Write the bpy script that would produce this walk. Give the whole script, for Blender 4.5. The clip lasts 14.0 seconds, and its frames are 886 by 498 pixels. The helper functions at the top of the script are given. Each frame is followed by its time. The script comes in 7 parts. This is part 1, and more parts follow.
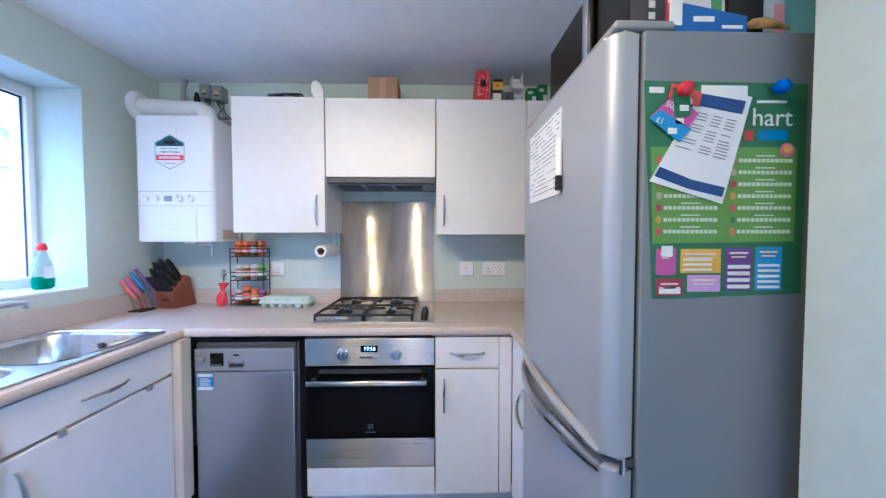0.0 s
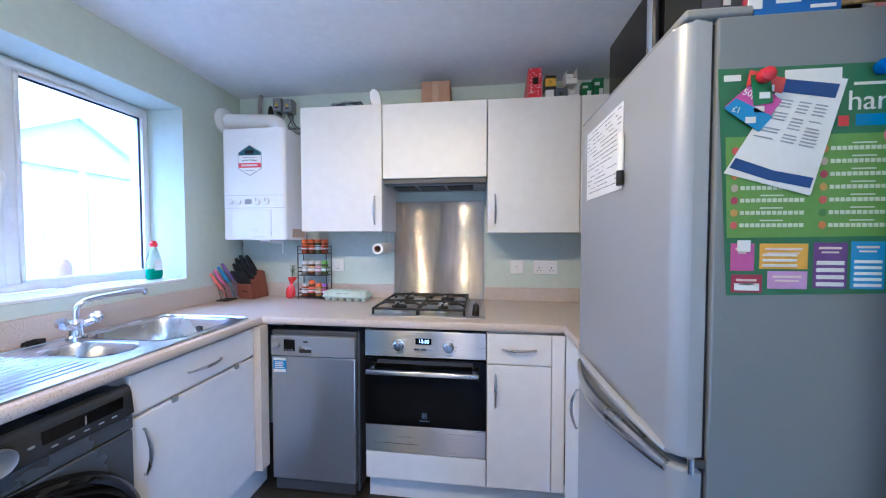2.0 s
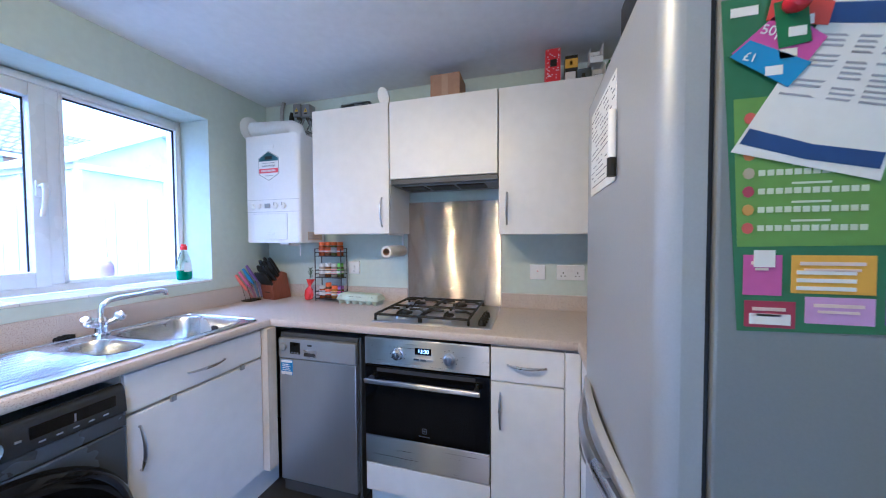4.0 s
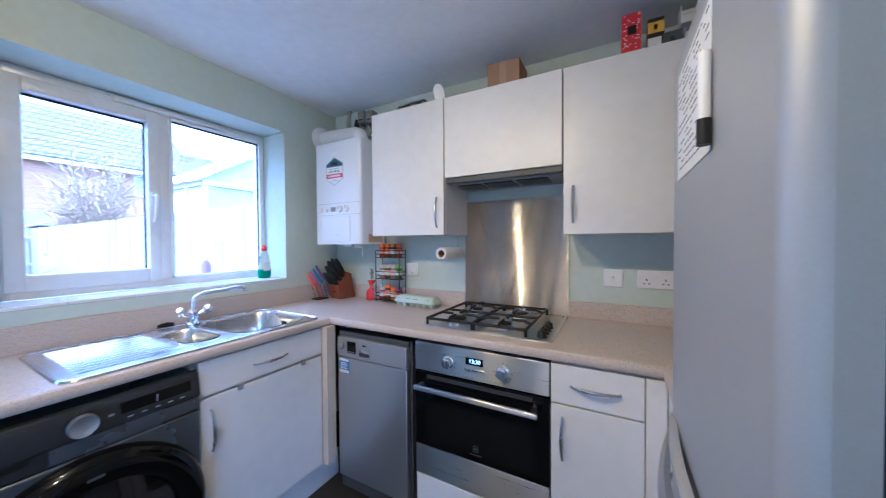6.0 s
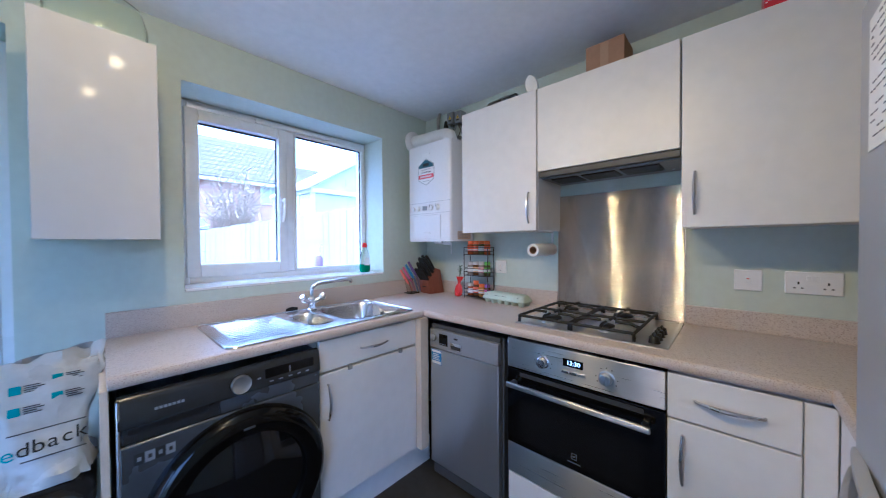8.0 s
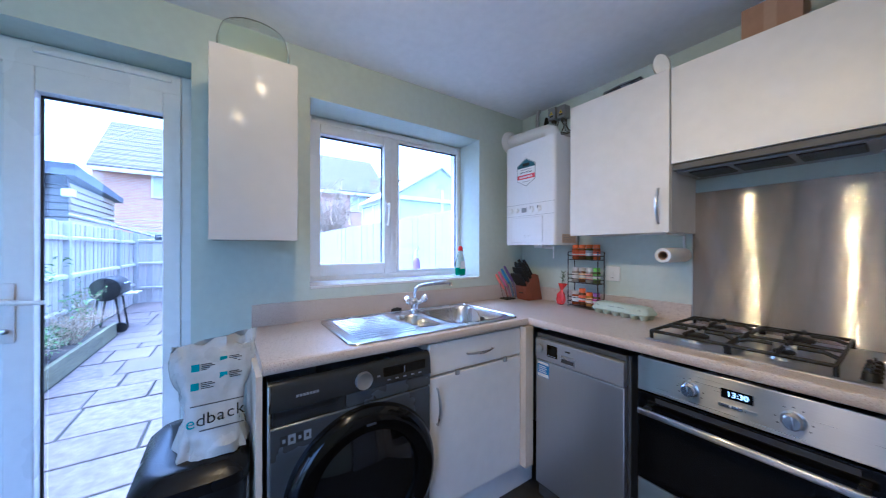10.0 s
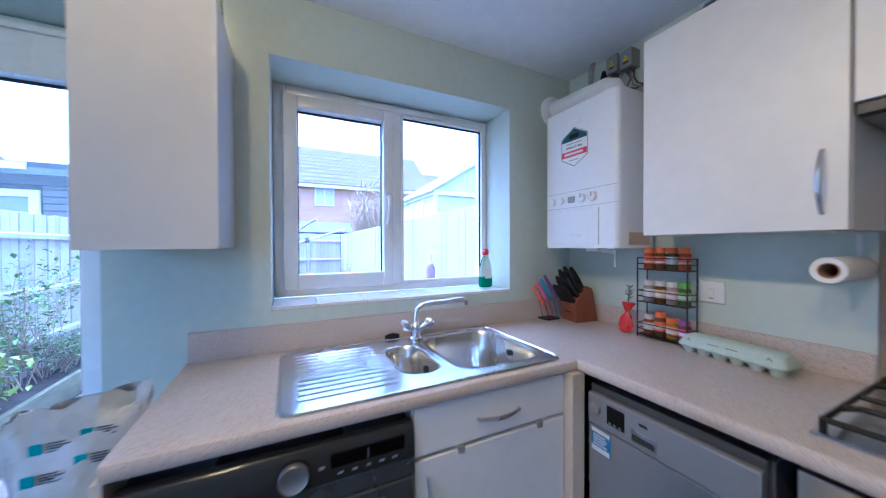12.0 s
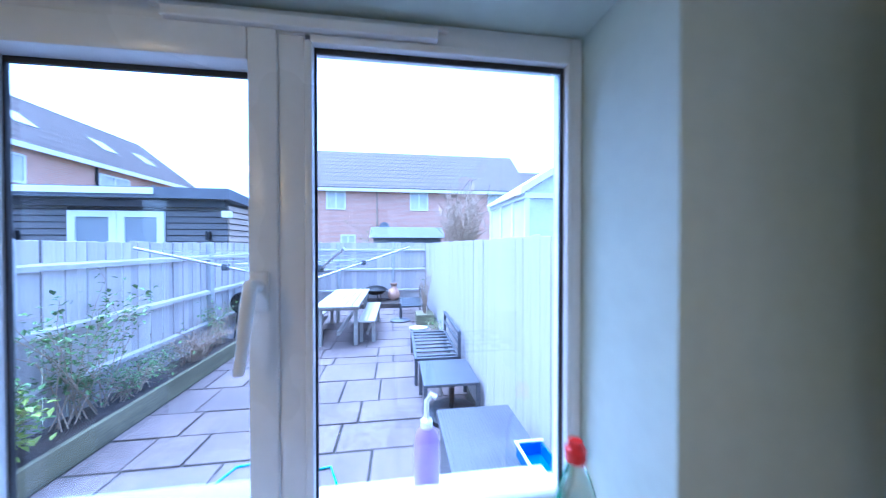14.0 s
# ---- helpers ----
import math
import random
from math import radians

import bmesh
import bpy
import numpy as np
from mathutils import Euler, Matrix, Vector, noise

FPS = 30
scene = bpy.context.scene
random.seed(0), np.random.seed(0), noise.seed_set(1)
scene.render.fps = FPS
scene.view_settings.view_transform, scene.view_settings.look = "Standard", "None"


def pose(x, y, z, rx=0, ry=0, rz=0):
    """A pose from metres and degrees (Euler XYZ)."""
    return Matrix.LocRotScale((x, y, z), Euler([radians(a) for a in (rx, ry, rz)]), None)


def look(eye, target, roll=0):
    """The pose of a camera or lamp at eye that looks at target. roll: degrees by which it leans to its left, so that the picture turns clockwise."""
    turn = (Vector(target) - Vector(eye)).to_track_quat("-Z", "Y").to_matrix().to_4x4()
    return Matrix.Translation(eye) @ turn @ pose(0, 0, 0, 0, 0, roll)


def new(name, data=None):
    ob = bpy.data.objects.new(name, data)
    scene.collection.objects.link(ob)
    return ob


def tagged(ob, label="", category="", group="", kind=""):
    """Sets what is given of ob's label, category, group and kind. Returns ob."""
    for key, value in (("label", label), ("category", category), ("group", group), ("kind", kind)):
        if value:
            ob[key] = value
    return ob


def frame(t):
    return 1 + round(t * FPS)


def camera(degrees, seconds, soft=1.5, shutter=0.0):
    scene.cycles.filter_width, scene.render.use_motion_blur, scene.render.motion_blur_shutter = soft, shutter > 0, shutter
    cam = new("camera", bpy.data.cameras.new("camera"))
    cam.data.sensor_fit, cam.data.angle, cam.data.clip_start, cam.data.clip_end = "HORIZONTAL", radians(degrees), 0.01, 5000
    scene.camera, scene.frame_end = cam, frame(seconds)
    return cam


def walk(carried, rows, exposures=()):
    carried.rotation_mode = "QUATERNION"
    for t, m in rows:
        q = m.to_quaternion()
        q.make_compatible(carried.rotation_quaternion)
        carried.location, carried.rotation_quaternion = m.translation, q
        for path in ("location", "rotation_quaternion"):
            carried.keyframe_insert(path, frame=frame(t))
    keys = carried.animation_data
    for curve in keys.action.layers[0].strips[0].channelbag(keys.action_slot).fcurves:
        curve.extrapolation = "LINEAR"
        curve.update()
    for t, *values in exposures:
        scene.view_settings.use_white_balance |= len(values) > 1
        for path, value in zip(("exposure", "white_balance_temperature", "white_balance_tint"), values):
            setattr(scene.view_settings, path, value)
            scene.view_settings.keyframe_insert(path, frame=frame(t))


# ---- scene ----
cam = camera(108.6, 14.0, soft=1.1, shutter=0.5)
PATH = [
    (0, (0.25, 0.153, 1.331), (0.293, 2.151, 1.268), -0.0),
    (0.5, (0.191, 0.097, 1.342), (0.142, 2.096, 1.27), 0.1),
    (1, (0.154, 0.047, 1.343), (0.072, 2.045, 1.274), 0.1),
    (1.5, (0.182, 0.072, 1.313), (0.028, 2.066, 1.259), -0.0),
    (2, (0.212, 0.109, 1.32), (-0.02, 2.094, 1.258), 0.0),
    (2.5, (0.268, 0.133, 1.329), (-0.058, 2.106, 1.273), -0.1),
    (3, (0.344, 0.154, 1.331), (-0.085, 2.107, 1.273), -0.2),
    (5.5, (0.444, 0.408, 1.337), (-0.335, 2.25, 1.289), -0.4),
    (6, (0.458, 0.397, 1.321), (-0.498, 2.153, 1.283), -0.4),
    (6.5, (0.445, 0.386, 1.323), (-0.668, 2.048, 1.284), -0.3),
    (7, (0.427, 0.386, 1.311), (-0.782, 1.979, 1.274), -0.4),
    (7.5, (0.409, 0.373, 1.3), (-0.87, 1.911, 1.264), -0.4),
    (8, (0.411, 0.358, 1.299), (-0.946, 1.827, 1.267), -0.4),
    (8.5, (0.398, 0.331, 1.299), (-1.05, 1.71, 1.267), -0.5),
    (9, (0.382, 0.308, 1.29), (-1.166, 1.574, 1.261), -0.5),
    (9.2, (0.357, 0.273, 1.283), (-1.207, 1.518, 1.266), -0.3),
    (11.3, (0.053, 0.343, 1.314), (-1.714, 1.279, 1.292), -0.3),
    (11.5, (0.015, 0.43, 1.317), (-1.754, 1.363, 1.292), -0.4),
    (12, (-0.089, 0.688, 1.33), (-1.888, 1.561, 1.309), -0.2),
    (12.5, (-0.294, 0.918, 1.376), (-2.146, 1.672, 1.357), -0.4),
    (13, (-0.519, 1.111, 1.406), (-2.387, 1.826, 1.382), -0.4),
    (13.5, (-0.813, 1.307, 1.539), (-2.749, 1.808, 1.517), -0.3),
    (14, (-1.096, 1.385, 1.645), (-3.076, 1.668, 1.622), -0.0),
]
walk(cam, [(t, look(eye, target, roll)) for t, eye, target, roll in PATH], [(0.0, 3.67, 3760, 14), (5.5, 3.27, 3780, 14), (9.0, 3.00, 3870, 14), (11.5, 2.88, 3840, 14), (12.5, 2.88, 3820, 14), (14.0, 2.47, 3850, 14)])

# ---- world and lights ----
world = bpy.data.worlds.new("world")
scene.world = world
world.use_nodes = True
wn, wl = world.node_tree.nodes, world.node_tree.links
wn.clear()
sky = wn.new("ShaderNodeTexSky")
sky.sky_type, sky.sun_disc = "NISHITA", False
sky.sun_elevation, sky.sun_rotation = radians(72), radians(200)
sky.air_density, sky.dust_density, sky.ozone_density = 1.0, 4.0, 1.0
wbg, wout = wn.new("ShaderNodeBackground"), wn.new("ShaderNodeOutputWorld")
wbg.inputs[1].default_value = 0.15
cloud = wn.new("ShaderNodeHueSaturation")
cloud.inputs["Saturation"].default_value = 0.55
wl.new(sky.outputs[0], cloud.inputs["Color"])
wl.new(cloud.outputs[0], wbg.inputs[0])
wl.new(wbg.outputs[0], wout.inputs[0])

sun_data = bpy.data.lights.new("sun", "SUN")
sun_data.energy, sun_data.angle, sun_data.color = 0.95, radians(90), (1.0, 0.97, 0.93)
sun = new("sun", sun_data)
sun.matrix_world = look((-4, -2, 12), (-3, 0, 0))

LAMPS = [(-0.56, 0.430, 2.225), (0.005, 0.335, 2.240)]
for lx, ly, lz in LAMPS:
    ld = bpy.data.lights.new("spot_bulb", "SPOT")
    ld.energy, ld.shadow_soft_size, ld.color = 3.9, 0.020, (1.0, 0.56, 0.16)
    ld.spot_size, ld.spot_blend = radians(130), 1.0
    new("bulb_light", ld).matrix_world = look((lx, ly, lz - 0.045), (lx + 0.15, 1.80, 0.35))
    gl = bpy.data.lights.new("bulb_glow", "POINT")
    gl.energy, gl.shadow_soft_size, gl.color = 0.95, 0.020, (1.0, 0.56, 0.16)
    new("bulb_glow", gl).location = (lx, ly, lz - 0.06)


# ---- materials ----
def mat(name, col, rough=0.5, metal=0.0, var=0.07, fine=60.0, big=2.5, bump=0.0, bscale=150.0, stretch=(1, 1, 1), coat=0.0,
        speck=None, aniso=0.0, spec=0.5, rvar=0.08, island=0.0, smear=0.0):
    m = bpy.data.materials.new(name)
    m.use_nodes = True
    n, l = m.node_tree.nodes, m.node_tree.links
    b = n["Principled BSDF"]
    tc, mp = n.new("ShaderNodeTexCoord"), n.new("ShaderNodeMapping")
    mp.inputs["Scale"].default_value = stretch
    l.new(tc.outputs["Object"], mp.inputs[0])
    n1, n2 = n.new("ShaderNodeTexNoise"), n.new("ShaderNodeTexNoise")
    n1.inputs["Scale"].default_value, n2.inputs["Scale"].default_value = fine, big
    n1.inputs["Detail"].default_value = n2.inputs["Detail"].default_value = 4
    for q in (n1, n2):
        l.new(mp.outputs[0], q.inputs[0])
    add = n.new("ShaderNodeMath")
    add.operation = "ADD"
    l.new(n1.outputs[0], add.inputs[0])
    l.new(n2.outputs[0], add.inputs[1])
    rng = n.new("ShaderNodeMapRange")
    rng.inputs[1].default_value, rng.inputs[2].default_value = 0.6, 1.4
    rng.inputs[3].default_value, rng.inputs[4].default_value = 1 - var * 1.6, 1 + var * 1.2
    l.new(add.outputs[0], rng.inputs[0])
    val = rng.outputs[0]
    if island:
        oi = n.new("ShaderNodeObjectInfo")
        r2 = n.new("ShaderNodeMapRange")
        r2.inputs[3].default_value, r2.inputs[4].default_value = 1 - island, 1 + island
        l.new(oi.outputs["Random"], r2.inputs[0])
        mu = n.new("ShaderNodeMath")
        mu.operation = "MULTIPLY"
        l.new(val, mu.inputs[0])
        l.new(r2.outputs[0], mu.inputs[1])
        val = mu.outputs[0]
    sc = n.new("ShaderNodeVectorMath")
    sc.operation = "SCALE"
    sc.inputs[0].default_value = col
    l.new(val, sc.inputs["Scale"])
    colour = sc.outputs[0]
    if speck:
        n3, ramp = n.new("ShaderNodeTexNoise"), n.new("ShaderNodeValToRGB")
        n3.inputs["Scale"].default_value, n3.inputs["Detail"].default_value = speck[1], 2
        l.new(mp.outputs[0], n3.inputs[0])
        ramp.color_ramp.elements[0].position, ramp.color_ramp.elements[1].position = speck[2], speck[3]
        l.new(n3.outputs[0], ramp.inputs[0])
        mix = n.new("ShaderNodeMix")
        mix.data_type = "RGBA"
        l.new(ramp.outputs[0], mix.inputs[0])
        l.new(colour, mix.inputs[6])
        mix.inputs[7].default_value = (*speck[0], 1)
        colour = mix.outputs[2]
    l.new(colour, b.inputs["Base Color"])
    rr = n.new("ShaderNodeMapRange")
    rr.inputs[1].default_value, rr.inputs[2].default_value = 0.3, 0.7
    rr.inputs[3].default_value, rr.inputs[4].default_value = max(0.02, rough - rvar), min(1, rough + rvar)
    l.new(n2.outputs[0], rr.inputs[0])
    l.new(rr.outputs[0], b.inputs["Roughness"])
    b.inputs["Metallic"].default_value = metal
    b.inputs["Coat Weight"].default_value = coat
    b.inputs["Specular IOR Level"].default_value = spec
    if aniso:
        b.inputs["Anisotropic"].default_value = aniso
        tg = n.new("ShaderNodeTangent")
        tg.direction_type, tg.axis = "RADIAL", "Z"
        l.new(tg.outputs[0], b.inputs["Tangent"])
        b.inputs["Anisotropic Rotation"].default_value = 0.25
    if smear:
        # fine horizontal brushing tilts the surface up and down at random
        geo, wh, dot, mad, xyz, av, nz = (n.new("ShaderNodeNewGeometry"), n.new("ShaderNodeTexWhiteNoise"), n.new("ShaderNodeVectorMath"),
                                          n.new("ShaderNodeMath"), n.new("ShaderNodeCombineXYZ"), n.new("ShaderNodeVectorMath"), n.new("ShaderNodeVectorMath"))
        l.new(geo.outputs["Position"], wh.inputs["Vector"])
        dot.operation = "DOT_PRODUCT"
        dot.inputs[1].default_value = (1, 1, 1)
        l.new(wh.outputs["Color"], dot.inputs[0])
        mad.operation = "MULTIPLY_ADD"
        mad.inputs[1].default_value, mad.inputs[2].default_value = smear, -1.5 * smear
        l.new(dot.outputs["Value"], mad.inputs[0])
        l.new(mad.outputs[0], xyz.inputs[2])
        av.operation, nz.operation = "ADD", "NORMALIZE"
        l.new(geo.outputs["True Normal"], av.inputs[0])
        l.new(xyz.outputs[0], av.inputs[1])
        l.new(av.outputs[0], nz.inputs[0])
        l.new(nz.outputs[0], b.inputs["Normal"])
    if bump:
        nb, bp = n.new("ShaderNodeTexNoise"), n.new("ShaderNodeBump")
        nb.inputs["Scale"].default_value, nb.inputs["Detail"].default_value = bscale, 5
        l.new(mp.outputs[0], nb.inputs[0])
        bp.inputs["Strength"].default_value, bp.inputs["Distance"].default_value = bump, 0.002
        l.new(nb.outputs[0], bp.inputs["Height"])
        l.new(bp.outputs[0], b.inputs["Normal"])
    return m


def clear_mat(name, col=(1, 1, 1), rough=0.0, ior=1.45):
    m = bpy.data.materials.new(name)
    m.use_nodes = True
    b = m.node_tree.nodes["Principled BSDF"]
    b.inputs["Base Color"].default_value = (*col, 1)
    b.inputs["Roughness"].default_value, b.inputs["IOR"].default_value = rough, ior
    b.inputs["Transmission Weight"].default_value = 1.0
    return m


def glow_mat(name, col, strength):
    m = bpy.data.materials.new(name)
    m.use_nodes = True
    b = m.node_tree.nodes["Principled BSDF"]
    b.inputs["Emission Color"].default_value = (*col, 1)
    b.inputs["Emission Strength"].default_value = strength
    return m


def brick_mat(name, c1, c2, mortar, w, h, joint=0.1):
    m = bpy.data.materials.new(name)
    m.use_nodes = True
    n, l = m.node_tree.nodes, m.node_tree.links
    b = n["Principled BSDF"]
    tc, sep, ad, cmb, br = (n.new("ShaderNodeTexCoord"), n.new("ShaderNodeSeparateXYZ"), n.new("ShaderNodeMath"),
                            n.new("ShaderNodeCombineXYZ"), n.new("ShaderNodeTexBrick"))
    l.new(tc.outputs["Object"], sep.inputs[0])
    l.new(sep.outputs[0], ad.inputs[0])
    l.new(sep.outputs[1], ad.inputs[1])
    l.new(ad.outputs[0], cmb.inputs[0])
    l.new(sep.outputs[2], cmb.inputs[1])
    l.new(cmb.outputs[0], br.inputs[0])
    br.inputs["Color1"].default_value, br.inputs["Color2"].default_value, br.inputs["Mortar"].default_value = (*c1, 1), (*c2, 1), (*mortar, 1)
    br.inputs["Scale"].default_value = 1.0
    br.inputs["Brick Width"].default_value, br.inputs["Row Height"].default_value = w, h
    br.inputs["Mortar Size"].default_value = h * joint
    l.new(br.outputs[0], b.inputs["Base Color"])
    bp = n.new("ShaderNodeBump")
    bp.inputs["Strength"].default_value, bp.inputs["Distance"].default_value, bp.invert = 0.6, 0.01, True
    l.new(br.outputs["Fac"], bp.inputs["Height"])
    l.new(bp.outputs[0], b.inputs["Normal"])
    b.inputs["Roughness"].default_value = 0.9
    b.inputs["Specular IOR Level"].default_value = 0.1
    return m


M_WALL = mat("mint_paint", (0.57, 0.63, 0.56), 0.6, var=0.04, fine=30, big=1.5, bump=0.12, bscale=260)
M_CEIL = mat("ceiling_paint", (0.82, 0.82, 0.82), 0.8, var=0.04, fine=25, big=1.2, bump=0.1, bscale=120)
M_FLOOR = mat("dark_vinyl", (0.028, 0.026, 0.024), 0.5, var=0.25, fine=25, big=4, bump=0.1, bscale=90)
M_UNIT = mat("white_laminate", (0.76, 0.745, 0.72), 0.38, var=0.035, fine=18, big=3, bump=0.05, bscale=90)
M_GLOSSUNIT = mat("gloss_white_laminate", (0.62, 0.60, 0.59), 0.10, var=0.02, fine=18, big=2, rvar=0.02, spec=0.05)
M_BIRCH = mat("cream_edge", (0.62, 0.54, 0.42), 0.5, var=0.08, fine=40, big=4, stretch=(6, 6, 1))
M_TOP = mat("speckled_worktop", (0.57, 0.495, 0.42), 0.36, var=0.07, fine=90, big=5, speck=((0.34, 0.26, 0.20), 260, 0.52, 0.70), bump=0.04, bscale=300)
M_STEEL = mat("brushed_steel", (0.62, 0.60, 0.58), 0.29, 1.0, var=0.025, fine=8, big=2, stretch=(1.5, 1.5, 90), aniso=1.0, rvar=0.02)
M_PLATE = mat("brushed_plate", (0.66, 0.60, 0.53), 0.08, 1.0, var=0.05, fine=8, big=2, stretch=(1.5, 1.5, 90), smear=1.7, rvar=0.01)
M_SINK = mat("sink_steel", (0.68, 0.68, 0.69), 0.24, 1.0, var=0.06, fine=50, big=5, rvar=0.06)
M_CHROME = mat("chrome", (0.80, 0.80, 0.82), 0.09, 1.0, var=0.03, rvar=0.04)
M_KNOB = mat("silver_dial", (0.60, 0.60, 0.61), 0.33, 0.9, var=0.04)
M_HANDLE = mat("satin_nickel", (0.58, 0.58, 0.60), 0.28, 1.0, var=0.04)
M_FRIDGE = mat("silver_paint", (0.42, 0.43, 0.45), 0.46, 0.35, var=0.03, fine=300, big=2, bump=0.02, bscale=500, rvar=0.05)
# body panel is darker than the doors: shade on the side is put into its colour
M_FRIDGESIDE = mat("shaded_silver_panel", (0.25, 0.263, 0.278), 0.42, 0.3, var=0.03, fine=300, big=2, bump=0.05, bscale=350)
M_DWASH = mat("grey_steel_door", (0.47, 0.48, 0.50), 0.34, 0.85, var=0.02, fine=8, big=2, stretch=(80, 80, 1.5), aniso=0.6, rvar=0.02)
M_DPANEL = mat("matt_grey_panel", (0.30, 0.31, 0.33), 0.42, 0.3, var=0.04, fine=200, big=3)
M_GPANEL = mat("black_panel", (0.030, 0.032, 0.036), 0.16, 0.2, var=0.08, spec=0.5)
M_GRAPH = mat("graphite_paint", (0.115, 0.125, 0.14), 0.27, 0.6, var=0.05, fine=300, big=3)
M_LABELGREY = mat("silver_sticker", (0.26, 0.27, 0.28), 0.5, var=0.1)
M_DIMGLASS = mat("smoked_glass", (0.005, 0.005, 0.006), 0.05, var=0.1, spec=0.4, rvar=0.02)
M_BLACKG = mat("black_gloss", (0.003, 0.003, 0.0035), 0.08, var=0.1, rvar=0.04, spec=0.28)
M_BLACK = mat("black_plastic", (0.010, 0.010, 0.011), 0.4, var=0.15, fine=80, spec=0.35)
M_IRON = mat("cast_iron", (0.007, 0.007, 0.008), 0.5, var=0.2, fine=150, bump=0.15, bscale=400, spec=0.3)
M_DGREY = mat("dark_grey_plastic", (0.06, 0.062, 0.066), 0.45, var=0.1)
M_GREY = mat("grey_plastic", (0.25, 0.26, 0.27), 0.5, var=0.1, fine=70)
M_UPVC = mat("white_upvc", (0.80, 0.81, 0.82), 0.3, var=0.03, fine=30, big=2)
M_WHITE = mat("white_plastic", (0.78, 0.78, 0.77), 0.32, var=0.03)
M_ENAMEL = mat("white_enamel", (0.80, 0.80, 0.80), 0.14, var=0.02, rvar=0.04)
M_TILE = mat("white_sill_tile", (0.78, 0.78, 0.77), 0.12, var=0.03, fine=20, big=3, rvar=0.05, island=0.03)
M_GROUT = mat("grey_grout", (0.45, 0.45, 0.43), 0.9, var=0.15)
M_RUBBER = mat("dark_seal", (0.03, 0.03, 0.033), 0.6, var=0.1)
M_PANE = clear_mat("window_glass")
M_BULB = glow_mat("warm_bulb", (1.0, 0.62, 0.22), 3.0)
M_CARD = mat("brown_card", (0.36, 0.22, 0.13), 0.8, var=0.08, fine=40, big=6, bump=0.1)
M_BUFF = mat("buff_paper", (0.55, 0.43, 0.31), 0.7, var=0.05)
M_PAPER = mat("white_paper", (0.78, 0.78, 0.76), 0.7, var=0.03)
# garden
M_SLAB = mat("buff_paving", (0.138, 0.109, 0.098), 0.85, var=0.32, fine=14, big=1.5, bump=0.5, bscale=60, island=0.12)
M_SOIL = mat("soil", (0.055, 0.042, 0.032), 0.95, var=0.4, fine=30, big=4, bump=0.8, bscale=60)
M_JOINT = mat("mossy_joint", (0.028, 0.026, 0.016), 0.95, var=0.4, fine=20, big=3)
M_FENCE = mat("grey_fence_board", (0.47, 0.43, 0.40), 0.85, var=0.16, fine=14, big=2, stretch=(9, 9, 0.7), bump=0.4, bscale=50, island=0.14)
M_FENCEP = mat("pale_fence_board", (0.40, 0.375, 0.36), 0.85, var=0.10, fine=10, big=1.2, stretch=(7, 7, 0.5), bump=0.3, bscale=40, island=0.035)
M_RAIL = mat("fence_rail", (0.47, 0.44, 0.41), 0.85, var=0.15, fine=14, big=2, stretch=(0.7, 9, 9), bump=0.3, bscale=50, island=0.08)
M_CONC = mat("concrete_post", (0.36, 0.35, 0.33), 0.9, var=0.12, fine=40, big=3, bump=0.3)
M_SLEEPER = mat("mossy_timber", (0.17, 0.16, 0.09), 0.9, var=0.3, fine=12, big=2, stretch=(0.6, 6, 6), bump=0.5, bscale=50)
M_TIMBER = mat("weathered_timber", (0.36, 0.34, 0.30), 0.85, var=0.18, fine=14, big=2, stretch=(0.7, 8, 8), bump=0.3, bscale=40, island=0.1)
M_CLAD = mat("grey_cladding", (0.125, 0.118, 0.115), 0.7, var=0.12, fine=14, big=2, stretch=(1, 1, 8), island=0.06)
M_LARCH = mat("bare_cladding", (0.40, 0.32, 0.24), 0.8, var=0.15, fine=14, big=2, stretch=(1, 1, 8), island=0.12)
M_ROOFF = mat("roof_felt", (0.13, 0.135, 0.15), 0.85, var=0.15)
M_BRICK = brick_mat("red_brick", (0.60, 0.34, 0.23), (0.52, 0.275, 0.18), (0.55, 0.48, 0.40), 0.225, 0.075)
M_ROOF = brick_mat("roof_tile", (0.105, 0.090, 0.078), (0.140, 0.118, 0.102), (0.065, 0.056, 0.050), 0.30, 0.33, 0.12)
M_ROOFTERR = brick_mat("buff_roof_tile", (0.165, 0.140, 0.118), (0.215, 0.180, 0.150), (0.085, 0.074, 0.064), 0.30, 0.33, 0.12)
M_METAL = mat("grey_garden_metal", (0.10, 0.105, 0.115), 0.45, 0.3, var=0.1)
M_RATTAN = mat("grey_rattan", (0.09, 0.09, 0.10), 0.6, var=0.3, fine=140, big=3, bump=0.7, bscale=220)
M_LEAF = mat("leaf_green", (0.13, 0.22, 0.045), 0.55, var=0.3, fine=9, big=2, island=0.2)
M_LEAFY = mat("leaf_yellow_green", (0.34, 0.42, 0.06), 0.55, var=0.3, fine=9, big=2)
M_TWIG = mat("dry_twig", (0.38, 0.29, 0.20), 0.85, var=0.25)
M_TERRA = mat("terracotta", (0.48, 0.30, 0.20), 0.8, var=0.15)
M_GRASS = mat("far_ground", (0.10, 0.11, 0.06), 0.95, var=0.3, fine=3, big=0.2)


# ---- mesh helpers ----
def bmn():
    return bmesh.new()


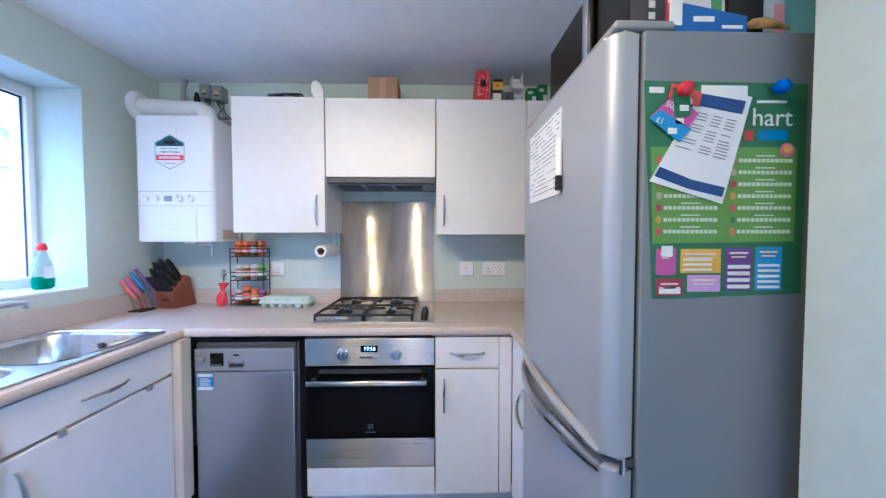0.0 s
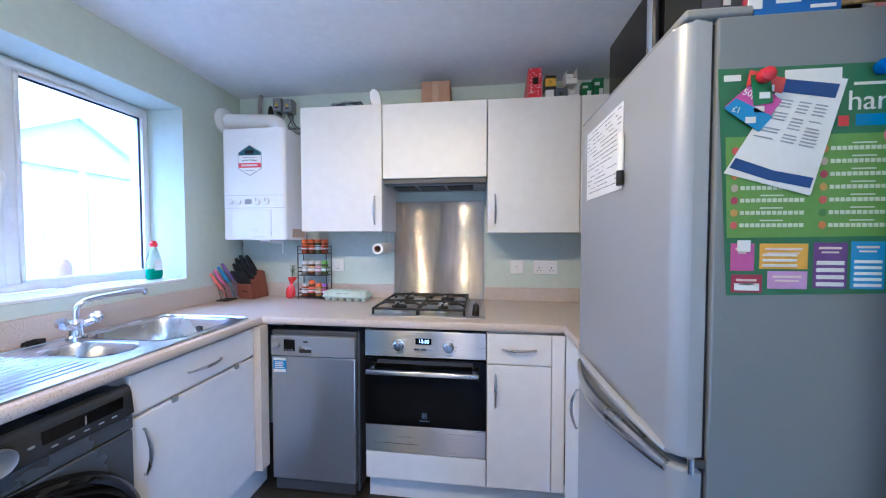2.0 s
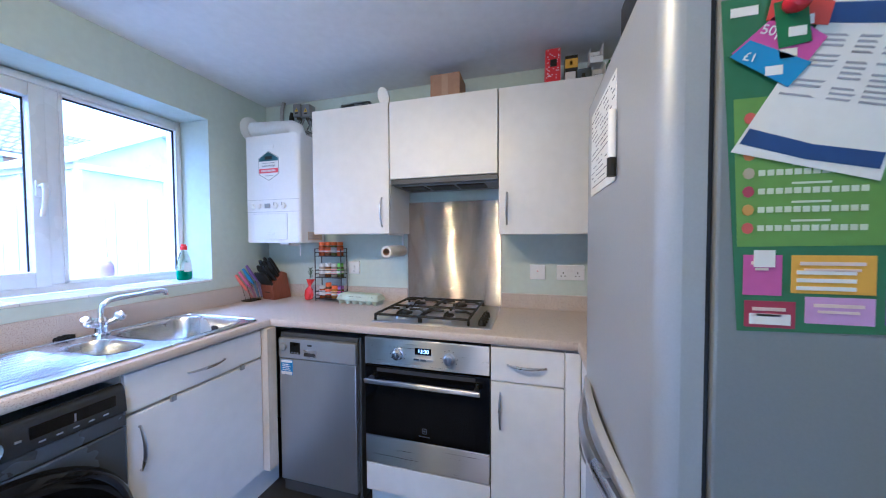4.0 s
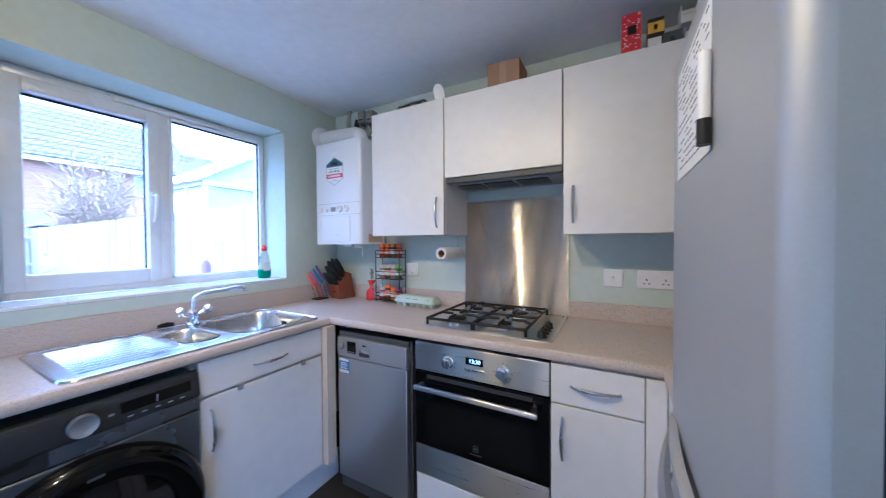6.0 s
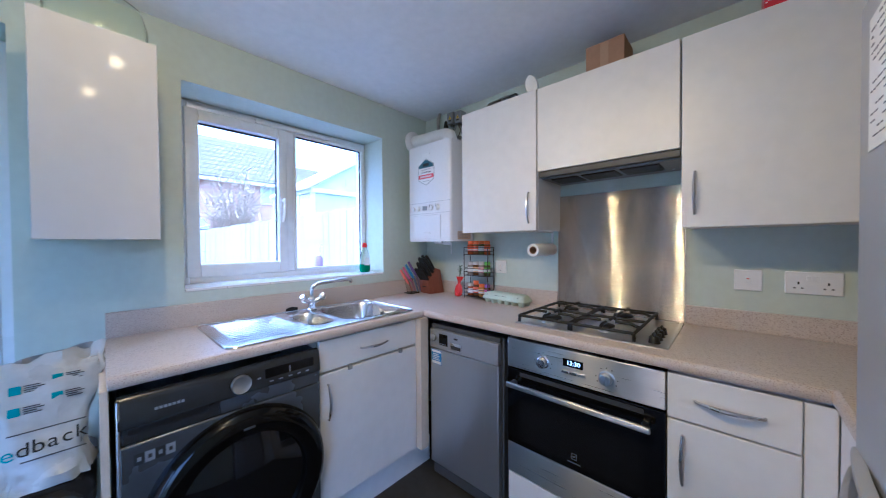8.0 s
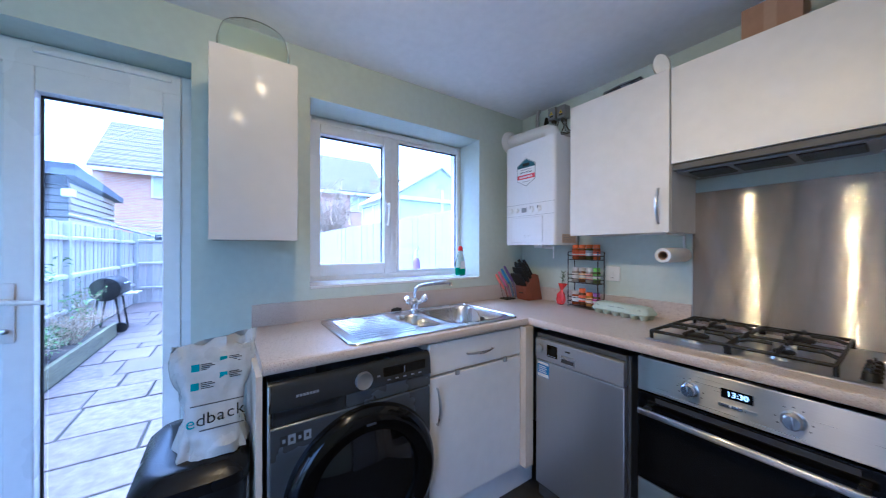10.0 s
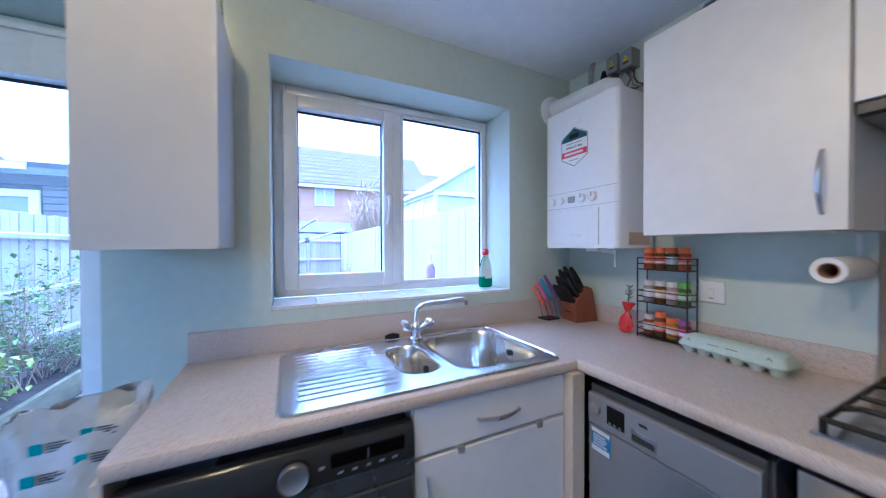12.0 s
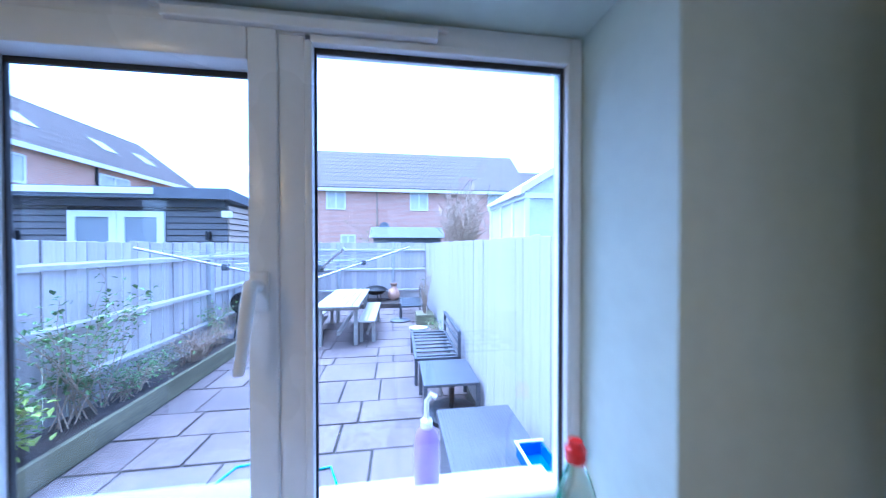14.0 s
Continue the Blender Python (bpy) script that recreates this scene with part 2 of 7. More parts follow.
def add_box(bm, x0, x1, y0, y1, z0, z1, bev=0.0, seg=2):
    vs = [bm.verts.new((x, y, z)) for x in (x0, x1) for y in (y0, y1) for z in (z0, z1)]
    fs = [bm.faces.new([vs[i] for i in q]) for q in ((0, 1, 3, 2), (4, 6, 7, 5), (0, 4, 5, 1), (2, 3, 7, 6), (0, 2, 6, 4), (1, 5, 7, 3))]
    if bev:
        es = {e for f in fs for e in f.edges}
        bmesh.ops.bevel(bm, geom=list(es), offset=bev, segments=seg, affect="EDGES", profile=0.5, clamp_overlap=True)
    return vs


def add_loft(bm, loops, cap0=True, cap1=True):
    rows = [[bm.verts.new(p) for p in lp] for lp in loops]
    n = len(rows[0])
    for a, b in zip(rows, rows[1:]):
        for i in range(n):
            bm.faces.new((a[i], a[(i + 1) % n], b[(i + 1) % n], b[i]))
    if cap0:
        bm.faces.new(rows[0][::-1])
    if cap1:
        bm.faces.new(rows[-1])


def add_tube(bm, pts, r, n=8):
    pts = [Vector(p) for p in pts]
    rs = r if isinstance(r, (list, tuple)) else [r] * len(pts)
    loops, up = [], None
    for i, p in enumerate(pts):
        d = (pts[min(i + 1, len(pts) - 1)] - pts[max(i - 1, 0)]).normalized()
        if up is None:
            up = Vector((0, 0, 1)) if abs(d.z) < 0.9 else Vector((1, 0, 0))
        s = d.cross(up)
        s = s.normalized() if s.length > 1e-4 else d.orthogonal().normalized()
        up = s.cross(d).normalized()
        loops.append([p + rs[i] * (math.cos(k * math.tau / n) * s + math.sin(k * math.tau / n) * up) for k in range(n)])
    add_loft(bm, loops)


def turn_axis(axis, a, b, h):
    return {"z": (a, b, h), "x": (h, a, b), "y": (a, h, b)}[axis]


def add_lathe(bm, prof, c, n=20, axis="z", cap0=True, cap1=True, sx=1.0, sy=1.0):
    loops = [[Vector(c) + Vector(turn_axis(axis, r * sx * math.cos(k * math.tau / n), r * sy * math.sin(k * math.tau / n), h)) for k in range(n)] for r, h in prof]
    add_loft(bm, loops, cap0, cap1)


def add_prism(bm, poly, axis, a, b):
    """poly: points in the plane across axis (x: y,z; y: x,z; z: x,y)."""
    put = {"x": lambda h, p: (h, p[0], p[1]), "y": lambda h, p: (p[0], h, p[1]), "z": lambda h, p: (p[0], p[1], h)}[axis]
    add_loft(bm, [[put(a, p) for p in poly], [put(b, p) for p in poly]])


def rrect(x0, x1, y0, y1, r, z, n=5):
    out = []
    for cx, cy, a0 in ((x1 - r, y1 - r, 0), (x0 + r, y1 - r, 90), (x0 + r, y0 + r, 180), (x1 - r, y0 + r, 270)):
        for k in range(n + 1):
            a = radians(a0 + 90 * k / n)
            out.append((cx + r * math.cos(a), cy + r * math.sin(a), z))
    return out


def arc(p0, p1, bulge, n=10):
    p0, p1, bulge = Vector(p0), Vector(p1), Vector(bulge)
    return [p0.lerp(p1, k / n) + bulge * math.sin(math.pi * k / n) for k in range(n + 1)]


def attach(ob, parent):
    ob.parent = parent
    if parent.type == "EMPTY":
        ob.matrix_parent_inverse = parent.matrix_basis.inverted()
    return ob


def part(name, bm, material, parent=None, label="", smooth=True):
    bmesh.ops.recalc_face_normals(bm, faces=bm.faces)
    me = bpy.data.meshes.new(name)
    bm.to_mesh(me)
    bm.free()
    me.materials.append(material)
    if smooth:
        me.polygons.foreach_set("use_smooth", [True] * len(me.polygons))
        me.set_sharp_from_angle(angle=radians(38))
    ob = new(name, me)
    if parent is not None:
        attach(ob, parent)
    if label:
        tagged(ob, label)
    return ob


def flat_faces(ob):
    """Keeps the six faces of a box truly flat; only its rounded edges are smooth."""
    for p in ob.data.polygons:
        if max(abs(c) for c in p.normal) > 0.9999:
            p.use_smooth = False
    return ob


def box(name, dims, material, parent=None, label="", bev=0.002, seg=2):
    bm = bmn()
    add_box(bm, *dims, bev=bev, seg=seg)
    return flat_faces(part(name, bm, material, parent, label))


def boxes(name, dims, material, parent=None, label="", bev=0.0):
    bm = bmn()
    for d in dims:
        add_box(bm, *d, bev=bev)
    return flat_faces(part(name, bm, material, parent, label))


def tube(name, pts, r, material, parent=None, label="", n=8):
    bm = bmn()
    add_tube(bm, pts, r, n)
    return part(name, bm, material, parent, label)


def lathe(name, prof, c, material, parent=None, label="", n=20, axis="z", sx=1.0, sy=1.0):
    bm = bmn()
    add_lathe(bm, prof, c, n, axis, sx=sx, sy=sy)
    return part(name, bm, material, parent, label)


def thing(name, loc, label, category, group="", kind=""):
    e = new(name)
    e.location = loc
    e.empty_display_size = 0.05
    return tagged(e, label, category, group, kind)


def structure(ob, label, category="structure"):
    return tagged(ob, label, category, kind="structure")


def lettering(text, size, m, material, parent, name="lettering", align="CENTER"):
    """Flat letters at the pose m (letters read along local x, up along local y)."""
    cu = bpy.data.curves.new(name, "FONT")
    cu.body, cu.size, cu.align_x, cu.align_y, cu.extrude = text, size, align, "CENTER", 0.0003
    cu.materials.append(material)
    ob = new(name, cu)
    attach(ob, parent)
    ob.matrix_basis = m
    return ob


def bow_handle(name, p0, p1, out, parent, r=0.005, depth=0.020):
    """A bowed bar handle between p0 and p1 that stands off along out."""
    p0, p1, out = Vector(p0), Vector(p1), Vector(out)
    pts = [p0] + arc(p0 + out * 0.008, p1 + out * 0.008, out * depth, 12) + [p1]
    return tube(name, pts, [r * 0.9] + [r * (0.8 + 0.5 * math.sin(math.pi * k / 12)) for k in range(13)] + [r * 0.9], M_HANDLE, parent, "satin metal bow handle", 8)


# ---- the shell of the kitchen ----
XW, YB, ZC, XR = -1.472, 2.20, 2.305, 1.22
WY0, WY1, WZ0, WZ1 = 0.627, 1.757, 1.094, 2.063
DY0, DY1, DZ1 = -0.80, 0.150, 2.08
XO = -1.82   # outer face of the window wall
YREAR = -2.6

structure(box("floor", (XW - 0.31, 3.0, YREAR - 0.1, YB + 0.1, -0.1, 0.0), M_FLOOR, bev=0), "dark grey vinyl kitchen floor", "floor")
bm = bmn()
add_box(bm, XO, 1.34, YREAR - 0.1, YB + 0.12, ZC, ZC + 0.12)
structure(part("ceiling", bm, M_CEIL), "white painted plaster ceiling with small cracks", "ceiling")
structure(boxes("wall_window", [
    (XO, XW, YREAR - 0.1, DY0, 0, ZC), (XO, XW, DY0, DY1, DZ1, ZC), (XO, XW, DY1, WY0, 0, ZC),
    (XO, XW, WY0, WY1, 0, WZ0 - 0.012), (XO, XW, WY0, WY1, WZ1, ZC), (XO, XW, WY1, YB + 0.12, 0, ZC)], M_WALL),
    "pale mint painted wall with window and garden door", "wall")
structure(boxes("wall_back", [(XW, XR + 0.12, YB, YB + 0.12, 0, ZC)], M_WALL), "pale mint painted wall behind the hob", "wall")
structure(boxes("wall_right", [(XR, XR + 0.12, 0.715, YB, 0, ZC)], M_WALL), "pale mint painted wall behind the fridge", "wall")
# unseen side opening, added to bring daylight onto the lower units
structure(boxes("wall_side_rear", [(0.922, 1.22, YREAR, -2.5, 0, ZC), (0.922, 1.22, -2.5, -0.75, 2.1, ZC)], M_WALL), "painted wall over an unseen opening added to let daylight in", "wall")
structure(boxes("wall_nib", [(0.922, 1.22, -0.75, 0.715, 0, ZC)], M_WALL), "pale blue-green painted wall beside the fridge", "wall")
structure(boxes("wall_rear", [(XW, -0.60, YREAR - 0.1, YREAR, 0, ZC), (0.90, 0.922, YREAR - 0.1, YREAR, 0, ZC), (-0.60, 0.90, YREAR - 0.1, YREAR, 2.08, ZC)], M_WALL), "plain painted wall with a wide opening closing the room", "wall")
structure(boxes("window_2", [(-0.60, -0.54, YREAR - 0.08, YREAR - 0.02, 0, 2.08), (0.84, 0.90, YREAR - 0.08, YREAR - 0.02, 0, 2.08), (0.12, 0.18, YREAR - 0.08, YREAR - 0.02, 0, 2.02), (-0.54, 0.84, YREAR - 0.08, YREAR - 0.02, 2.02, 2.08)], M_UPVC), "white framed wide glazed opening at the rear", "window")


# ---- window ----
def window():
    w = thing("window_1", (-1.66, 1.19, WZ0), "white plastic casement window with two lights over the sink", "window", kind="structure")
    x0, x1 = -1.735, -1.662
    y0, y1, z0, z1 = WY0 + 0.002, WY1 - 0.002, WZ0 + 0.004, WZ1 - 0.002
    fz0, fz1 = 1.135, 2.018
    bm = bmn()
    add_box(bm, x0, x1, y0, 0.682, z0, z1, 0.004)
    add_box(bm, x0, x1, 1.730, y1, z0, z1, 0.004)
    add_box(bm, x0, x1, 0.682, 1.730, z0, fz0, 0.004)
    add_box(bm, x0, x1, 0.682, 1.730, fz1, z1, 0.004)
    add_box(bm, x0, x1, 1.168, 1.222, fz0, fz1, 0.004)
    part("window_frame", bm, M_UPVC, w)
    # fixed light: glazing beads, then the pane
    bm = bmn()
    g0, g1, h0, h1 = 1.222, 1.730, fz0, fz1
    for d in ((-1.675, -1.656, g0, g0 + 0.014, h0, h1), (-1.675, -1.656, g1 - 0.010, g1, h0, h1), (-1.675, -1.656, g0, g1, h0, h0 + 0.014), (-1.675, -1.656, g0, g1, h1 - 0.014, h1)):
        add_box(bm, *d, bev=0.003)
    part("glazing_bead", bm, M_UPVC, w)
    boxes("glazing_seal", [(-1.681, -1.675, g0 + 0.012, g0 + 0.017, h0, h1), (-1.681, -1.675, g1 - 0.016, g1, h0, h1), (-1.681, -1.675, g0, g1, h1 - 0.022, h1 - 0.012)], M_RUBBER, w)
    p = box("pane", (-1.687, -1.683, g0, g1, h0, h1), M_PANE, w, bev=0)
    p.visible_shadow = False
    # opening casement, proud of the frame
    bm = bmn()
    s0, s1, t0, t1 = 0.668, 1.178, 1.130, 2.022
    i0, i1, j0, j1 = 0.728, 1.129, 1.198, 1.964
    for d in ((-1.715, -1.654, s0, i0, t0, t1), (-1.715, -1.654, i1, s1, t0, t1), (-1.715, -1.654, i0, i1, t0, j0), (-1.715, -1.654, i0, i1, j1, t1)):
        add_box(bm, *d, bev=0.005)
    c = part("casement", bm, M_UPVC, w)
    boxes("casement_seal", [(-1.706, -1.699, i0, i0 + 0.006, j0, j1), (-1.706, -1.699, i1 - 0.005, i1, j0, j1), (-1.706, -1.699, i0, i1, j1 - 0.010, j1)], M_RUBBER, c)
    p = box("casement_pane", (-1.712, -1.708, i0, i1, j0, j1), M_PANE, c, bev=0)
    p.visible_shadow = False
    bm = bmn()
    add_box(bm, -1.654, -1.642, 1.135, 1.165, 1.53, 1.60, 0.004)
    add_tube(bm, [(-1.644, 1.150, 1.575), (-1.614, 1.150, 1.580), (-1.606, 1.149, 1.55), (-1.604, 1.142, 1.48), (-1.606, 1.135, 1.44)], [0.011, 0.011, 0.011, 0.009, 0.008], 10)
    part("window_handle", bm, M_WHITE, c, "white lever handle")
    boxes("trickle_vent", [(-1.662, -1.645, 1.00, 1.46, 2.022, 2.042), (-1.662, -1.650, 0.98, 1.48, 2.042, 2.047)], M_UPVC, w, bev=0.003)
    box("outer_sill", (-1.838, -1.735, WY0 + 0.002, WY1 - 0.002, 1.040, 1.080), M_UPVC, w, bev=0.006)
    w.location.x -= 0.033


window()


def sill():
    s = thing("window_sill", (-1.56, 1.19, WZ0 - 0.012), "white glazed tile window sill", "sill", kind="structure")
    box("grout_bed", (-1.694, XW - 0.002, WY0 + 0.001, WY1 - 0.001, WZ0 - 0.012, WZ0 - 0.001), M_GROUT, s, bev=0)
    edges = [0.628, 0.794, 0.994, 1.190, 1.389, 1.582, 1.756]
    for a, b in zip(edges, edges[1:]):
        box("tile", (-1.694, XW + 0.003, a + 0.0012, b - 0.0012, WZ0 - 0.010, WZ0 + 0.003), M_TILE, s, bev=0.0015, seg=1)


sill()


# ---- garden door ----
def garden_door():
    d = thing("door_1", (-1.65, -0.33, 0), "closed white plastic garden door with one tall glass pane", "door", kind="structure")
    x0, x1 = -1.70, -1.63
    boxes("door_frame", [(x0, x1, DY1 - 0.048, DY1 - 0.002, 0, DZ1 - 0.002), (x0, x1, DY0 + 0.002, DY0 + 0.06, 0, DZ1 - 0.002), (x0, x1, DY0 + 0.06, DY1 - 0.048, 1.985, DZ1 - 0.002),
                         (x0, x1, DY0 + 0.06, DY1 - 0.048, 0.0, 0.035)], M_UPVC, d, bev=0.005)
    l0, l1, m0, m1 = -0.405, 0.102, 0.036, 1.984
    g0, g1, h0, h1 = -0.328, 0.040, 0.125, 1.890
    lf = boxes("door_leaf", [(-1.69, -1.618, l0, g0, m0, m1), (-1.69, -1.618, g1, l1, m0, m1), (-1.69, -1.618, g0, g1, m0, h0), (-1.69, -1.618, g0, g1, h1, m1)], M_UPVC, d, bev=0.005)
    boxes("glazing_seal", [(-1.676, -1.668, g0, g0 + 0.008, h0, h1), (-1.676, -1.668, g1 - 0.006, g1, h0, h1), (-1.676, -1.668, g0, g1, h1 - 0.010, h1)], M_RUBBER, lf)
    p = box("pane", (-1.684, -1.680, g0, g1, h0, h1), M_PANE, lf, bev=0)
    p.visible_shadow = False
    bm = bmn()
    add_box(bm, -1.618, -1.606, -0.415, -0.372, 0.94, 1.16, 0.004)
    part("handle_plate", bm, M_WHITE, lf)
    tube("door_handle", [(-1.606, -0.393, 1.095), (-1.565, -0.393, 1.095), (-1.555, -0.385, 1.095), (-1.553, -0.33, 1.09), (-1.556, -0.285, 1.088)], [0.011, 0.011, 0.011, 0.009, 0.008], M_WHITE, lf, "white lever handle", 10)
    lathe("key_cylinder", [(0.010, 0), (0.010, 0.012), (0.006, 0.014)], (-1.606, -0.393, 0.985), M_HANDLE, lf, n=12, axis="x")
    boxes("side_panel", [(-1.69, -1.64, -0.738, -0.407, 0.036, 1.984)], M_UPVC, d, bev=0.004)
    boxes("trickle_vent", [(-1.63, -1.614, -0.335, 0.07, 2.035, 2.055)], M_UPVC, d, bev=0.004)


garden_door()


# ---- worktop ----
ZT, ZU = 0.925, 0.886
worktop = thing("worktop", (-0.3, 1.9, ZU), "speckled beige laminate worktop with upstand", "worktop")
NOSE = [(-0.012, 0), (-0.004, 0.003), (0, 0.010), (0, 0.028), (-0.004, 0.036), (-0.012, 0.039)]
for d in ((XW, -0.90, 0.368, 0.99, ZU, ZT), (XW, -1.388, 0.99, 1.55, ZU, ZT), (-0.952, -0.90, 0.99, 1.55, ZU, ZT), (XW, -0.90, 1.55, YB, ZU, ZT),
          (-0.90, 0.60, 1.612, YB, ZU, ZT), (0.60, XR, 1.375, YB, ZU, ZT)):
    box("slab", d, M_TOP, worktop, bev=0)
for at, way, axis, e0, e1 in ((-0.888, 1, "y", 0.368, 1.612), (1.600, -1, "x", -0.900, 0.612), (0.588, -1, "y", 1.375, 1.612)):
    bm = bmn()
    add_prism(bm, [(at + way * a, ZU + b) for a, b in NOSE], axis, e0, e1)
    part("front_edge", bm, M_TOP, worktop)
for d in ((XW, XW + 0.018, 0.372, YB, ZT, 1.028), (XW + 0.0185, -0.362, YB - 0.018, YB, ZT, 1.015), (0.240, XR, YB - 0.018, YB, ZT, 1.010)):
    box("upstand", d, M_TOP, worktop, bev=0.002)
box("support_panel", (XW, -0.90, 0.352, 0.370, 0, ZU), M_BIRCH, None, bev=0.001)
tagged(bpy.data.objects["support_panel"], "cream wood-effect end panel beside the washing machine", "panel")


# ---- sink ----
def sink():
    s = thing("sink", (-1.2, 1.13, ZT), "stainless steel inset sink with drainer and one and a half bowls", "sink")
    zt = ZT + 0.007
    X0, X1, Y0, Y1 = -1.410, -0.915, 0.655, 1.568
    outer = rrect(X0, X1, Y0, Y1, 0.045, zt)
    inner = [(-1.300, -1.015, 1.008, 1.146), (-1.372, -0.968, 1.186, 1.532)]
    rad = [0.065, 0.085]
    bm = bmn()

    def ring(pts):
        vs = [bm.verts.new(p) for p in pts]
        return vs, [bm.edges.new((vs[i], vs[(i + 1) % len(vs)])) for i in range(len(vs))]
    vo, eo = ring(rrect(X0 + 0.012, X1 - 0.012, Y0 + 0.012, Y1 - 0.012, 0.04, zt - 0.002))
    holes = [ring(rrect(a, b, c, d, r, zt - 0.002)) for (a, b, c, d), r in zip(inner, rad)]
    bmesh.ops.triangle_fill(bm, use_beauty=True, use_dissolve=False, edges=eo + [e for h in holes for e in h[1]])
    add_loft(bm, [rrect(X0, X1, Y0, Y1, 0.045, ZT + 0.001), rrect(X0 + 0.003, X1 - 0.003, Y0 + 0.003, Y1 - 0.003, 0.045, zt), rrect(X0 + 0.008, X1 - 0.008, Y0 + 0.008, Y1 - 0.008, 0.042, zt + 0.001),
                  rrect(X0 + 0.012, X1 - 0.012, Y0 + 0.012, Y1 - 0.012, 0.04, zt - 0.002)], False, False)
    part("deck", bm, M_SINK, s)
    for (a, b, c, d), r, depth, nm in zip(inner, rad, (0.11, 0.165), ("half_bowl", "main_bowl")):
        bm = bmn()
        z = zt - 0.002
        loops = [rrect(a - 0.006, b + 0.006, c - 0.006, d + 0.006, r + 0.006, z + 0.0015), rrect(a, b, c, d, r, z), rrect(a + 0.006, b - 0.006, c + 0.006, d - 0.006, r, z - 0.012),
                 rrect(a + 0.012, b - 0.012, c + 0.012, d - 0.012, r, z - depth + 0.03), rrect(a + 0.022, b - 0.022, c + 0.022, d - 0.022, r * 0.8, z - depth + 0.006),
                 rrect(a + 0.05, b - 0.05, c + 0.05, d - 0.05, r * 0.5, z - depth)]
        add_loft(bm, loops, False, True)
        bowl = part(nm, bm, M_SINK, s)
        cx, cy = (a + b) / 2, (c + d) / 2
        lathe("drain", [(0.032, 0), (0.032, 0.003), (0.024, 0.003), (0.022, 0.001)], (cx, cy, z - depth), M_CHROME, bowl, n=18)
        lathe("overflow", [(0.013, 0), (0.013, 0.004), (0.007, 0.004)], ((a + b) / 2, d - 0.016 if nm == "half_bowl" else cy + 0.5 * (d - c) - 0.016, z - 0.05), M_RUBBER, bowl, n=12, axis="y")
    for k in range(12):
        x = -1.345 + 0.033 * k
        tube("drainer_ridge", [(x, 0.695, zt - 0.010), (x, 0.715, zt - 0.0058), (x, 0.965, zt - 0.0058), (x, 0.985, zt - 0.010)], 0.0066, M_SINK, s, n=8)


sink()


def tap():
    t = thing("mixer_tap", (-1.395, 1.185, ZT), "chrome two-handle kitchen mixer tap with swivel spout", "tap")
    x, y, z = -1.370, 1.178, ZT + 0.006
    lathe("base", [(0.030, 0), (0.030, 0.006), (0.022, 0.012), (0.020, 0.05), (0.024, 0.062), (0.016, 0.075)], (x, y, z), M_CHROME, t)
    for sgn in (-1, 1):
        bm = bmn()
        add_tube(bm, [(x, y, z + 0.04), (x + 0.012, y + sgn * 0.035, z + 0.052), (x + 0.016, y + sgn * 0.045, z + 0.060)], [0.014, 0.013, 0.012], 12)
        add_tube(bm, [(x + 0.016, y + sgn * 0.045, z + 0.06), (x + 0.022, y + sgn * 0.056, z + 0.072), (x + 0.028, y + sgn * 0.066, z + 0.084)], [0.020, 0.023, 0.013], 8)
        part("tap_handle", bm, M_CHROME, t)
    pts = [(x, y, z + 0.07), (x, y, z + 0.105), (x + 0.003, y + 0.006, z + 0.125), (x + 0.008, y + 0.026, z + 0.142), (x + 0.014, y + 0.055, z + 0.148), (x + 0.034, y + 0.155, z + 0.155)]
    tube("spout", pts, 0.0105, M_CHROME, t, n=12)
    tube("spout_tip", [(x + 0.033, y + 0.150, z + 0.155), (x + 0.044, y + 0.205, z + 0.158), (x + 0.047, y + 0.222, z + 0.152), (x + 0.047, y + 0.224, z + 0.135)], [0.0125, 0.0125, 0.0125, 0.010], M_CHROME, t, n=12)


tap()


# ---- base units ----
def bar_front(nm, d, parent, bev=0.003):
    return box(nm, d, M_UNIT, parent, bev=bev)


def sink_cabinet():
    c = thing("sink_cabinet", (-1.2, 1.27, 0), "white kitchen base unit with drawer front and door under the sink", "cabinet")
    boxes("body", [(XW + 0.03, -0.925, 0.992, 1.008, 0.15, ZU - 0.004), (XW + 0.03, -0.925, 1.540, 1.556, 0.15, ZU - 0.004), (XW + 0.03, -0.925, 1.008, 1.540, 0.15, 0.166),
                   (-0.945, -0.925, 1.008, 1.540, 0.722, 0.752)], M_BIRCH, c)
    f = bar_front("drawer_front", (-0.923, -0.905, 0.994, 1.554, 0.745, ZU - 0.006), c)
    bow_handle("handle", (-0.905, 1.20, 0.806), (-0.905, 1.352, 0.806), (1, 0, 0), f)
    d = bar_front("door", (-0.923, -0.905, 0.994, 1.554, 0.155, 0.732), c)
    bow_handle("handle", (-0.905, 1.032, 0.53), (-0.905, 1.032, 0.685), (1, 0, 0), d)
    for y in (1.14, 1.44):
        box("child_lock", (-0.908, -0.896, y - 0.010, y + 0.010, 0.722, 0.745), M_GREY, c, "small grey plastic catch")
    return c


sink_cabinet()
tagged(box("corner_post", (-0.918, -0.872, 1.560, 1.618, 0.15, ZU - 0.002), M_BIRCH), "cream wood-effect corner post between units", "panel")
tagged(boxes("plinth", [(-0.965, -0.950, 0.99, 1.70, 0, 0.148)], M_UNIT), "white kickboard under the sink unit", "plinth")
tagged(boxes("plinth", [(-0.350, 0.655, 1.665, 1.680, 0, 0.122), (0.655, 0.670, 1.375, 1.680, 0, 0.122)], M_UNIT), "white kickboard under the oven run", "plinth")


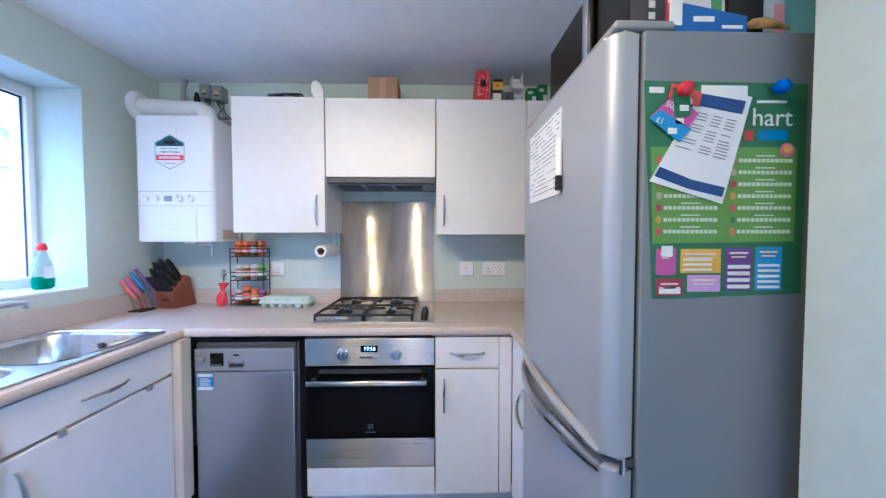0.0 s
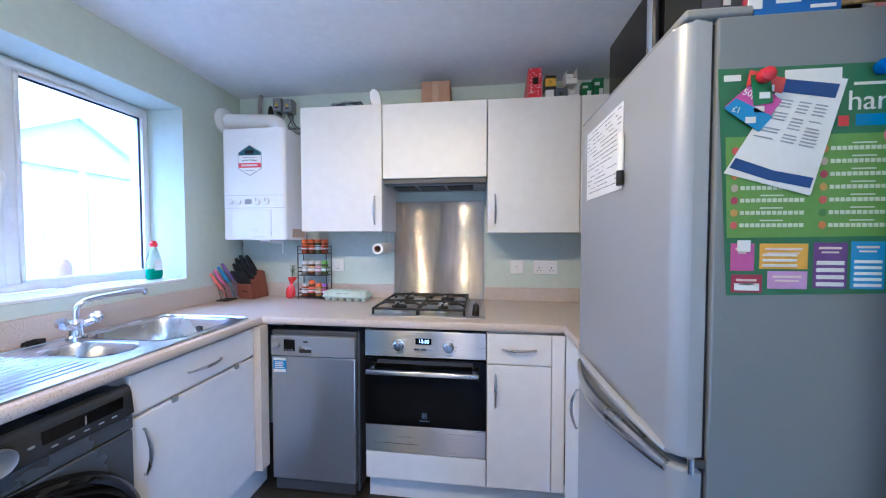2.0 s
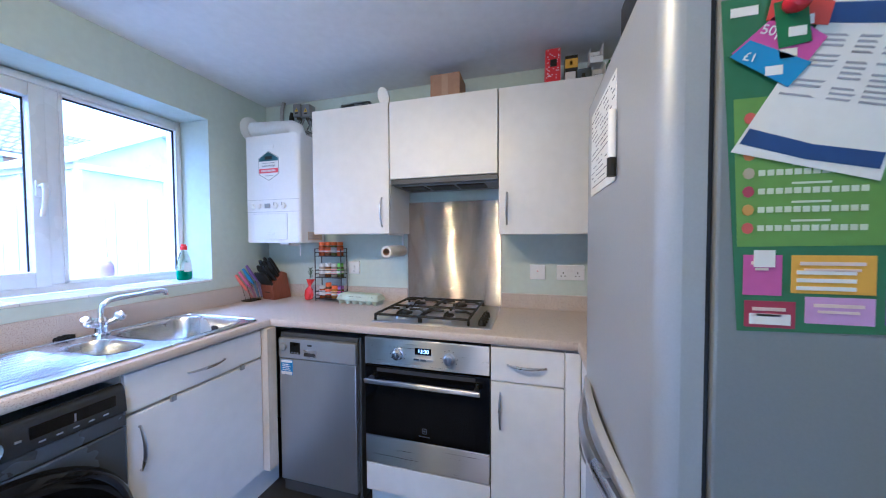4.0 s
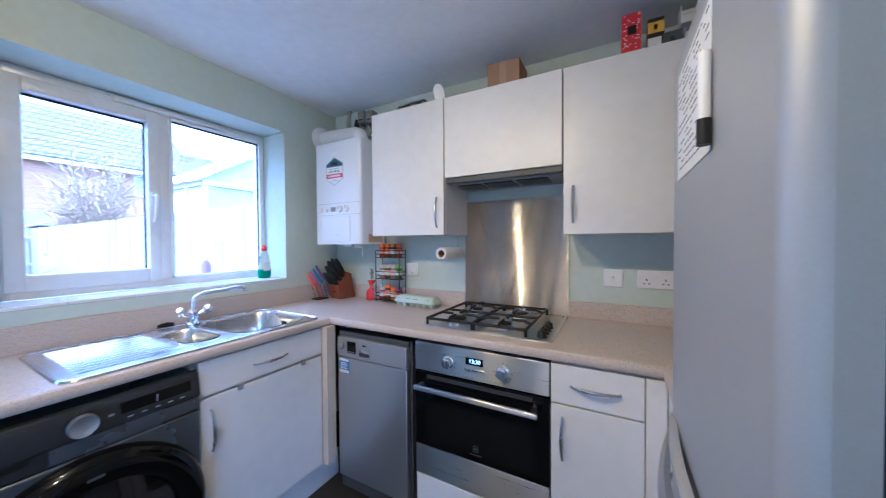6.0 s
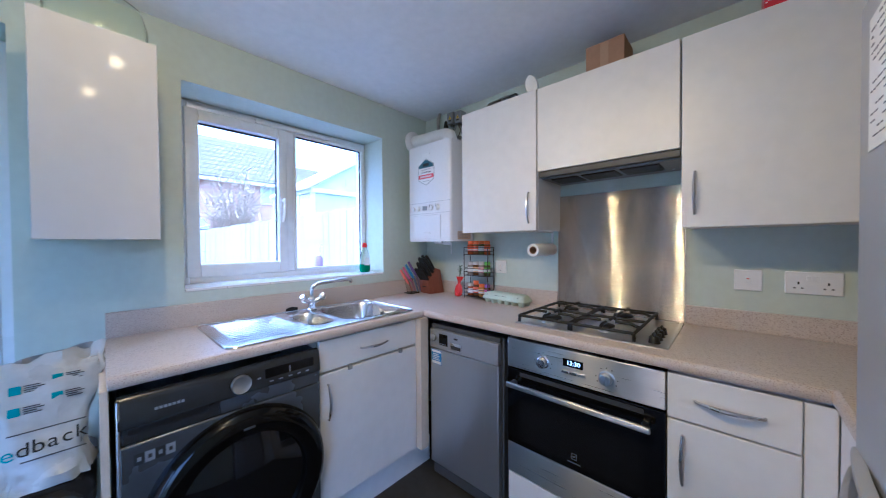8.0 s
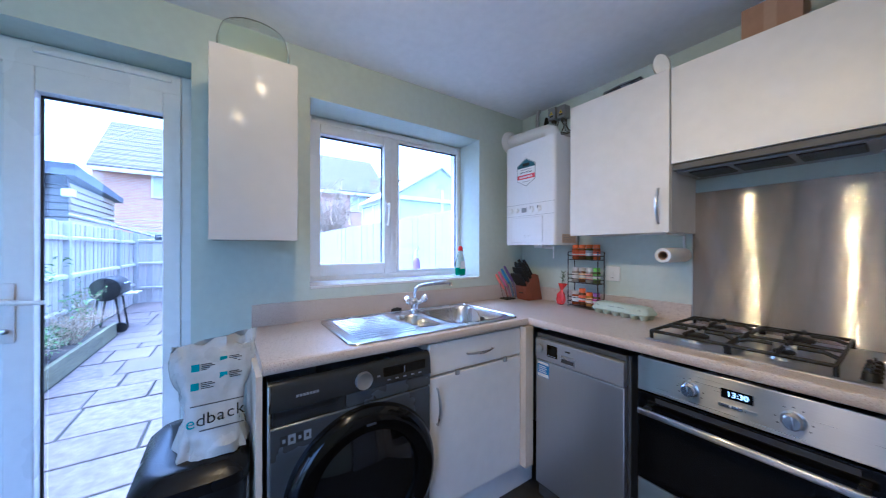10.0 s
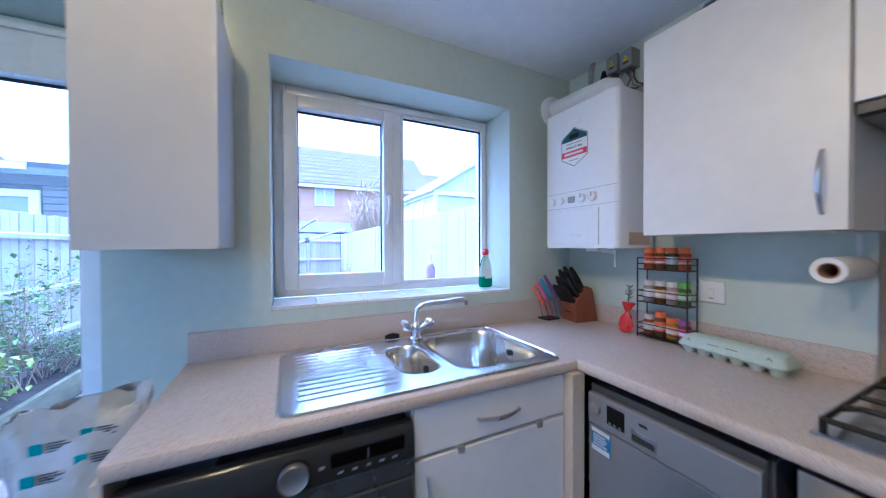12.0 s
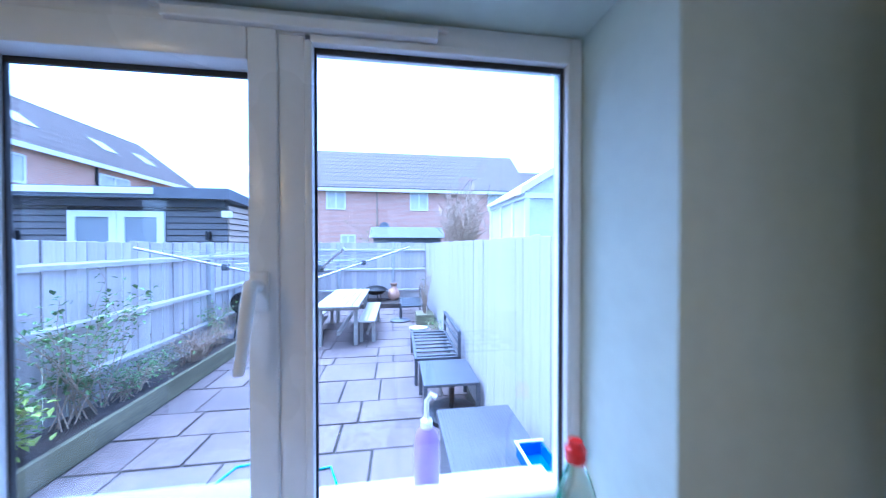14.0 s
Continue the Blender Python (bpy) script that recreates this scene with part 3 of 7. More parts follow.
def base_cabinet():
    c = thing("base_cabinet", (0.39, 1.9, 0), "white kitchen base unit with one drawer and one door", "cabinet")
    box("body", (0.244, 0.60, 1.636, 2.18, 0.125, ZU - 0.004), M_UNIT, c, bev=0.001)
    f = bar_front("drawer_front", (0.246, 0.542, 1.615, 1.634, 0.730, ZU - 0.012), c)
    bow_handle("handle", (0.318, 1.615, 0.803), (0.472, 1.615, 0.803), (0, -1, 0), f)
    d = bar_front("door", (0.246, 0.542, 1.615, 1.634, 0.130, 0.724), c)
    bow_handle("handle", (0.286, 1.615, 0.525), (0.286, 1.615, 0.680), (0, -1, 0), d)
    bar_front("filler", (0.545, 0.604, 1.617, 1.635, 0.130, ZU - 0.012), c)


base_cabinet()


def return_cabinet():
    c = thing("base_cabinet", (0.9, 1.5, 0), "white kitchen base unit beside the fridge", "cabinet")
    box("body", (0.626, 1.18, 1.378, 1.60, 0.125, ZU - 0.004), M_UNIT, c, bev=0.001)
    d = bar_front("door", (0.605, 0.624, 1.380, 1.612, 0.130, ZU - 0.012), c)
    bow_handle("handle", (0.605, 1.420, 0.56), (0.605, 1.420, 0.715), (-1, 0, 0), d)


return_cabinet()


# ---- appliances ----
def oven():
    o = thing("oven", (-0.055, 1.9, 0.266), "built-in stainless steel and black glass electric oven", "oven")
    x0, x1, y = -0.352, 0.242, 1.612
    box("body", (x0 + 0.02, x1 - 0.02, y + 0.03, 2.15, 0.27, 0.868), M_DGREY, o, bev=0.002)
    panel = box("control_panel", (x0, x1, y, y + 0.028, 0.745, 0.874), M_STEEL, o, bev=0.003)
    for kx in (-0.182, 0.063):
        bm = bmn()
        add_lathe(bm, [(0.027, 0), (0.027, -0.003), (0.022, -0.005), (0.021, -0.024), (0.018, -0.027)], (kx, y, 0.803), 20, "y")
        add_box(bm, kx - 0.003, kx + 0.003, y - 0.030, y - 0.02, 0.785, 0.821, 0.001)
        part("knob", bm, M_HANDLE, panel)
    disp = box("display", (-0.098, -0.020, y - 0.0015, y + 0.002, 0.810, 0.840), M_BLACKG, panel, bev=0)
    lettering("13:30", 0.024, pose(-0.057, y - 0.0025, 0.825, 90, 0, 0), glow_mat("clock_digits", (0.75, 0.95, 1.0), 0.25), disp)
    boxes("button", [(-0.104 + 0.032 * k, -0.076 + 0.032 * k, y - 0.004, y, 0.782, 0.792) for k in range(3)], M_HANDLE, panel, bev=0.001)
    for kx in (-0.182, 0.063):
        for k in (0, 1, 3, 4, 5, 7, 8):
            c, e = kx + 0.037 * math.cos(radians(30 * k - 30)), 0.803 + 0.037 * math.sin(radians(30 * k - 30))
            boxes("dial_mark", [(c - 0.0018, c + 0.0018, y - 0.0006, y, e - 0.0018, e + 0.0018)], M_BLACK, panel)
    door = box("door", (x0, x1, y, y + 0.028, 0.404, 0.737), M_BLACKG, o, "black glass oven door", bev=0.002)
    boxes("inner_window", [(-0.29, 0.18, y - 0.0006, y, 0.43, 0.655)], mat("dim_glass", (0.006, 0.006, 0.0065), 0.06, var=0.1, spec=0.28), door)
    boxes("vent_slot", [(-0.29, 0.18, y - 0.001, y + 0.01, 0.712, 0.730)], M_RUBBER, door)
    bm = bmn()
    add_box(bm, -0.332, 0.207, y - 0.052, y - 0.036, 0.672, 0.694, 0.005, 3)
    add_box(bm, -0.322, -0.302, y - 0.040, y, 0.675, 0.691, 0.002)
    add_box(bm, 0.177, 0.197, y - 0.040, y, 0.675, 0.691, 0.002)
    part("handle", bm, M_STEEL, door, "steel bar handle")
    boxes("logo", [(-0.066, -0.044, y - 0.0012, y, 0.447, 0.4495), (-0.066, -0.044, y - 0.0012, y, 0.469, 0.4715), (-0.066, -0.0635, y - 0.0012, y, 0.4495, 0.469), (-0.0465, -0.044, y - 0.0012, y, 0.4495, 0.469),
                   (-0.060, -0.050, y - 0.0012, y, 0.456, 0.462), (-0.080, -0.030, y - 0.0012, y, 0.432, 0.436)], M_HANDLE, door)
    box("lower_trim", (x0, x1, y, y + 0.028, 0.268, 0.402), M_STEEL, o, bev=0.003)
    return o


oven()
tagged(bar_front("oven_filler", (-0.352, 0.242, 1.615, 1.634, 0.128, 0.262), None), "white laminate panel under the oven", "panel")


def dishwasher():
    d = thing("dishwasher", (-0.63, 1.9, 0), "grey slimline freestanding dishwasher with blue sticker", "dishwasher")
    x0, x1, y = -0.858, -0.408, 1.622
    box("body", (x0 + 0.004, x1 + 0.012, y + 0.03, 2.17, 0.02, 0.850), M_DGREY, d, bev=0.004)
    box("lid", (x0, x1 + 0.004, y + 0.012, 2.17, 0.828, 0.852), M_DGREY, d, bev=0.004)
    panel = box("control_panel", (x0, x1, y - 0.004, y + 0.028, 0.722, 0.826), M_DPANEL, d, "matt grey control panel", bev=0.005)
    box("door", (x0, x1, y, y + 0.028, 0.075, 0.719), M_DWASH, d, bev=0.005)
    box("toe_panel", (x0 + 0.01, x1 - 0.005, y + 0.012, y + 0.03, 0.01, 0.072), M_DGREY, d, bev=0.002)
    lathe("dial", [(0.020, 0), (0.019, -0.012), (0.016, -0.014)], (-0.826, y - 0.004, 0.782), M_GREY, panel, axis="y")
    box("display", (-0.785, -0.725, y - 0.006, y, 0.748, 0.808), M_BLACKG, panel, bev=0.001)
    boxes("button", [(-0.778 + 0.017 * k, -0.768 + 0.017 * k, y - 0.0075, y - 0.004, 0.752, 0.757) for k in range(3)], M_GREY, panel)
    bm = bmn()
    add_box(bm, -0.705, -0.630, y - 0.006, y + 0.0, 0.738, 0.775, 0.002)
    h = part("grip", bm, M_HANDLE, panel)
    box("grip_slot", (-0.700, -0.635, y - 0.0075, y - 0.005, 0.742, 0.760), M_RUBBER, h, bev=0)
    boxes("logo", [(-0.680, -0.655, y - 0.0055, y - 0.003, 0.794, 0.802)], M_BLACK, panel)
    blue = mat("blue_sticker", (0.05, 0.22, 0.55), 0.4, var=0.05)
    st = boxes("sticker", [(-0.848, -0.775, y - 0.001, y, 0.633, 0.712)], blue, d, "blue and white energy sticker")
    boxes("sticker_band", [(-0.845, -0.778, y - 0.0018, y - 0.0008, 0.697, 0.710), (-0.845, -0.778, y - 0.0018, y - 0.0008, 0.635, 0.651)]
          + [(-0.838, -0.838 + 0.05 - 0.006 * (k % 2), y - 0.0018, y - 0.0008, 0.657 + 0.0095 * k, 0.661 + 0.0095 * k) for k in range(4)], M_PAPER, st)


dishwasher()


def washing_machine():
    w = thing("washing_machine", (-1.18, 0.68, 0), "dark graphite front-loading washing machine with black round door", "washing machine")
    y0, y1, xf = 0.386, 0.986, -0.885
    box("body", (-1.44, xf - 0.016, y0, y1, 0.015, 0.852), M_GRAPH, w, bev=0.006)
    box("front_panel", (xf - 0.014, xf, y0, y1, 0.03, 0.716), M_GRAPH, w, bev=0.008, seg=3)
    bm = bmn()
    add_prism(bm, [(xf - 0.015, 0.768), (xf + 0.002, 0.768), (xf + 0.003, 0.776), (xf - 0.004, 0.836), (xf - 0.009, 0.850), (xf - 0.020, 0.858), (xf - 0.030, 0.858)], "y", y0, y1)
    panel = part("control_panel", bm, M_GPANEL, w)
    box("lower_strip", (xf - 0.013, xf - 0.001, 0.632, y1, 0.719, 0.766), M_GRAPH, w, bev=0.003)
    dr = box("detergent_drawer", (xf - 0.010, xf - 0.003, y0 + 0.010, 0.629, 0.719, 0.766), M_GPANEL, w, "black detergent drawer with a finger recess", bev=0.002)
    box("recess", (xf - 0.004, xf - 0.0024, y0 + 0.020, 0.600, 0.745, 0.764), M_BLACK, dr, bev=0.0005)
    # highlight along the body's corner, built as a bright metal strip
    box("corner_highlight", (xf - 0.020, xf + 0.001, y0 - 0.003, y0 + 0.005, 0.03, 0.852), M_HANDLE, w, "bright metallic strip standing for the highlight along the corner", bev=0.003)
    dial = lathe("dial", [(0.032, 0), (0.032, 0.014), (0.030, 0.018), (0.0285, 0.017), (0.002, 0.0165)], (xf, 0.694, 0.806), M_KNOB, panel, "silver programme dial", 28, "x")
    lathe("dial_ring", [(0.036, 0), (0.036, 0.003), (0.033, 0.003)], (xf, 0.694, 0.806), M_BLACK, dial, n=28, axis="x")
    disp = box("display", (xf - 0.004, xf + 0.0005, 0.774, 0.960, 0.793, 0.832), M_BLACKG, panel, bev=0.002)
    for k in range(5):
        box("button", (xf, xf + 0.004, 0.790 + 0.034 * k, 0.803 + 0.034 * k, 0.782, 0.786), M_GREY, panel, bev=0.0005)
    box("display_light", (xf + 0.0004, xf + 0.001, 0.862, 0.866, 0.800, 0.824), M_HANDLE, disp, bev=0)
    box("start_mark", (xf, xf + 0.003, 0.748, 0.760, 0.803, 0.809), M_GREY, panel, bev=0.0005)
    for k in range(7):
        box("logo", (xf + 0.0005, xf + 0.002, 0.466 + 0.0105 * k, 0.474 + 0.0105 * k, 0.801, 0.809), M_GREY, panel, bev=0)
    for k in range(4):
        st = box("label_sticker", (xf, xf + 0.001, 0.418 + 0.024 * k, 0.441 + 0.024 * k, 0.652, 0.684), (M_GPANEL, M_LABELGREY)[k % 2], w, bev=0)
        box("sticker_mark", (xf + 0.0008, xf + 0.0016, 0.425 + 0.024 * k, 0.434 + 0.024 * k, 0.662, 0.674), (M_GREY, M_BLACK)[k % 2], st, bev=0)
    c = (xf, 0.706, 0.430)
    door = lathe("door_ring", [(0.284, 0), (0.286, 0.012), (0.276, 0.036), (0.252, 0.052), (0.218, 0.052), (0.200, 0.040), (0.196, 0.02)], c, M_BLACKG, w, "black gloss porthole door", 56, "x")
    lathe("porthole_glass", [(0.198, 0.030), (0.17, 0.040), (0.11, 0.054), (0.05, 0.061), (0.005, 0.063)], c, M_DIMGLASS, door, n=44, axis="x")
    box("door_print", (xf + 0.0495, xf + 0.0535, c[1] - 0.018, c[1] + 0.018, c[2] + 0.228, c[2] + 0.236), M_DGREY, door, bev=0)


washing_machine()


def hob():
    h = thing("gas_hob", (-0.06, 1.93, ZT), "stainless steel gas hob with black cast iron pan supports", "hob")
    x0, x1, y0, y1 = -0.357, 0.238, 1.682, 2.172
    bm = bmn()
    add_loft(bm, [rrect(x0, x1, y0, y1, 0.012, ZT + 0.0005), rrect(x0, x1, y0, y1, 0.012, ZT + 0.004), rrect(x0 + 0.006, x1 - 0.006, y0 + 0.006, y1 - 0.006, 0.012, ZT + 0.008),
                  rrect(x0 + 0.02, x1 - 0.02, y0 + 0.02, y1 - 0.02, 0.02, ZT + 0.006)], True, True)
    part("hob_plate", bm, M_STEEL, h)
    zb = ZT + 0.006
    for cx, cy, r in ((-0.225, 1.80, 0.045), (-0.225, 2.05, 0.033), (0.015, 1.80, 0.030), (0.015, 2.05, 0.045)):
        b = lathe("burner", [(r + 0.012, 0), (r + 0.010, 0.006), (r, 0.010), (r, 0.016), (r - 0.004, 0.018)], (cx, cy, zb), M_STEEL, h)
        lathe("burner_cap", [(r - 0.003, 0.018), (r - 0.003, 0.024), (r - 0.008, 0.027)], (cx, cy, zb), M_IRON, b)
    zg = ZT + 0.048
    for gx0, gx1 in ((-0.340, -0.108), (-0.100, 0.132)):
        bm = bmn()
        yy0, yy1 = 1.70, 2.155
        r = 0.0066
        add_tube(bm, [(gx0, yy0, zg - 0.012), (gx1, yy0, zg - 0.012), (gx1, yy1, zg - 0.012), (gx0, yy1, zg - 0.012), (gx0, yy0, zg - 0.012)], r, 6)
        for a, b in ((gx0, yy0), (gx1, yy0), (gx1, yy1), (gx0, yy1)):
            add_tube(bm, [(a, b, zb), (a, b, zg - 0.01)], r, 6)
        cx = (gx0 + gx1) / 2
        for cy in (1.80, 2.05):
            for dx, dy in ((1, 0), (-1, 0), (0, 1), (0, -1)):
                ex = cx + dx * (gx1 - gx0) / 2
                ey = cy + dy * 0.105
                add_tube(bm, [(ex, ey, zg - 0.012), (cx + dx * 0.085, cy + dy * 0.085, zg), (cx + dx * 0.028, cy + dy * 0.028, zg)], r, 6)
        add_tube(bm, [(gx0, 1.925, zg - 0.012), (gx1, 1.925, zg - 0.012)], r, 6)
        part("pan_support", bm, M_IRON, h)
    for k in range(4):
        bm = bmn()
        add_lathe(bm, [(0.020, 0), (0.018, 0.006), (0.016, 0.022), (0.013, 0.025)], (0.190, 1.735 + 0.052 * k, zb), 16)
        add_box(bm, 0.187, 0.193, 1.720 + 0.052 * k, 1.750 + 0.052 * k, zb + 0.022, zb + 0.032, 0.001)
        part("knob", bm, M_BLACK, h)


hob()
sb = thing("splashback", (-0.062, 2.193, ZT), "brushed stainless steel splashback behind the hob", "splashback")
box("sheet", (-0.3585, 0.2345, 2.190, 2.196, ZT + 0.002, 1.568), M_PLATE, sb, bev=0.001)
for x in (-0.3615, 0.2350):
    box("edge_fold", (x, x + 0.0025, 2.188, 2.1985, ZT + 0.002, 1.5695), M_STEEL, sb, "thin folded steel edge", bev=0.0005)


# ---- wall units ----
def wall_unit(x0, x1, z0, z1, handle_x, label):
    c = thing("wall_unit", ((x0 + x1) / 2, 2.05, z0), label, "cabinet", "white wall units")
    box("body", (x0 + 0.001, x1 - 0.001, 1.914, YB - 0.001, z0, z1), M_UNIT, c, bev=0.001)
    d = bar_front("door", (x0 + 0.002, x1 - 0.002, 1.892, 1.912, z0 - 0.003, z1), c)
    if handle_x is not None:
        bow_handle("handle", (handle_x, 1.892, 1.408), (handle_x, 1.892, 1.565), (0, -1, 0), d)
    return c


wall_unit(-0.843, -0.348, 1.368, 2.090, -0.393, "white wall unit with bow handle beside the boiler")
wall_unit(-0.346, 0.248, 1.668, 2.086, None, "short white wall unit above the cooker hood")
wall_unit(0.250, 0.741, 1.358, 2.084, 0.292, "white wall unit with bow handle beside the hood")
wall_unit(0.743, 1.215, 1.356, 2.082, 0.788, "white wall unit with bow handle behind the fridge")


def hood():
    h = thing("cooker_hood", (-0.05, 2.05, 1.63), "slim grey built-in cooker hood under a wall unit", "cooker hood")
    box("body", (-0.340, 0.242, 1.935, 2.188, 1.630, 1.664), M_GREY, h, bev=0.003)
    box("front_strip", (-0.344, 0.246, 1.905, 1.935, 1.636, 1.664), M_DGREY, h, bev=0.003)
    for a, b in ((-0.30, -0.17), (-0.15, 0.0), (0.02, 0.17)):
        g = box("grille", (a, b, 1.955, 2.10, 1.625, 1.631), M_BLACK, h, bev=0.001)
        boxes("slat", [(a + 0.004, b - 0.004, 1.960 + 0.012 * k, 1.966 + 0.012 * k, 1.622, 1.626) for k in range(11)], M_DGREY, g)
    for x in (-0.315, 0.2):
        lathe("screw", [(0.006, 0), (0.006, -0.003)], (x, 2.12, 1.630), M_STEEL, h, n=10)


hood()


def side_unit():
    c = thing("wall_unit", (-1.35, 0.375, 1.325), "narrow glossy white wall unit between door and window", "cabinet", "white wall units")
    box("body", (XW + 0.001, -1.172, 0.223, 0.513, 1.325, 2.028), M_GLOSSUNIT, c, bev=0.001)
    box("door", (-1.170, -1.151, 0.221, 0.515, 1.322, 2.030), M_GLOSSUNIT, c, bev=0.002)


side_unit()


# ---- boiler ----
def boiler():
    b = thing("boiler", (-1.17, 2.06, 1.315), "white wall-hung gas combi boiler with a sticker", "boiler")
    x0, x1, y, z0, z1 = -1.378, -0.962, 1.922, 1.316, 1.996
    bm = bmn()
    add_loft(bm, [rrect(x0, x1, y, YB - 0.030, 0.02, z) for z in (z0, z1)])
    bmesh.ops.bevel(bm, geom=[e for e in bm.edges if abs(e.verts[0].co.z - e.verts[1].co.z) < 1e-5], offset=0.006, segments=2, affect="EDGES")
    part("casing", bm, M_ENAMEL, b)
    box("wall_bracket", (x0 + 0.04, x1 - 0.04, YB - 0.0305, YB - 0.001, z0 + 0.06, z1 - 0.03), M_GREY, b, bev=0.001)
    boxes("panel_gap", [(x0 + 0.006, x1 - 0.006, y - 0.0006, y + 0.001, 1.588, 1.5895), (x0 + 0.006, x1 - 0.006, y - 0.0006, y + 0.001, 1.511, 1.5125)], M_GREY, b)
    for k, cx in enumerate((-1.322, -1.268, -1.145, -1.085)):
        r = 0.016 if k < 2 else 0.020
        kn = lathe("dial", [(r + 0.004, 0), (r + 0.004, -0.002), (r, -0.003), (r, -0.010), (r - 0.003, -0.012)], (cx, y, 1.550), M_WHITE, b, axis="y")
        if k > 1:
            boxes("pointer", [(cx - 0.002, cx + 0.002, y - 0.014, y - 0.011, 1.550, 1.550 + r)], M_GREY, kn)
    box("display", (-1.228, -1.185, y - 0.002, y + 0.001, 1.535, 1.565), M_GREY, b, bev=0.001)
    box("flap", (-1.318, -1.055, y - 0.004, y + 0.001, 1.335, 1.500), M_ENAMEL, b, bev=0.002)
    box("logo", (-1.21, -1.15, y - 0.0055, y - 0.003, 1.368, 1.382), M_WHITE, b, bev=0.001)
    box("badge", (-1.225, -1.150, y - 0.003, y, 1.908, 1.932), M_WHITE, b, bev=0.001)
    cx = -1.190
    bm = bmn()
    add_prism(bm, [(cx, 1.712), (cx + 0.075, 1.752), (cx + 0.075, 1.850), (cx, 1.892), (cx - 0.075, 1.850), (cx - 0.075, 1.752)], "y", y - 0.001, y + 0.001)
    st = part("sticker", bm, M_PAPER, b, "hexagonal white, dark green and red sticker")
    bm = bmn()
    add_prism(bm, [(cx, 1.708), (cx + 0.0785, 1.750), (cx + 0.0785, 1.852), (cx, 1.896), (cx - 0.0785, 1.852), (cx - 0.0785, 1.750)], "y", y - 0.0006, y + 0.001)
    part("sticker_border", bm, M_GREY, st)
    teal = mat("sticker_teal", (0.03, 0.10, 0.13), 0.4, var=0.05)
    bm = bmn()
    add_prism(bm, [(cx - 0.073, 1.832), (cx + 0.073, 1.832), (cx + 0.073, 1.849), (cx, 1.890), (cx - 0.073, 1.849)], "y", y - 0.0018, y - 0.0006)
    part("sticker_top", bm, teal, st)
    red = mat("sticker_red", (0.62, 0.05, 0.07), 0.4, var=0.05)
    boxes("sticker_band", [(cx - 0.073, cx + 0.073, y - 0.0018, y - 0.0006, 1.757, 1.785)], red, st)
    boxes("sticker_plate", [(cx - 0.028, cx + 0.028, y - 0.0026, y - 0.001, 1.842, 1.862)], M_BLACK, st)
    lettering("within 30 days", 0.017, pose(cx, y - 0.0016, 1.802, 90, 0, 0), M_BLACK, st)
    for e, z in ((0.045, 1.818), (0.030, 1.738)):
        boxes("sticker_text", [(cx - e, cx + e, y - 0.0022, y - 0.001, z, z + 0.003)], M_GREY, st)
    boxes("sticker_number", [(cx - 0.055 + 0.010 * k, cx - 0.048 + 0.010 * k, y - 0.0026, y - 0.001, 1.765, 1.777) for k in range(11)], M_PAPER, st)
    lab = boxes("rating_label", [(x1 - 0.0005, x1 + 0.001, 1.99, 2.13, 1.330, 1.385)], M_BUFF, b, "buff paper rating label")
    for k in range(4):
        boxes("label_line", [(x1 + 0.0008, x1 + 0.0016, 2.00, 2.10 - 0.014 * (k % 2), 1.341 + 0.0105 * k, 1.3425 + 0.0105 * k)], M_GREY, lab)
    bm = bmn()
    add_box(bm, -1.19, -1.12, 2.0, 2.06, 1.298, 1.318, 0.004)
    add_tube(bm, [(-1.12, 2.03, 1.305), (-1.06, 2.03, 1.300), (-1.055, 2.03, 1.30), (-1.055, 2.03, 1.23)], [0.012, 0.010, 0.004, 0.003], 8)
    part("underside_fitting", bm, M_WHITE, b)
    f = thing("flue_pipe", (-1.30, 2.06, 1.996), "white plastic boiler flue pipe with elbow", "pipe")
    pts = [(-1.085, 2.06, 1.990), (-1.085, 2.06, 2.035), (-1.095, 2.06, 2.062), (-1.12, 2.06, 2.075), (-1.20, 2.06, 2.080), (XW, 2.06, 2.095)]
    tube("pipe", pts, [0.052, 0.052, 0.052, 0.050, 0.050, 0.050], M_WHITE, f, n=18)
    lathe("wall_collar", [(0.085, 0.0), (0.085, 0.012), (0.070, 0.028), (0.054, 0.032)], (XW, 2.06, 2.095), M_WHITE, f, n=24, axis="x")


boiler()


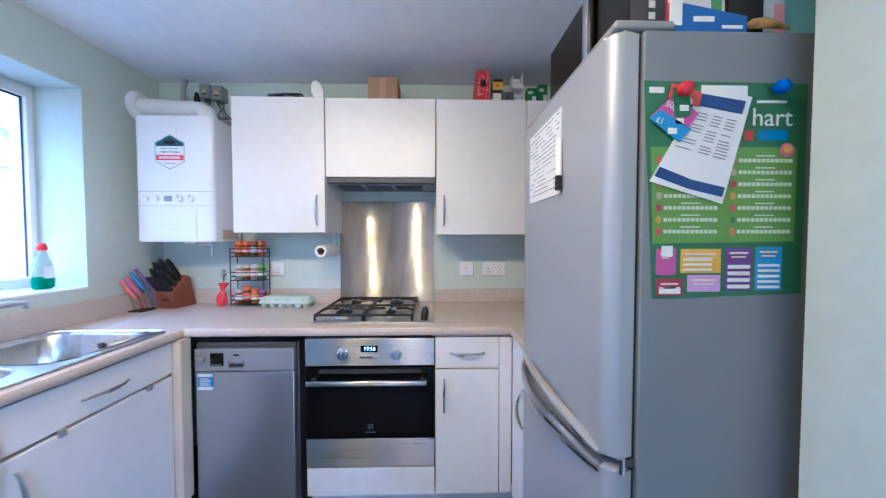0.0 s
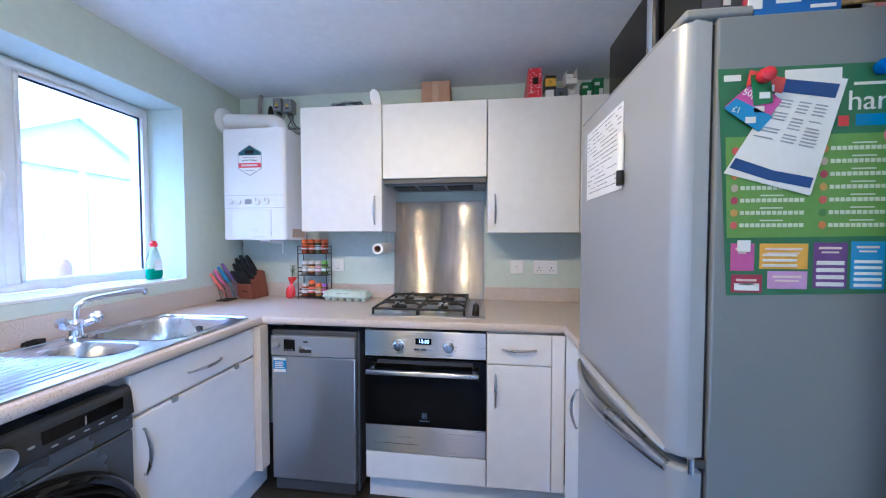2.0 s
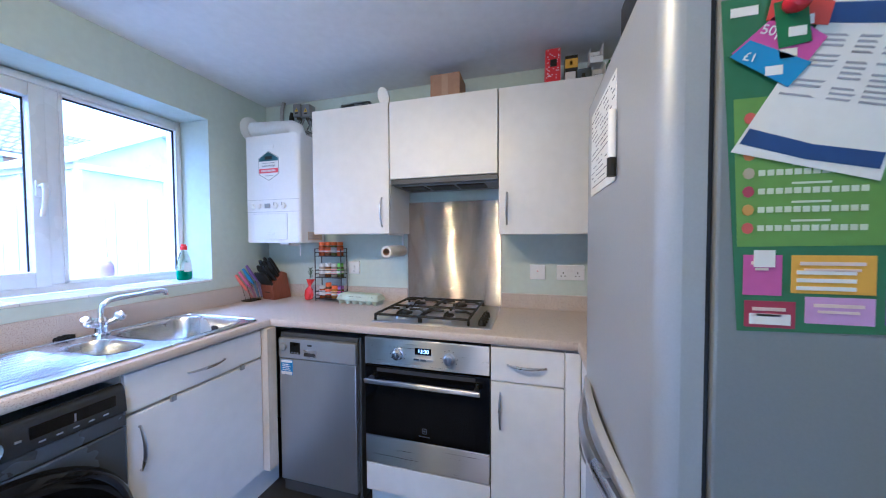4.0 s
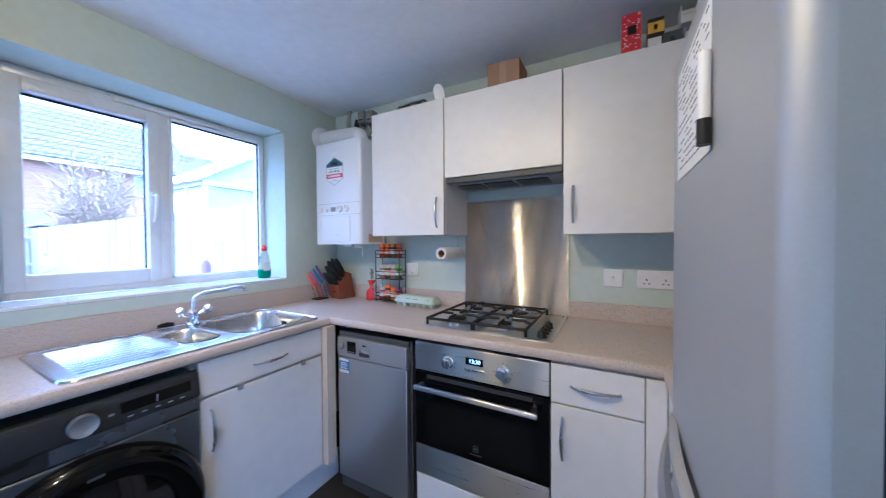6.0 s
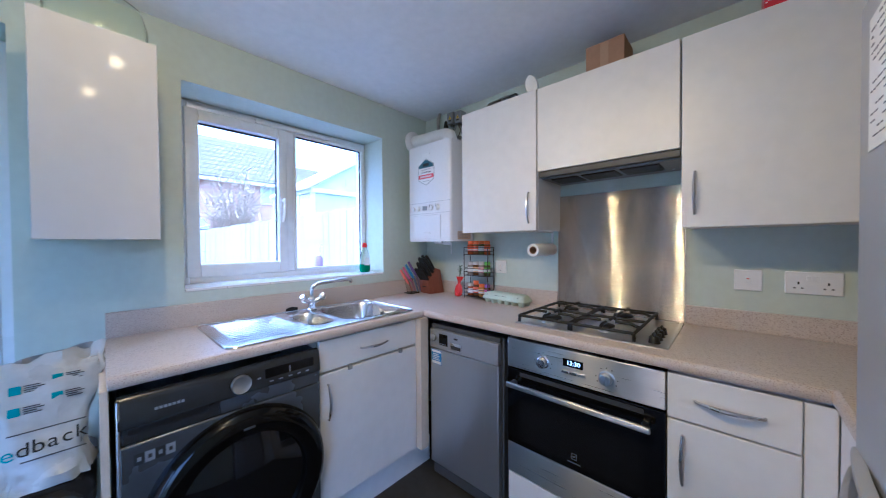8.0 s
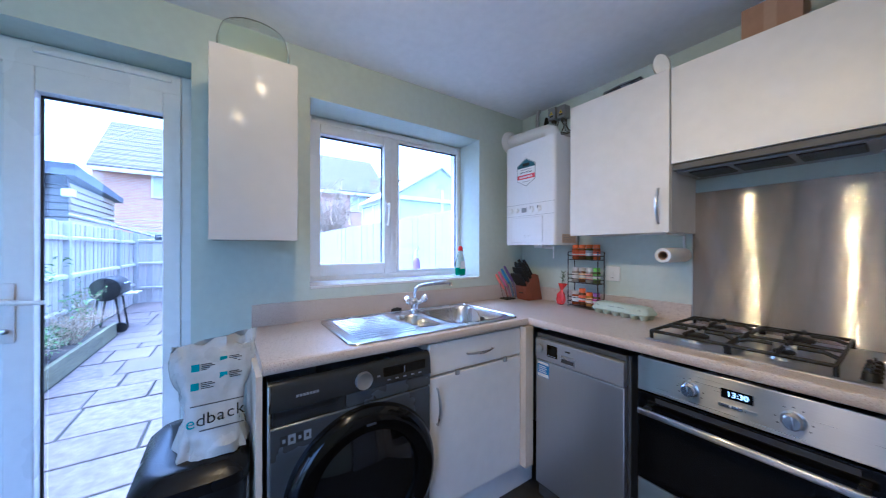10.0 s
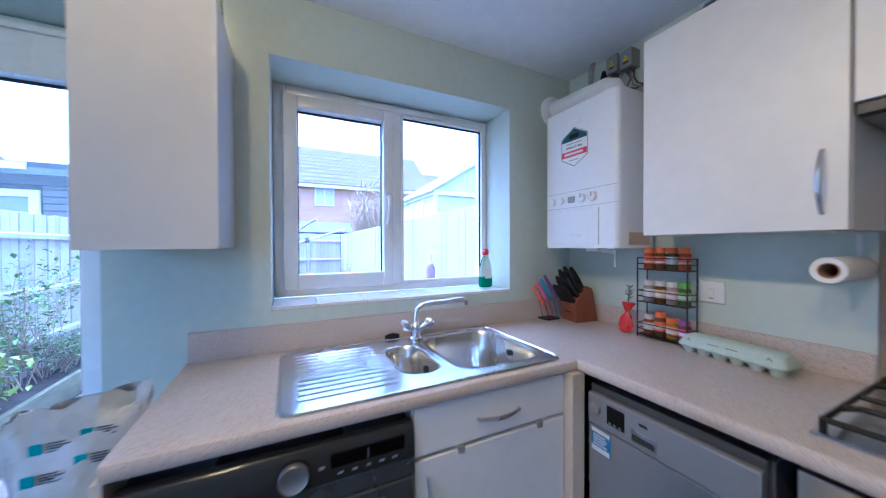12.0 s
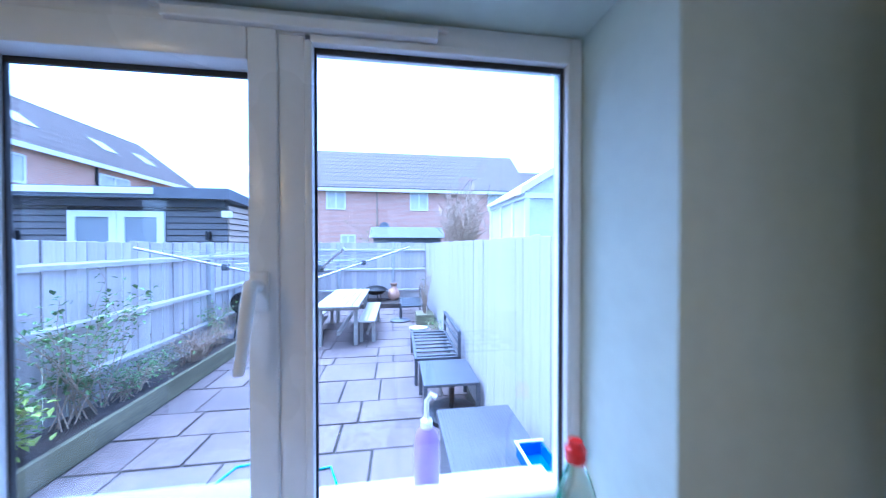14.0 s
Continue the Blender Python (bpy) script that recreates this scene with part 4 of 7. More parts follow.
# ---- fridge freezer ----
def fridge():
    f = thing("fridge_freezer", (0.9, 1.05, 0), "tall silver fridge freezer covered in magnets and papers", "fridge")
    y0, y1 = 0.752, 1.348
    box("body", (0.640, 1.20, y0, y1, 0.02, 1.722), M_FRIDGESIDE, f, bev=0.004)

    def door(nm, z0, z1):
        bm = bmn()
        n = 8
        prof = [(0.632, y0 + 0.004), (0.605, y0 + 0.002)]
        for k in range(n + 1):
            a = radians(90 * k / n)
            prof.append((0.605 - 0.027 * math.sin(a), y0 + 0.002 + 0.027 * (1 - math.cos(a))))
        back = [(x, y0 + y1 - y) for x, y in prof[::-1]]
        add_prism(bm, prof + back, "z", z0, z1)
        bmesh.ops.bevel(bm, geom=[e for e in bm.edges if abs(e.verts[0].co.z - e.verts[1].co.z) < 1e-5], offset=0.005, segments=2, affect="EDGES")
        return part(nm, bm, M_FRIDGE, f, "silver painted door")
    up = door("fridge_door", 0.900, 1.722)
    low = door("freezer_door", 0.060, 0.880)
    box("top_cap", (0.585, 0.70, y0 + 0.001, y1, 1.723, 1.742), M_GREY, f, bev=0.006, seg=3)
    box("door_seal", (0.6325, 0.6395, y0 + 0.01, y1 - 0.01, 0.06, 1.715), M_RUBBER, f, bev=0)
    box("hinge", (0.615, 0.640, y0 + 0.003, y0 + 0.03, 0.882, 0.898), M_DGREY, f, bev=0.002)
    lathe("hinge_pin", [(0.006, 0), (0.006, 0.03)], (0.610, y0 - 0.002, 0.875), M_CHROME, f, n=10)
    # the grips: a thin lip under the upper door and a sculpted bar along the top of the lower one
    for dd, z, bulge, h0, h1, rise in ((up, 0.903, 0.026, 0.006, 0.006, 0.004), (low, 0.868, 0.048, 0.012, 0.010, -0.012)):
        bm = bmn()
        rows = []
        for k in range(29):
            u = k / 28
            y = y0 + 0.022 + (y1 - y0 - 0.040) * u
            out = bulge * math.sin(math.pi * u) ** 0.8
            zz = z + rise * math.sin(math.pi * u) + (0.006 * math.sin(math.tau * u) if dd is low else 0)
            h = h0 + h1 * math.sin(math.pi * u)
            rows.append([(0.584 - out, y, zz - h), (0.576 - out, y, zz - h * 0.6), (0.574 - out, y, zz), (0.576 - out, y, zz + h * 0.6), (0.584 - out, y, zz + h), (0.590 - out * 0.9, y, zz + h), (0.590 - out * 0.9, y, zz - h)])
        add_loft(bm, rows)
        part("handle", bm, M_HANDLE if dd is low else M_FRIDGE, dd, "long curved grip")
    box("handle_recess", (0.5775, 0.586, y0 + 0.10, y1 - 0.08, 0.872, 0.906), M_DGREY, low, "dark finger recess behind the grip", bev=0.003)


fridge()
tagged(box("ceiling_lamp_bar", (-0.75, 0.15, 0.36, 0.42, 2.27, ZC), M_HANDLE, bev=0.004), "satin metal ceiling bar for spot lamps", "lamp bar")
for lx, ly, lz in LAMPS:
    sp = thing("spot_lamp", (lx, ly, lz), "small satin metal ceiling spot lamp, lit", "lamp", "ceiling spots")
    lathe("lamp_shade", [(0.018, 0.075), (0.034, 0.06), (0.038, 0.01), (0.036, 0.01), (0.030, 0.055), (0.012, 0.066)], (lx, ly, lz), M_HANDLE, sp, n=20)
    lathe("bulb", [(0.028, 0.03), (0.031, 0.02), (0.024, 0.006), (0.008, 0.0)], (lx, ly, lz), M_BULB, sp, n=16)


# ---- small things on the worktop and walls ----
def plain(name, col, rough=0.45, **k):
    return mat(name, col, rough, var=0.06, **k)


M_ORANGE = plain("orange_lid", (0.72, 0.15, 0.01), 0.35)
M_GREENLID = plain("green_lid", (0.20, 0.50, 0.04), 0.35)
M_PURPLELID = plain("purple_lid", (0.28, 0.10, 0.36), 0.35)
M_WHITELID = plain("pale_lid", (0.62, 0.60, 0.55), 0.35)
M_SPICE = [plain("paprika", (0.30, 0.07, 0.02), 0.12), plain("brown_spice", (0.13, 0.06, 0.025), 0.12), plain("herb", (0.09, 0.10, 0.035), 0.12), plain("yellow_spice", (0.42, 0.20, 0.03), 0.12), plain("pale_spice", (0.32, 0.28, 0.23), 0.12)]
M_LABEL = [plain("orange_label", (0.70, 0.13, 0.03)), plain("white_label", (0.72, 0.70, 0.66)), plain("pink_label", (0.60, 0.08, 0.30)), plain("tan_label", (0.70, 0.45, 0.20)), plain("green_label", (0.18, 0.42, 0.06)), plain("rose_label", (0.70, 0.40, 0.42))]
M_WIRE = plain("dark_bronze_wire", (0.035, 0.028, 0.024), 0.4, metal=0.6)
M_BLOCK = mat("cherry_wood", (0.20, 0.06, 0.03), 0.35, var=0.18, fine=20, big=3, stretch=(8, 8, 1))
M_ACRYL = clear_mat("clear_acrylic", (0.95, 0.97, 0.97), 0.05, 1.3)


def spice_rack():
    r = thing("spice_rack", (-0.885, 2.13, ZT), "three-tier dark wire spice rack on the worktop", "rack")
    x0, x1, y0, y1 = -0.985, -0.788, 2.085, 2.155
    zs = (0.942, 1.085, 1.228)
    for x in (x0, x1):
        for y in (y0, y1):
            tube("upright", [(x, y, ZT), (x, y, 1.275)], 0.003, M_WIRE, r, n=6)
    for z in zs:
        sh = boxes("shelf", [(x0, x1, y0, y1, z - 0.006, z - 0.002)], M_WIRE, r)
        for h in (0.020, 0.045):
            tube("guard_rail", [(x0, y1, z + h), (x0, y0, z + h), (x1, y0, z + h), (x1, y1, z + h)], 0.0022, M_WIRE, sh, n=5)
    rnd = random.Random(4)
    plan = [[(0, 1, M_WHITELID, 0.085, 1), (1, 0, M_ORANGE, 0.105, 2), (3, 3, M_ORANGE, 0.085, 0), (1, 2, M_PURPLELID, 0.085, 2)],
            [(4, 1, M_WHITELID, 0.092, 1), (1, 3, M_WHITELID, 0.094, 3), (4, 5, M_WHITELID, 0.094, 1), (2, 4, M_GREENLID, 0.094, 4)],
            [(0, 0, M_ORANGE, 0.092, 0), (1, 0, M_ORANGE, 0.092, 0), (2, 1, M_ORANGE, 0.092, 1), (0, 0, M_ORANGE, 0.092, 0)]]
    for z, row in zip(zs, plan):
        for k, (sp, lab, lid, h, lb) in enumerate(row):
            cx, cy, rr = x0 + 0.030 + 0.0465 * k, y0 + 0.036, 0.0215
            colour = {0: "orange", 1: "white", 2: "pink", 3: "tan", 4: "green", 5: "rose"}[lab]
            j = thing("spice_jar", (cx, cy, z), "small glass spice jar with %s label on the rack" % colour, "jar", "spice jars")
            zz = z - 0.002
            lathe("jar_body", [(rr - 0.003, 0), (rr, 0.004), (rr, h * 0.68), (rr * 0.84, h * 0.75)], (cx, cy, zz), M_SPICE[sp], j, n=16)
            lathe("jar_label", [(rr + 0.0006, h * 0.22), (rr + 0.0006, h * 0.60)], (cx, cy, zz), M_LABEL[lab], j, n=16)
            lathe("label_band", [(rr + 0.0010, h * 0.30), (rr + 0.0010, h * (0.38 + 0.03 * lb))], (cx, cy, zz), M_LABEL[1] if lab != 1 else M_LABEL[lb], j, n=16)
            lathe("lid", [(rr * 0.90, h * 0.76), (rr * 0.92, h * 0.97), (rr * 0.80, h)], (cx, cy, zz), lid, j, n=16)


spice_rack()


def knife_block():
    b = thing("knife_block", (-1.27, 2.08, ZT), "reddish wooden knife block full of black-handled knives", "knife block")
    m = pose(-1.318, 2.103, ZT, 0, 0, 82) @ Matrix.Scale(1.10, 4)
    bm = bmn()
    add_prism(bm, [(-0.058, 0), (0.066, 0), (0.034, 0.160), (0.004, 0.172), (-0.074, 0.086)], "y", -0.052, 0.052)
    bmesh.ops.transform(bm, matrix=m, verts=bm.verts)
    bmesh.ops.bevel(bm, geom=list(bm.edges), offset=0.002, segments=1, affect="EDGES")
    part("block", bm, M_BLOCK, b)
    bm = bmn()
    add_box(bm, -0.0690, -0.0655, -0.020, 0.018, 0.044, 0.051)
    bmesh.ops.transform(bm, matrix=m, verts=bm.verts)
    part("maker_mark", bm, M_BLACK, b)
    d = Vector((-0.46, 0.16, 0.86)).normalized()

    def knife(u, y, L, r):
        """u: along the slotted face, from its low edge to its top."""
        p = Vector((-0.070 + 0.070 * u, y, 0.088 + 0.080 * u))
        bm = bmn()
        add_tube(bm, [m @ p, m @ (p + d * L * 0.3), m @ (p + d * L * 0.75 + Vector((0, 0.003, 0))), m @ (p + d * L)], [r * 1.1, r * 1.4, r * 1.6, r * 0.9], 8)
        part("knife_handle", bm, M_BLACK, b)
    for k in range(6):
        knife(0.08, -0.042 + 0.0168 * k, 0.088, 0.0074)
    for k in range(4):
        knife(0.42, -0.040 + 0.026 * k, 0.104, 0.0090)
    for k in range(3):
        knife(0.70, -0.038 + 0.036 * k, 0.116, 0.0100)
    for k in range(2):
        knife(0.94, -0.024 + 0.046 * k, 0.112, 0.0105)
    bm = bmn()
    for s0 in (-0.016, 0.016):
        c = Vector((-0.06, -0.01 + s0, 0.185))
        add_tube(bm, [m @ (c + Vector((0.010 * math.sin(math.tau * k / 10), 0.015 * math.cos(math.tau * k / 10), 0.018 * math.sin(math.tau * k / 10)))) for k in range(11)], 0.004, 5)
    part("scissor_grip", bm, M_BLACK, b)


knife_block()


def knife_stand():
    s = thing("knife_stand", (-1.405, 1.99, ZT), "clear acrylic knife stand with coloured knives", "knife stand")
    box("base", (-1.452, -1.375, 1.935, 2.025, ZT, ZT + 0.008), M_BLACK, s)
    bm = bmn()
    for x in (-1.43, -1.385):
        add_prism(bm, [(1.95, ZT + 0.008), (2.02, ZT + 0.008), (1.99, ZT + 0.13), (1.92, ZT + 0.11)], "x", x, x + 0.004)
    p = part("acrylic_wall", bm, M_ACRYL, s)
    p.visible_shadow = False
    for k, (nm, c) in enumerate((("coral", (0.80, 0.20, 0.16)), ("pink", (0.62, 0.16, 0.35)), ("blue", (0.08, 0.28, 0.62)), ("purple", (0.17, 0.10, 0.32)))):
        x, y, z = -1.425 + 0.012 * k, 1.955 + 0.016 * k, ZT + 0.075 + 0.020 * k
        kn = tube("knife_handle", [(x, y, z), (x - 0.014, y - 0.024, z + 0.045), (x - 0.030, y - 0.052, z + 0.105)], [0.008, 0.011, 0.008], plain(nm + "_handle", c, 0.4), s, nm + " plastic handle", 8)
        bm = bmn()
        add_prism(bm, [(y - 0.006, z + 0.004), (y + 0.016, z - 0.002), (y + 0.050, ZT + 0.016), (y + 0.034, ZT + 0.012)], "x", x - 0.001, x + 0.001)
        part("blade", bm, plain(nm + "_blade", tuple(0.5 * v + 0.15 for v in c), 0.3), s)


knife_stand()


def red_bag():
    b = thing("red_bag", (-1.03, 2.11, ZT), "small tied red cellophane bag with rosemary sprig", "bag")
    bm = bmn()
    rnd = random.Random(2)
    rows = []
    for r, z in ((0.010, 0), (0.026, 0.008), (0.030, 0.035), (0.024, 0.07), (0.008, 0.095), (0.012, 0.105), (0.026, 0.135), (0.028, 0.14)):
        rows.append([(-1.050 + r * (1 + 0.25 * math.sin(5 * a + z * 40)) * math.cos(a) + 0.12 * z, 2.095 + 0.7 * r * math.sin(a), ZT + z) for a in [k * math.tau / 14 for k in range(14)]])
    add_loft(bm, rows, True, False)
    part("cellophane", bm, plain("red_cellophane", (0.60, 0.035, 0.03), 0.25), b)
    bm = bmn()
    pts = [(-1.037, 2.095, ZT + 0.10), (-1.033, 2.092, ZT + 0.16), (-1.022, 2.090, ZT + 0.215)]
    add_tube(bm, pts, 0.0018, 5)
    for k in range(44):
        u = rnd.random()
        p = Vector(pts[0]).lerp(Vector(pts[2]), 0.25 + 0.75 * u)
        a = rnd.uniform(0, math.tau)
        add_tube(bm, [p, p + Vector((0.020 * math.cos(a), 0.014 * math.sin(a), 0.014))], [0.0014, 0.0005], 4)
    part("rosemary", bm, plain("rosemary_green", (0.07, 0.11, 0.05), 0.6), b)


red_bag()


def egg_carton():
    e = thing("egg_carton", (-0.64, 2.07, ZT), "pale green pulp egg carton on the worktop", "egg carton")
    g = mat("pulp_green", (0.50, 0.58, 0.48), 0.85, var=0.08, fine=80, bump=0.3, bscale=200)
    m = pose(-0.640, 2.075, ZT, 0, 0, -5)
    bm = bmn()
    L, D = 0.152, 0.052
    for i in range(6):
        for j in range(2):
            cx, cy = -L + 0.026 + 0.0505 * i, -D + 0.027 + 0.05 * j
            add_lathe(bm, [(0.014, 0.0), (0.019, 0.006), (0.0245, 0.028)], (cx, cy, 0), 12)
    add_loft(bm, [rrect(-L, L, -D, D, 0.015, 0.024), rrect(-L - 0.002, L + 0.002, -D - 0.002, D + 0.002, 0.015, 0.030)])
    bmesh.ops.transform(bm, matrix=m, verts=bm.verts)
    part("tray", bm, g, e)
    bm = bmn()
    add_loft(bm, [rrect(-L - 0.004, L + 0.004, -D - 0.004, D + 0.004, 0.015, 0.031), rrect(-L - 0.002, L + 0.002, -D - 0.002, D + 0.002, 0.018, 0.036), rrect(-L + 0.012, L - 0.012, -D + 0.012, D - 0.012, 0.02, 0.062), rrect(-L + 0.022, L - 0.022, -D + 0.020, D - 0.020, 0.02, 0.066)])
    bmesh.ops.transform(bm, matrix=m, verts=bm.verts)
    lid = part("lid", bm, g, e)
    ink = plain("grey_green_print", (0.16, 0.20, 0.17), 0.8)
    for cx in (-0.115, 0.115):
        tube("recycling_mark", [m @ Vector((cx + 0.010 * math.cos(math.tau * k / 3 + 1.57), -D + 0.004, 0.046 + 0.010 * math.sin(math.tau * k / 3 + 1.57))) for k in range(4)], 0.0014, ink, lid, n=4)
    for k in range(4):
        p = m @ Vector((-0.055 + 0.055 * (k // 2), -D + 0.004, 0.050 - 0.007 * (k % 2)))
        box("printed_line", (p.x, p.x + 0.035 - 0.008 * (k % 2), p.y - 0.002, p.y, p.z - 0.0012, p.z + 0.0012), ink, lid, bev=0)


egg_carton()


def wall_plate(nm, label, x0, x1, z0, z1, kind):
    y = YB
    s = thing(nm, ((x0 + x1) / 2, y, z0), label, "switch" if kind != "socket" else "socket")
    p = box("plate", (x0, x1, y - 0.010, y, z0, z1), M_WHITE, s, bev=0.004, seg=3)
    cx, cz = (x0 + x1) / 2, (z0 + z1) / 2
    if kind == "socket":
        for sx in (-0.038, 0.038):
            boxes("socket_slot", [(cx + sx - 0.0025, cx + sx + 0.0025, y - 0.0106, y - 0.009, cz - 0.006, cz + 0.004), (cx + sx - 0.013, cx + sx - 0.007, y - 0.0106, y - 0.009, cz - 0.022, cz - 0.017), (cx + sx + 0.007, cx + sx + 0.013, y - 0.0106, y - 0.009, cz - 0.022, cz - 0.017)], M_BLACK, p)
            box("rocker", (cx + sx * 0.28 - 0.007, cx + sx * 0.28 + 0.007, y - 0.014, y - 0.009, cz + 0.006, cz + 0.028), M_WHITE, p, bev=0.002)
    else:
        box("rocker", (cx - 0.008, cx + 0.010, y - 0.015, y - 0.009, cz - 0.012, cz + 0.014), M_WHITE, p, bev=0.002)
        if kind == "neon":
            box("neon", (cx - 0.004, cx + 0.004, y - 0.0155, y - 0.010, cz + 0.005, cz + 0.009), plain("red_neon", (0.6, 0.05, 0.02), 0.3), p, bev=0)
        else:
            box("small_print", (cx - 0.008, cx + 0.008, y - 0.0106, y - 0.009, cz - 0.026, cz - 0.022), M_GREY, p, bev=0)


wall_plate("wall_switch", "white plastic fused switch plate on the wall", -0.800, -0.714, 1.100, 1.186, "switch")
wall_plate("wall_switch", "white plastic cooker switch plate on the wall", 0.402, 0.488, 1.096, 1.182, "neon")
wall_plate("wall_socket", "white plastic double socket on the wall", 0.550, 0.698, 1.096, 1.182, "socket")


def kitchen_roll():
    k = thing("kitchen_roll", (-0.393, 2.06, 1.22), "white kitchen roll on a holder under the wall unit", "kitchen roll")
    bm = bmn()
    add_lathe(bm, [(0.0205, -0.01), (0.0205, -0.115), (0.0325, -0.118), (0.035, -0.112), (0.035, 0.118), (0.032, 0.122), (0.0205, 0.122)], (-0.393, 2.055, 1.262), 28, "y", cap0=False, cap1=False)
    part("roll", bm, M_PAPER, k)
    bm = bmn()
    add_lathe(bm, [(0.0205, -0.1165), (0.0178, -0.1165), (0.0178, 0.10), (0.001, 0.10)], (-0.393, 2.055, 1.262), 24, "y", cap0=False)
    part("core", bm, M_CARD, k, "brown card core")
    boxes("bracket", [(-0.398, -0.388, 2.180, 2.190, 1.262, 1.366), (-0.398, -0.388, 1.97, 2.19, 1.358, 1.366)], M_WHITE, k, bev=0.001)


kitchen_roll()


def detergent():
    d = thing("washing_up_bottle", (-1.60, 1.687, WZ0), "clear bottle of green washing-up liquid with red cap", "bottle")
    c = (-1.60, 1.687, WZ0 + 0.003)
    g = plain("green_liquid", (0.012, 0.20, 0.10), 0.08)
    lathe("liquid", [(0.034, 0), (0.041, 0.006), (0.044, 0.025), (0.044, 0.050), (0.043, 0.058)], c, g, d, "green liquid", 24, sx=0.6)
    p = lathe("bottle_top", [(0.043, 0.0585), (0.042, 0.085), (0.038, 0.11), (0.026, 0.15), (0.015, 0.172), (0.015, 0.18)], c, clear_mat("pale_clear_plastic", (0.9, 0.97, 0.94), 0.12, 1.2), d, n=24, sx=0.6)
    p.visible_shadow = False
    bm = bmn()
    add_loft(bm, [[(c[0] + 0.0275 + 0.001, c[1] + dy, c[2] + z) for dy, z in pts] for pts in ([(-0.022, 0.05), (0.022, 0.05), (0.018, 0.105), (-0.018, 0.105)],)] + [[(c[0] + 0.0285 + 0.0005, c[1] + dy, c[2] + z) for dy, z in ((-0.022, 0.05), (0.022, 0.05), (0.018, 0.105), (-0.018, 0.105))]])
    part("bottle_label", bm, M_LABEL[1], d)
    lathe("cap", [(0.017, 0.180), (0.018, 0.200), (0.013, 0.205), (0.012, 0.214)], c, plain("red_cap", (0.62, 0.02, 0.015), 0.3), d, "red cap", 16)


detergent()


def pump_bottle():
    d = thing("purple_bottle", (-1.838, 1.452, 1.080), "lilac plastic bottle with pale pump on the outer sill", "bottle")
    c = (-1.838, 1.452, 1.080)
    lathe("bottle", [(0.026, 0), (0.030, 0.005), (0.030, 0.10), (0.026, 0.125), (0.014, 0.14)], c, plain("lilac_plastic", (0.30, 0.20, 0.56), 0.35), d, n=20)
    lathe("collar", [(0.014, 0.14), (0.014, 0.155), (0.006, 0.16), (0.006, 0.185)], c, M_WHITE, d, n=14)
    tube("pump_spout", [(c[0], c[1], 1.264), (c[0], c[1], 1.280), (c[0] + 0.004, c[1] + 0.010, 1.296), (c[0] + 0.006, c[1] + 0.022, 1.290)], 0.006, M_WHITE, d)


pump_bottle()
bm = bmn()
rnd = random.Random(3)
for k in range(40):
    a, b = rnd.uniform(0, math.tau), rnd.uniform(0, 1)
    p = Vector((-1.425, 1.09, ZT + 0.004)) + Vector((0.015 * math.cos(a), 0.032 * math.sin(a), 0.014 * b))
    q = Vector((-1.425, 1.09, ZT + 0.004)) + Vector((0.015 * math.cos(a + 2), 0.032 * math.sin(a + 2), 0.012 * rnd.random()))
    add_tube(bm, [p, (p + q) / 2 + Vector((0, 0, 0.008)), q], 0.0022, 4)
add_box(bm, -1.438, -1.416, 1.075, 1.110, ZT, ZT + 0.010, 0.003)
tagged(part("scouring_pad", bm, M_BLACK), "black wire scouring pad beside the tap", "scourer")
s = thing("sink_plug", (-1.17, 1.36, 0.768), "black rubber sink plug lying in the bowl", "plug")
lathe("plug", [(0.024, 0), (0.022, 0.012), (0.006, 0.016), (0.006, 0.035)], (-1.10, 1.37, 0.766), M_BLACK, s, n=18)


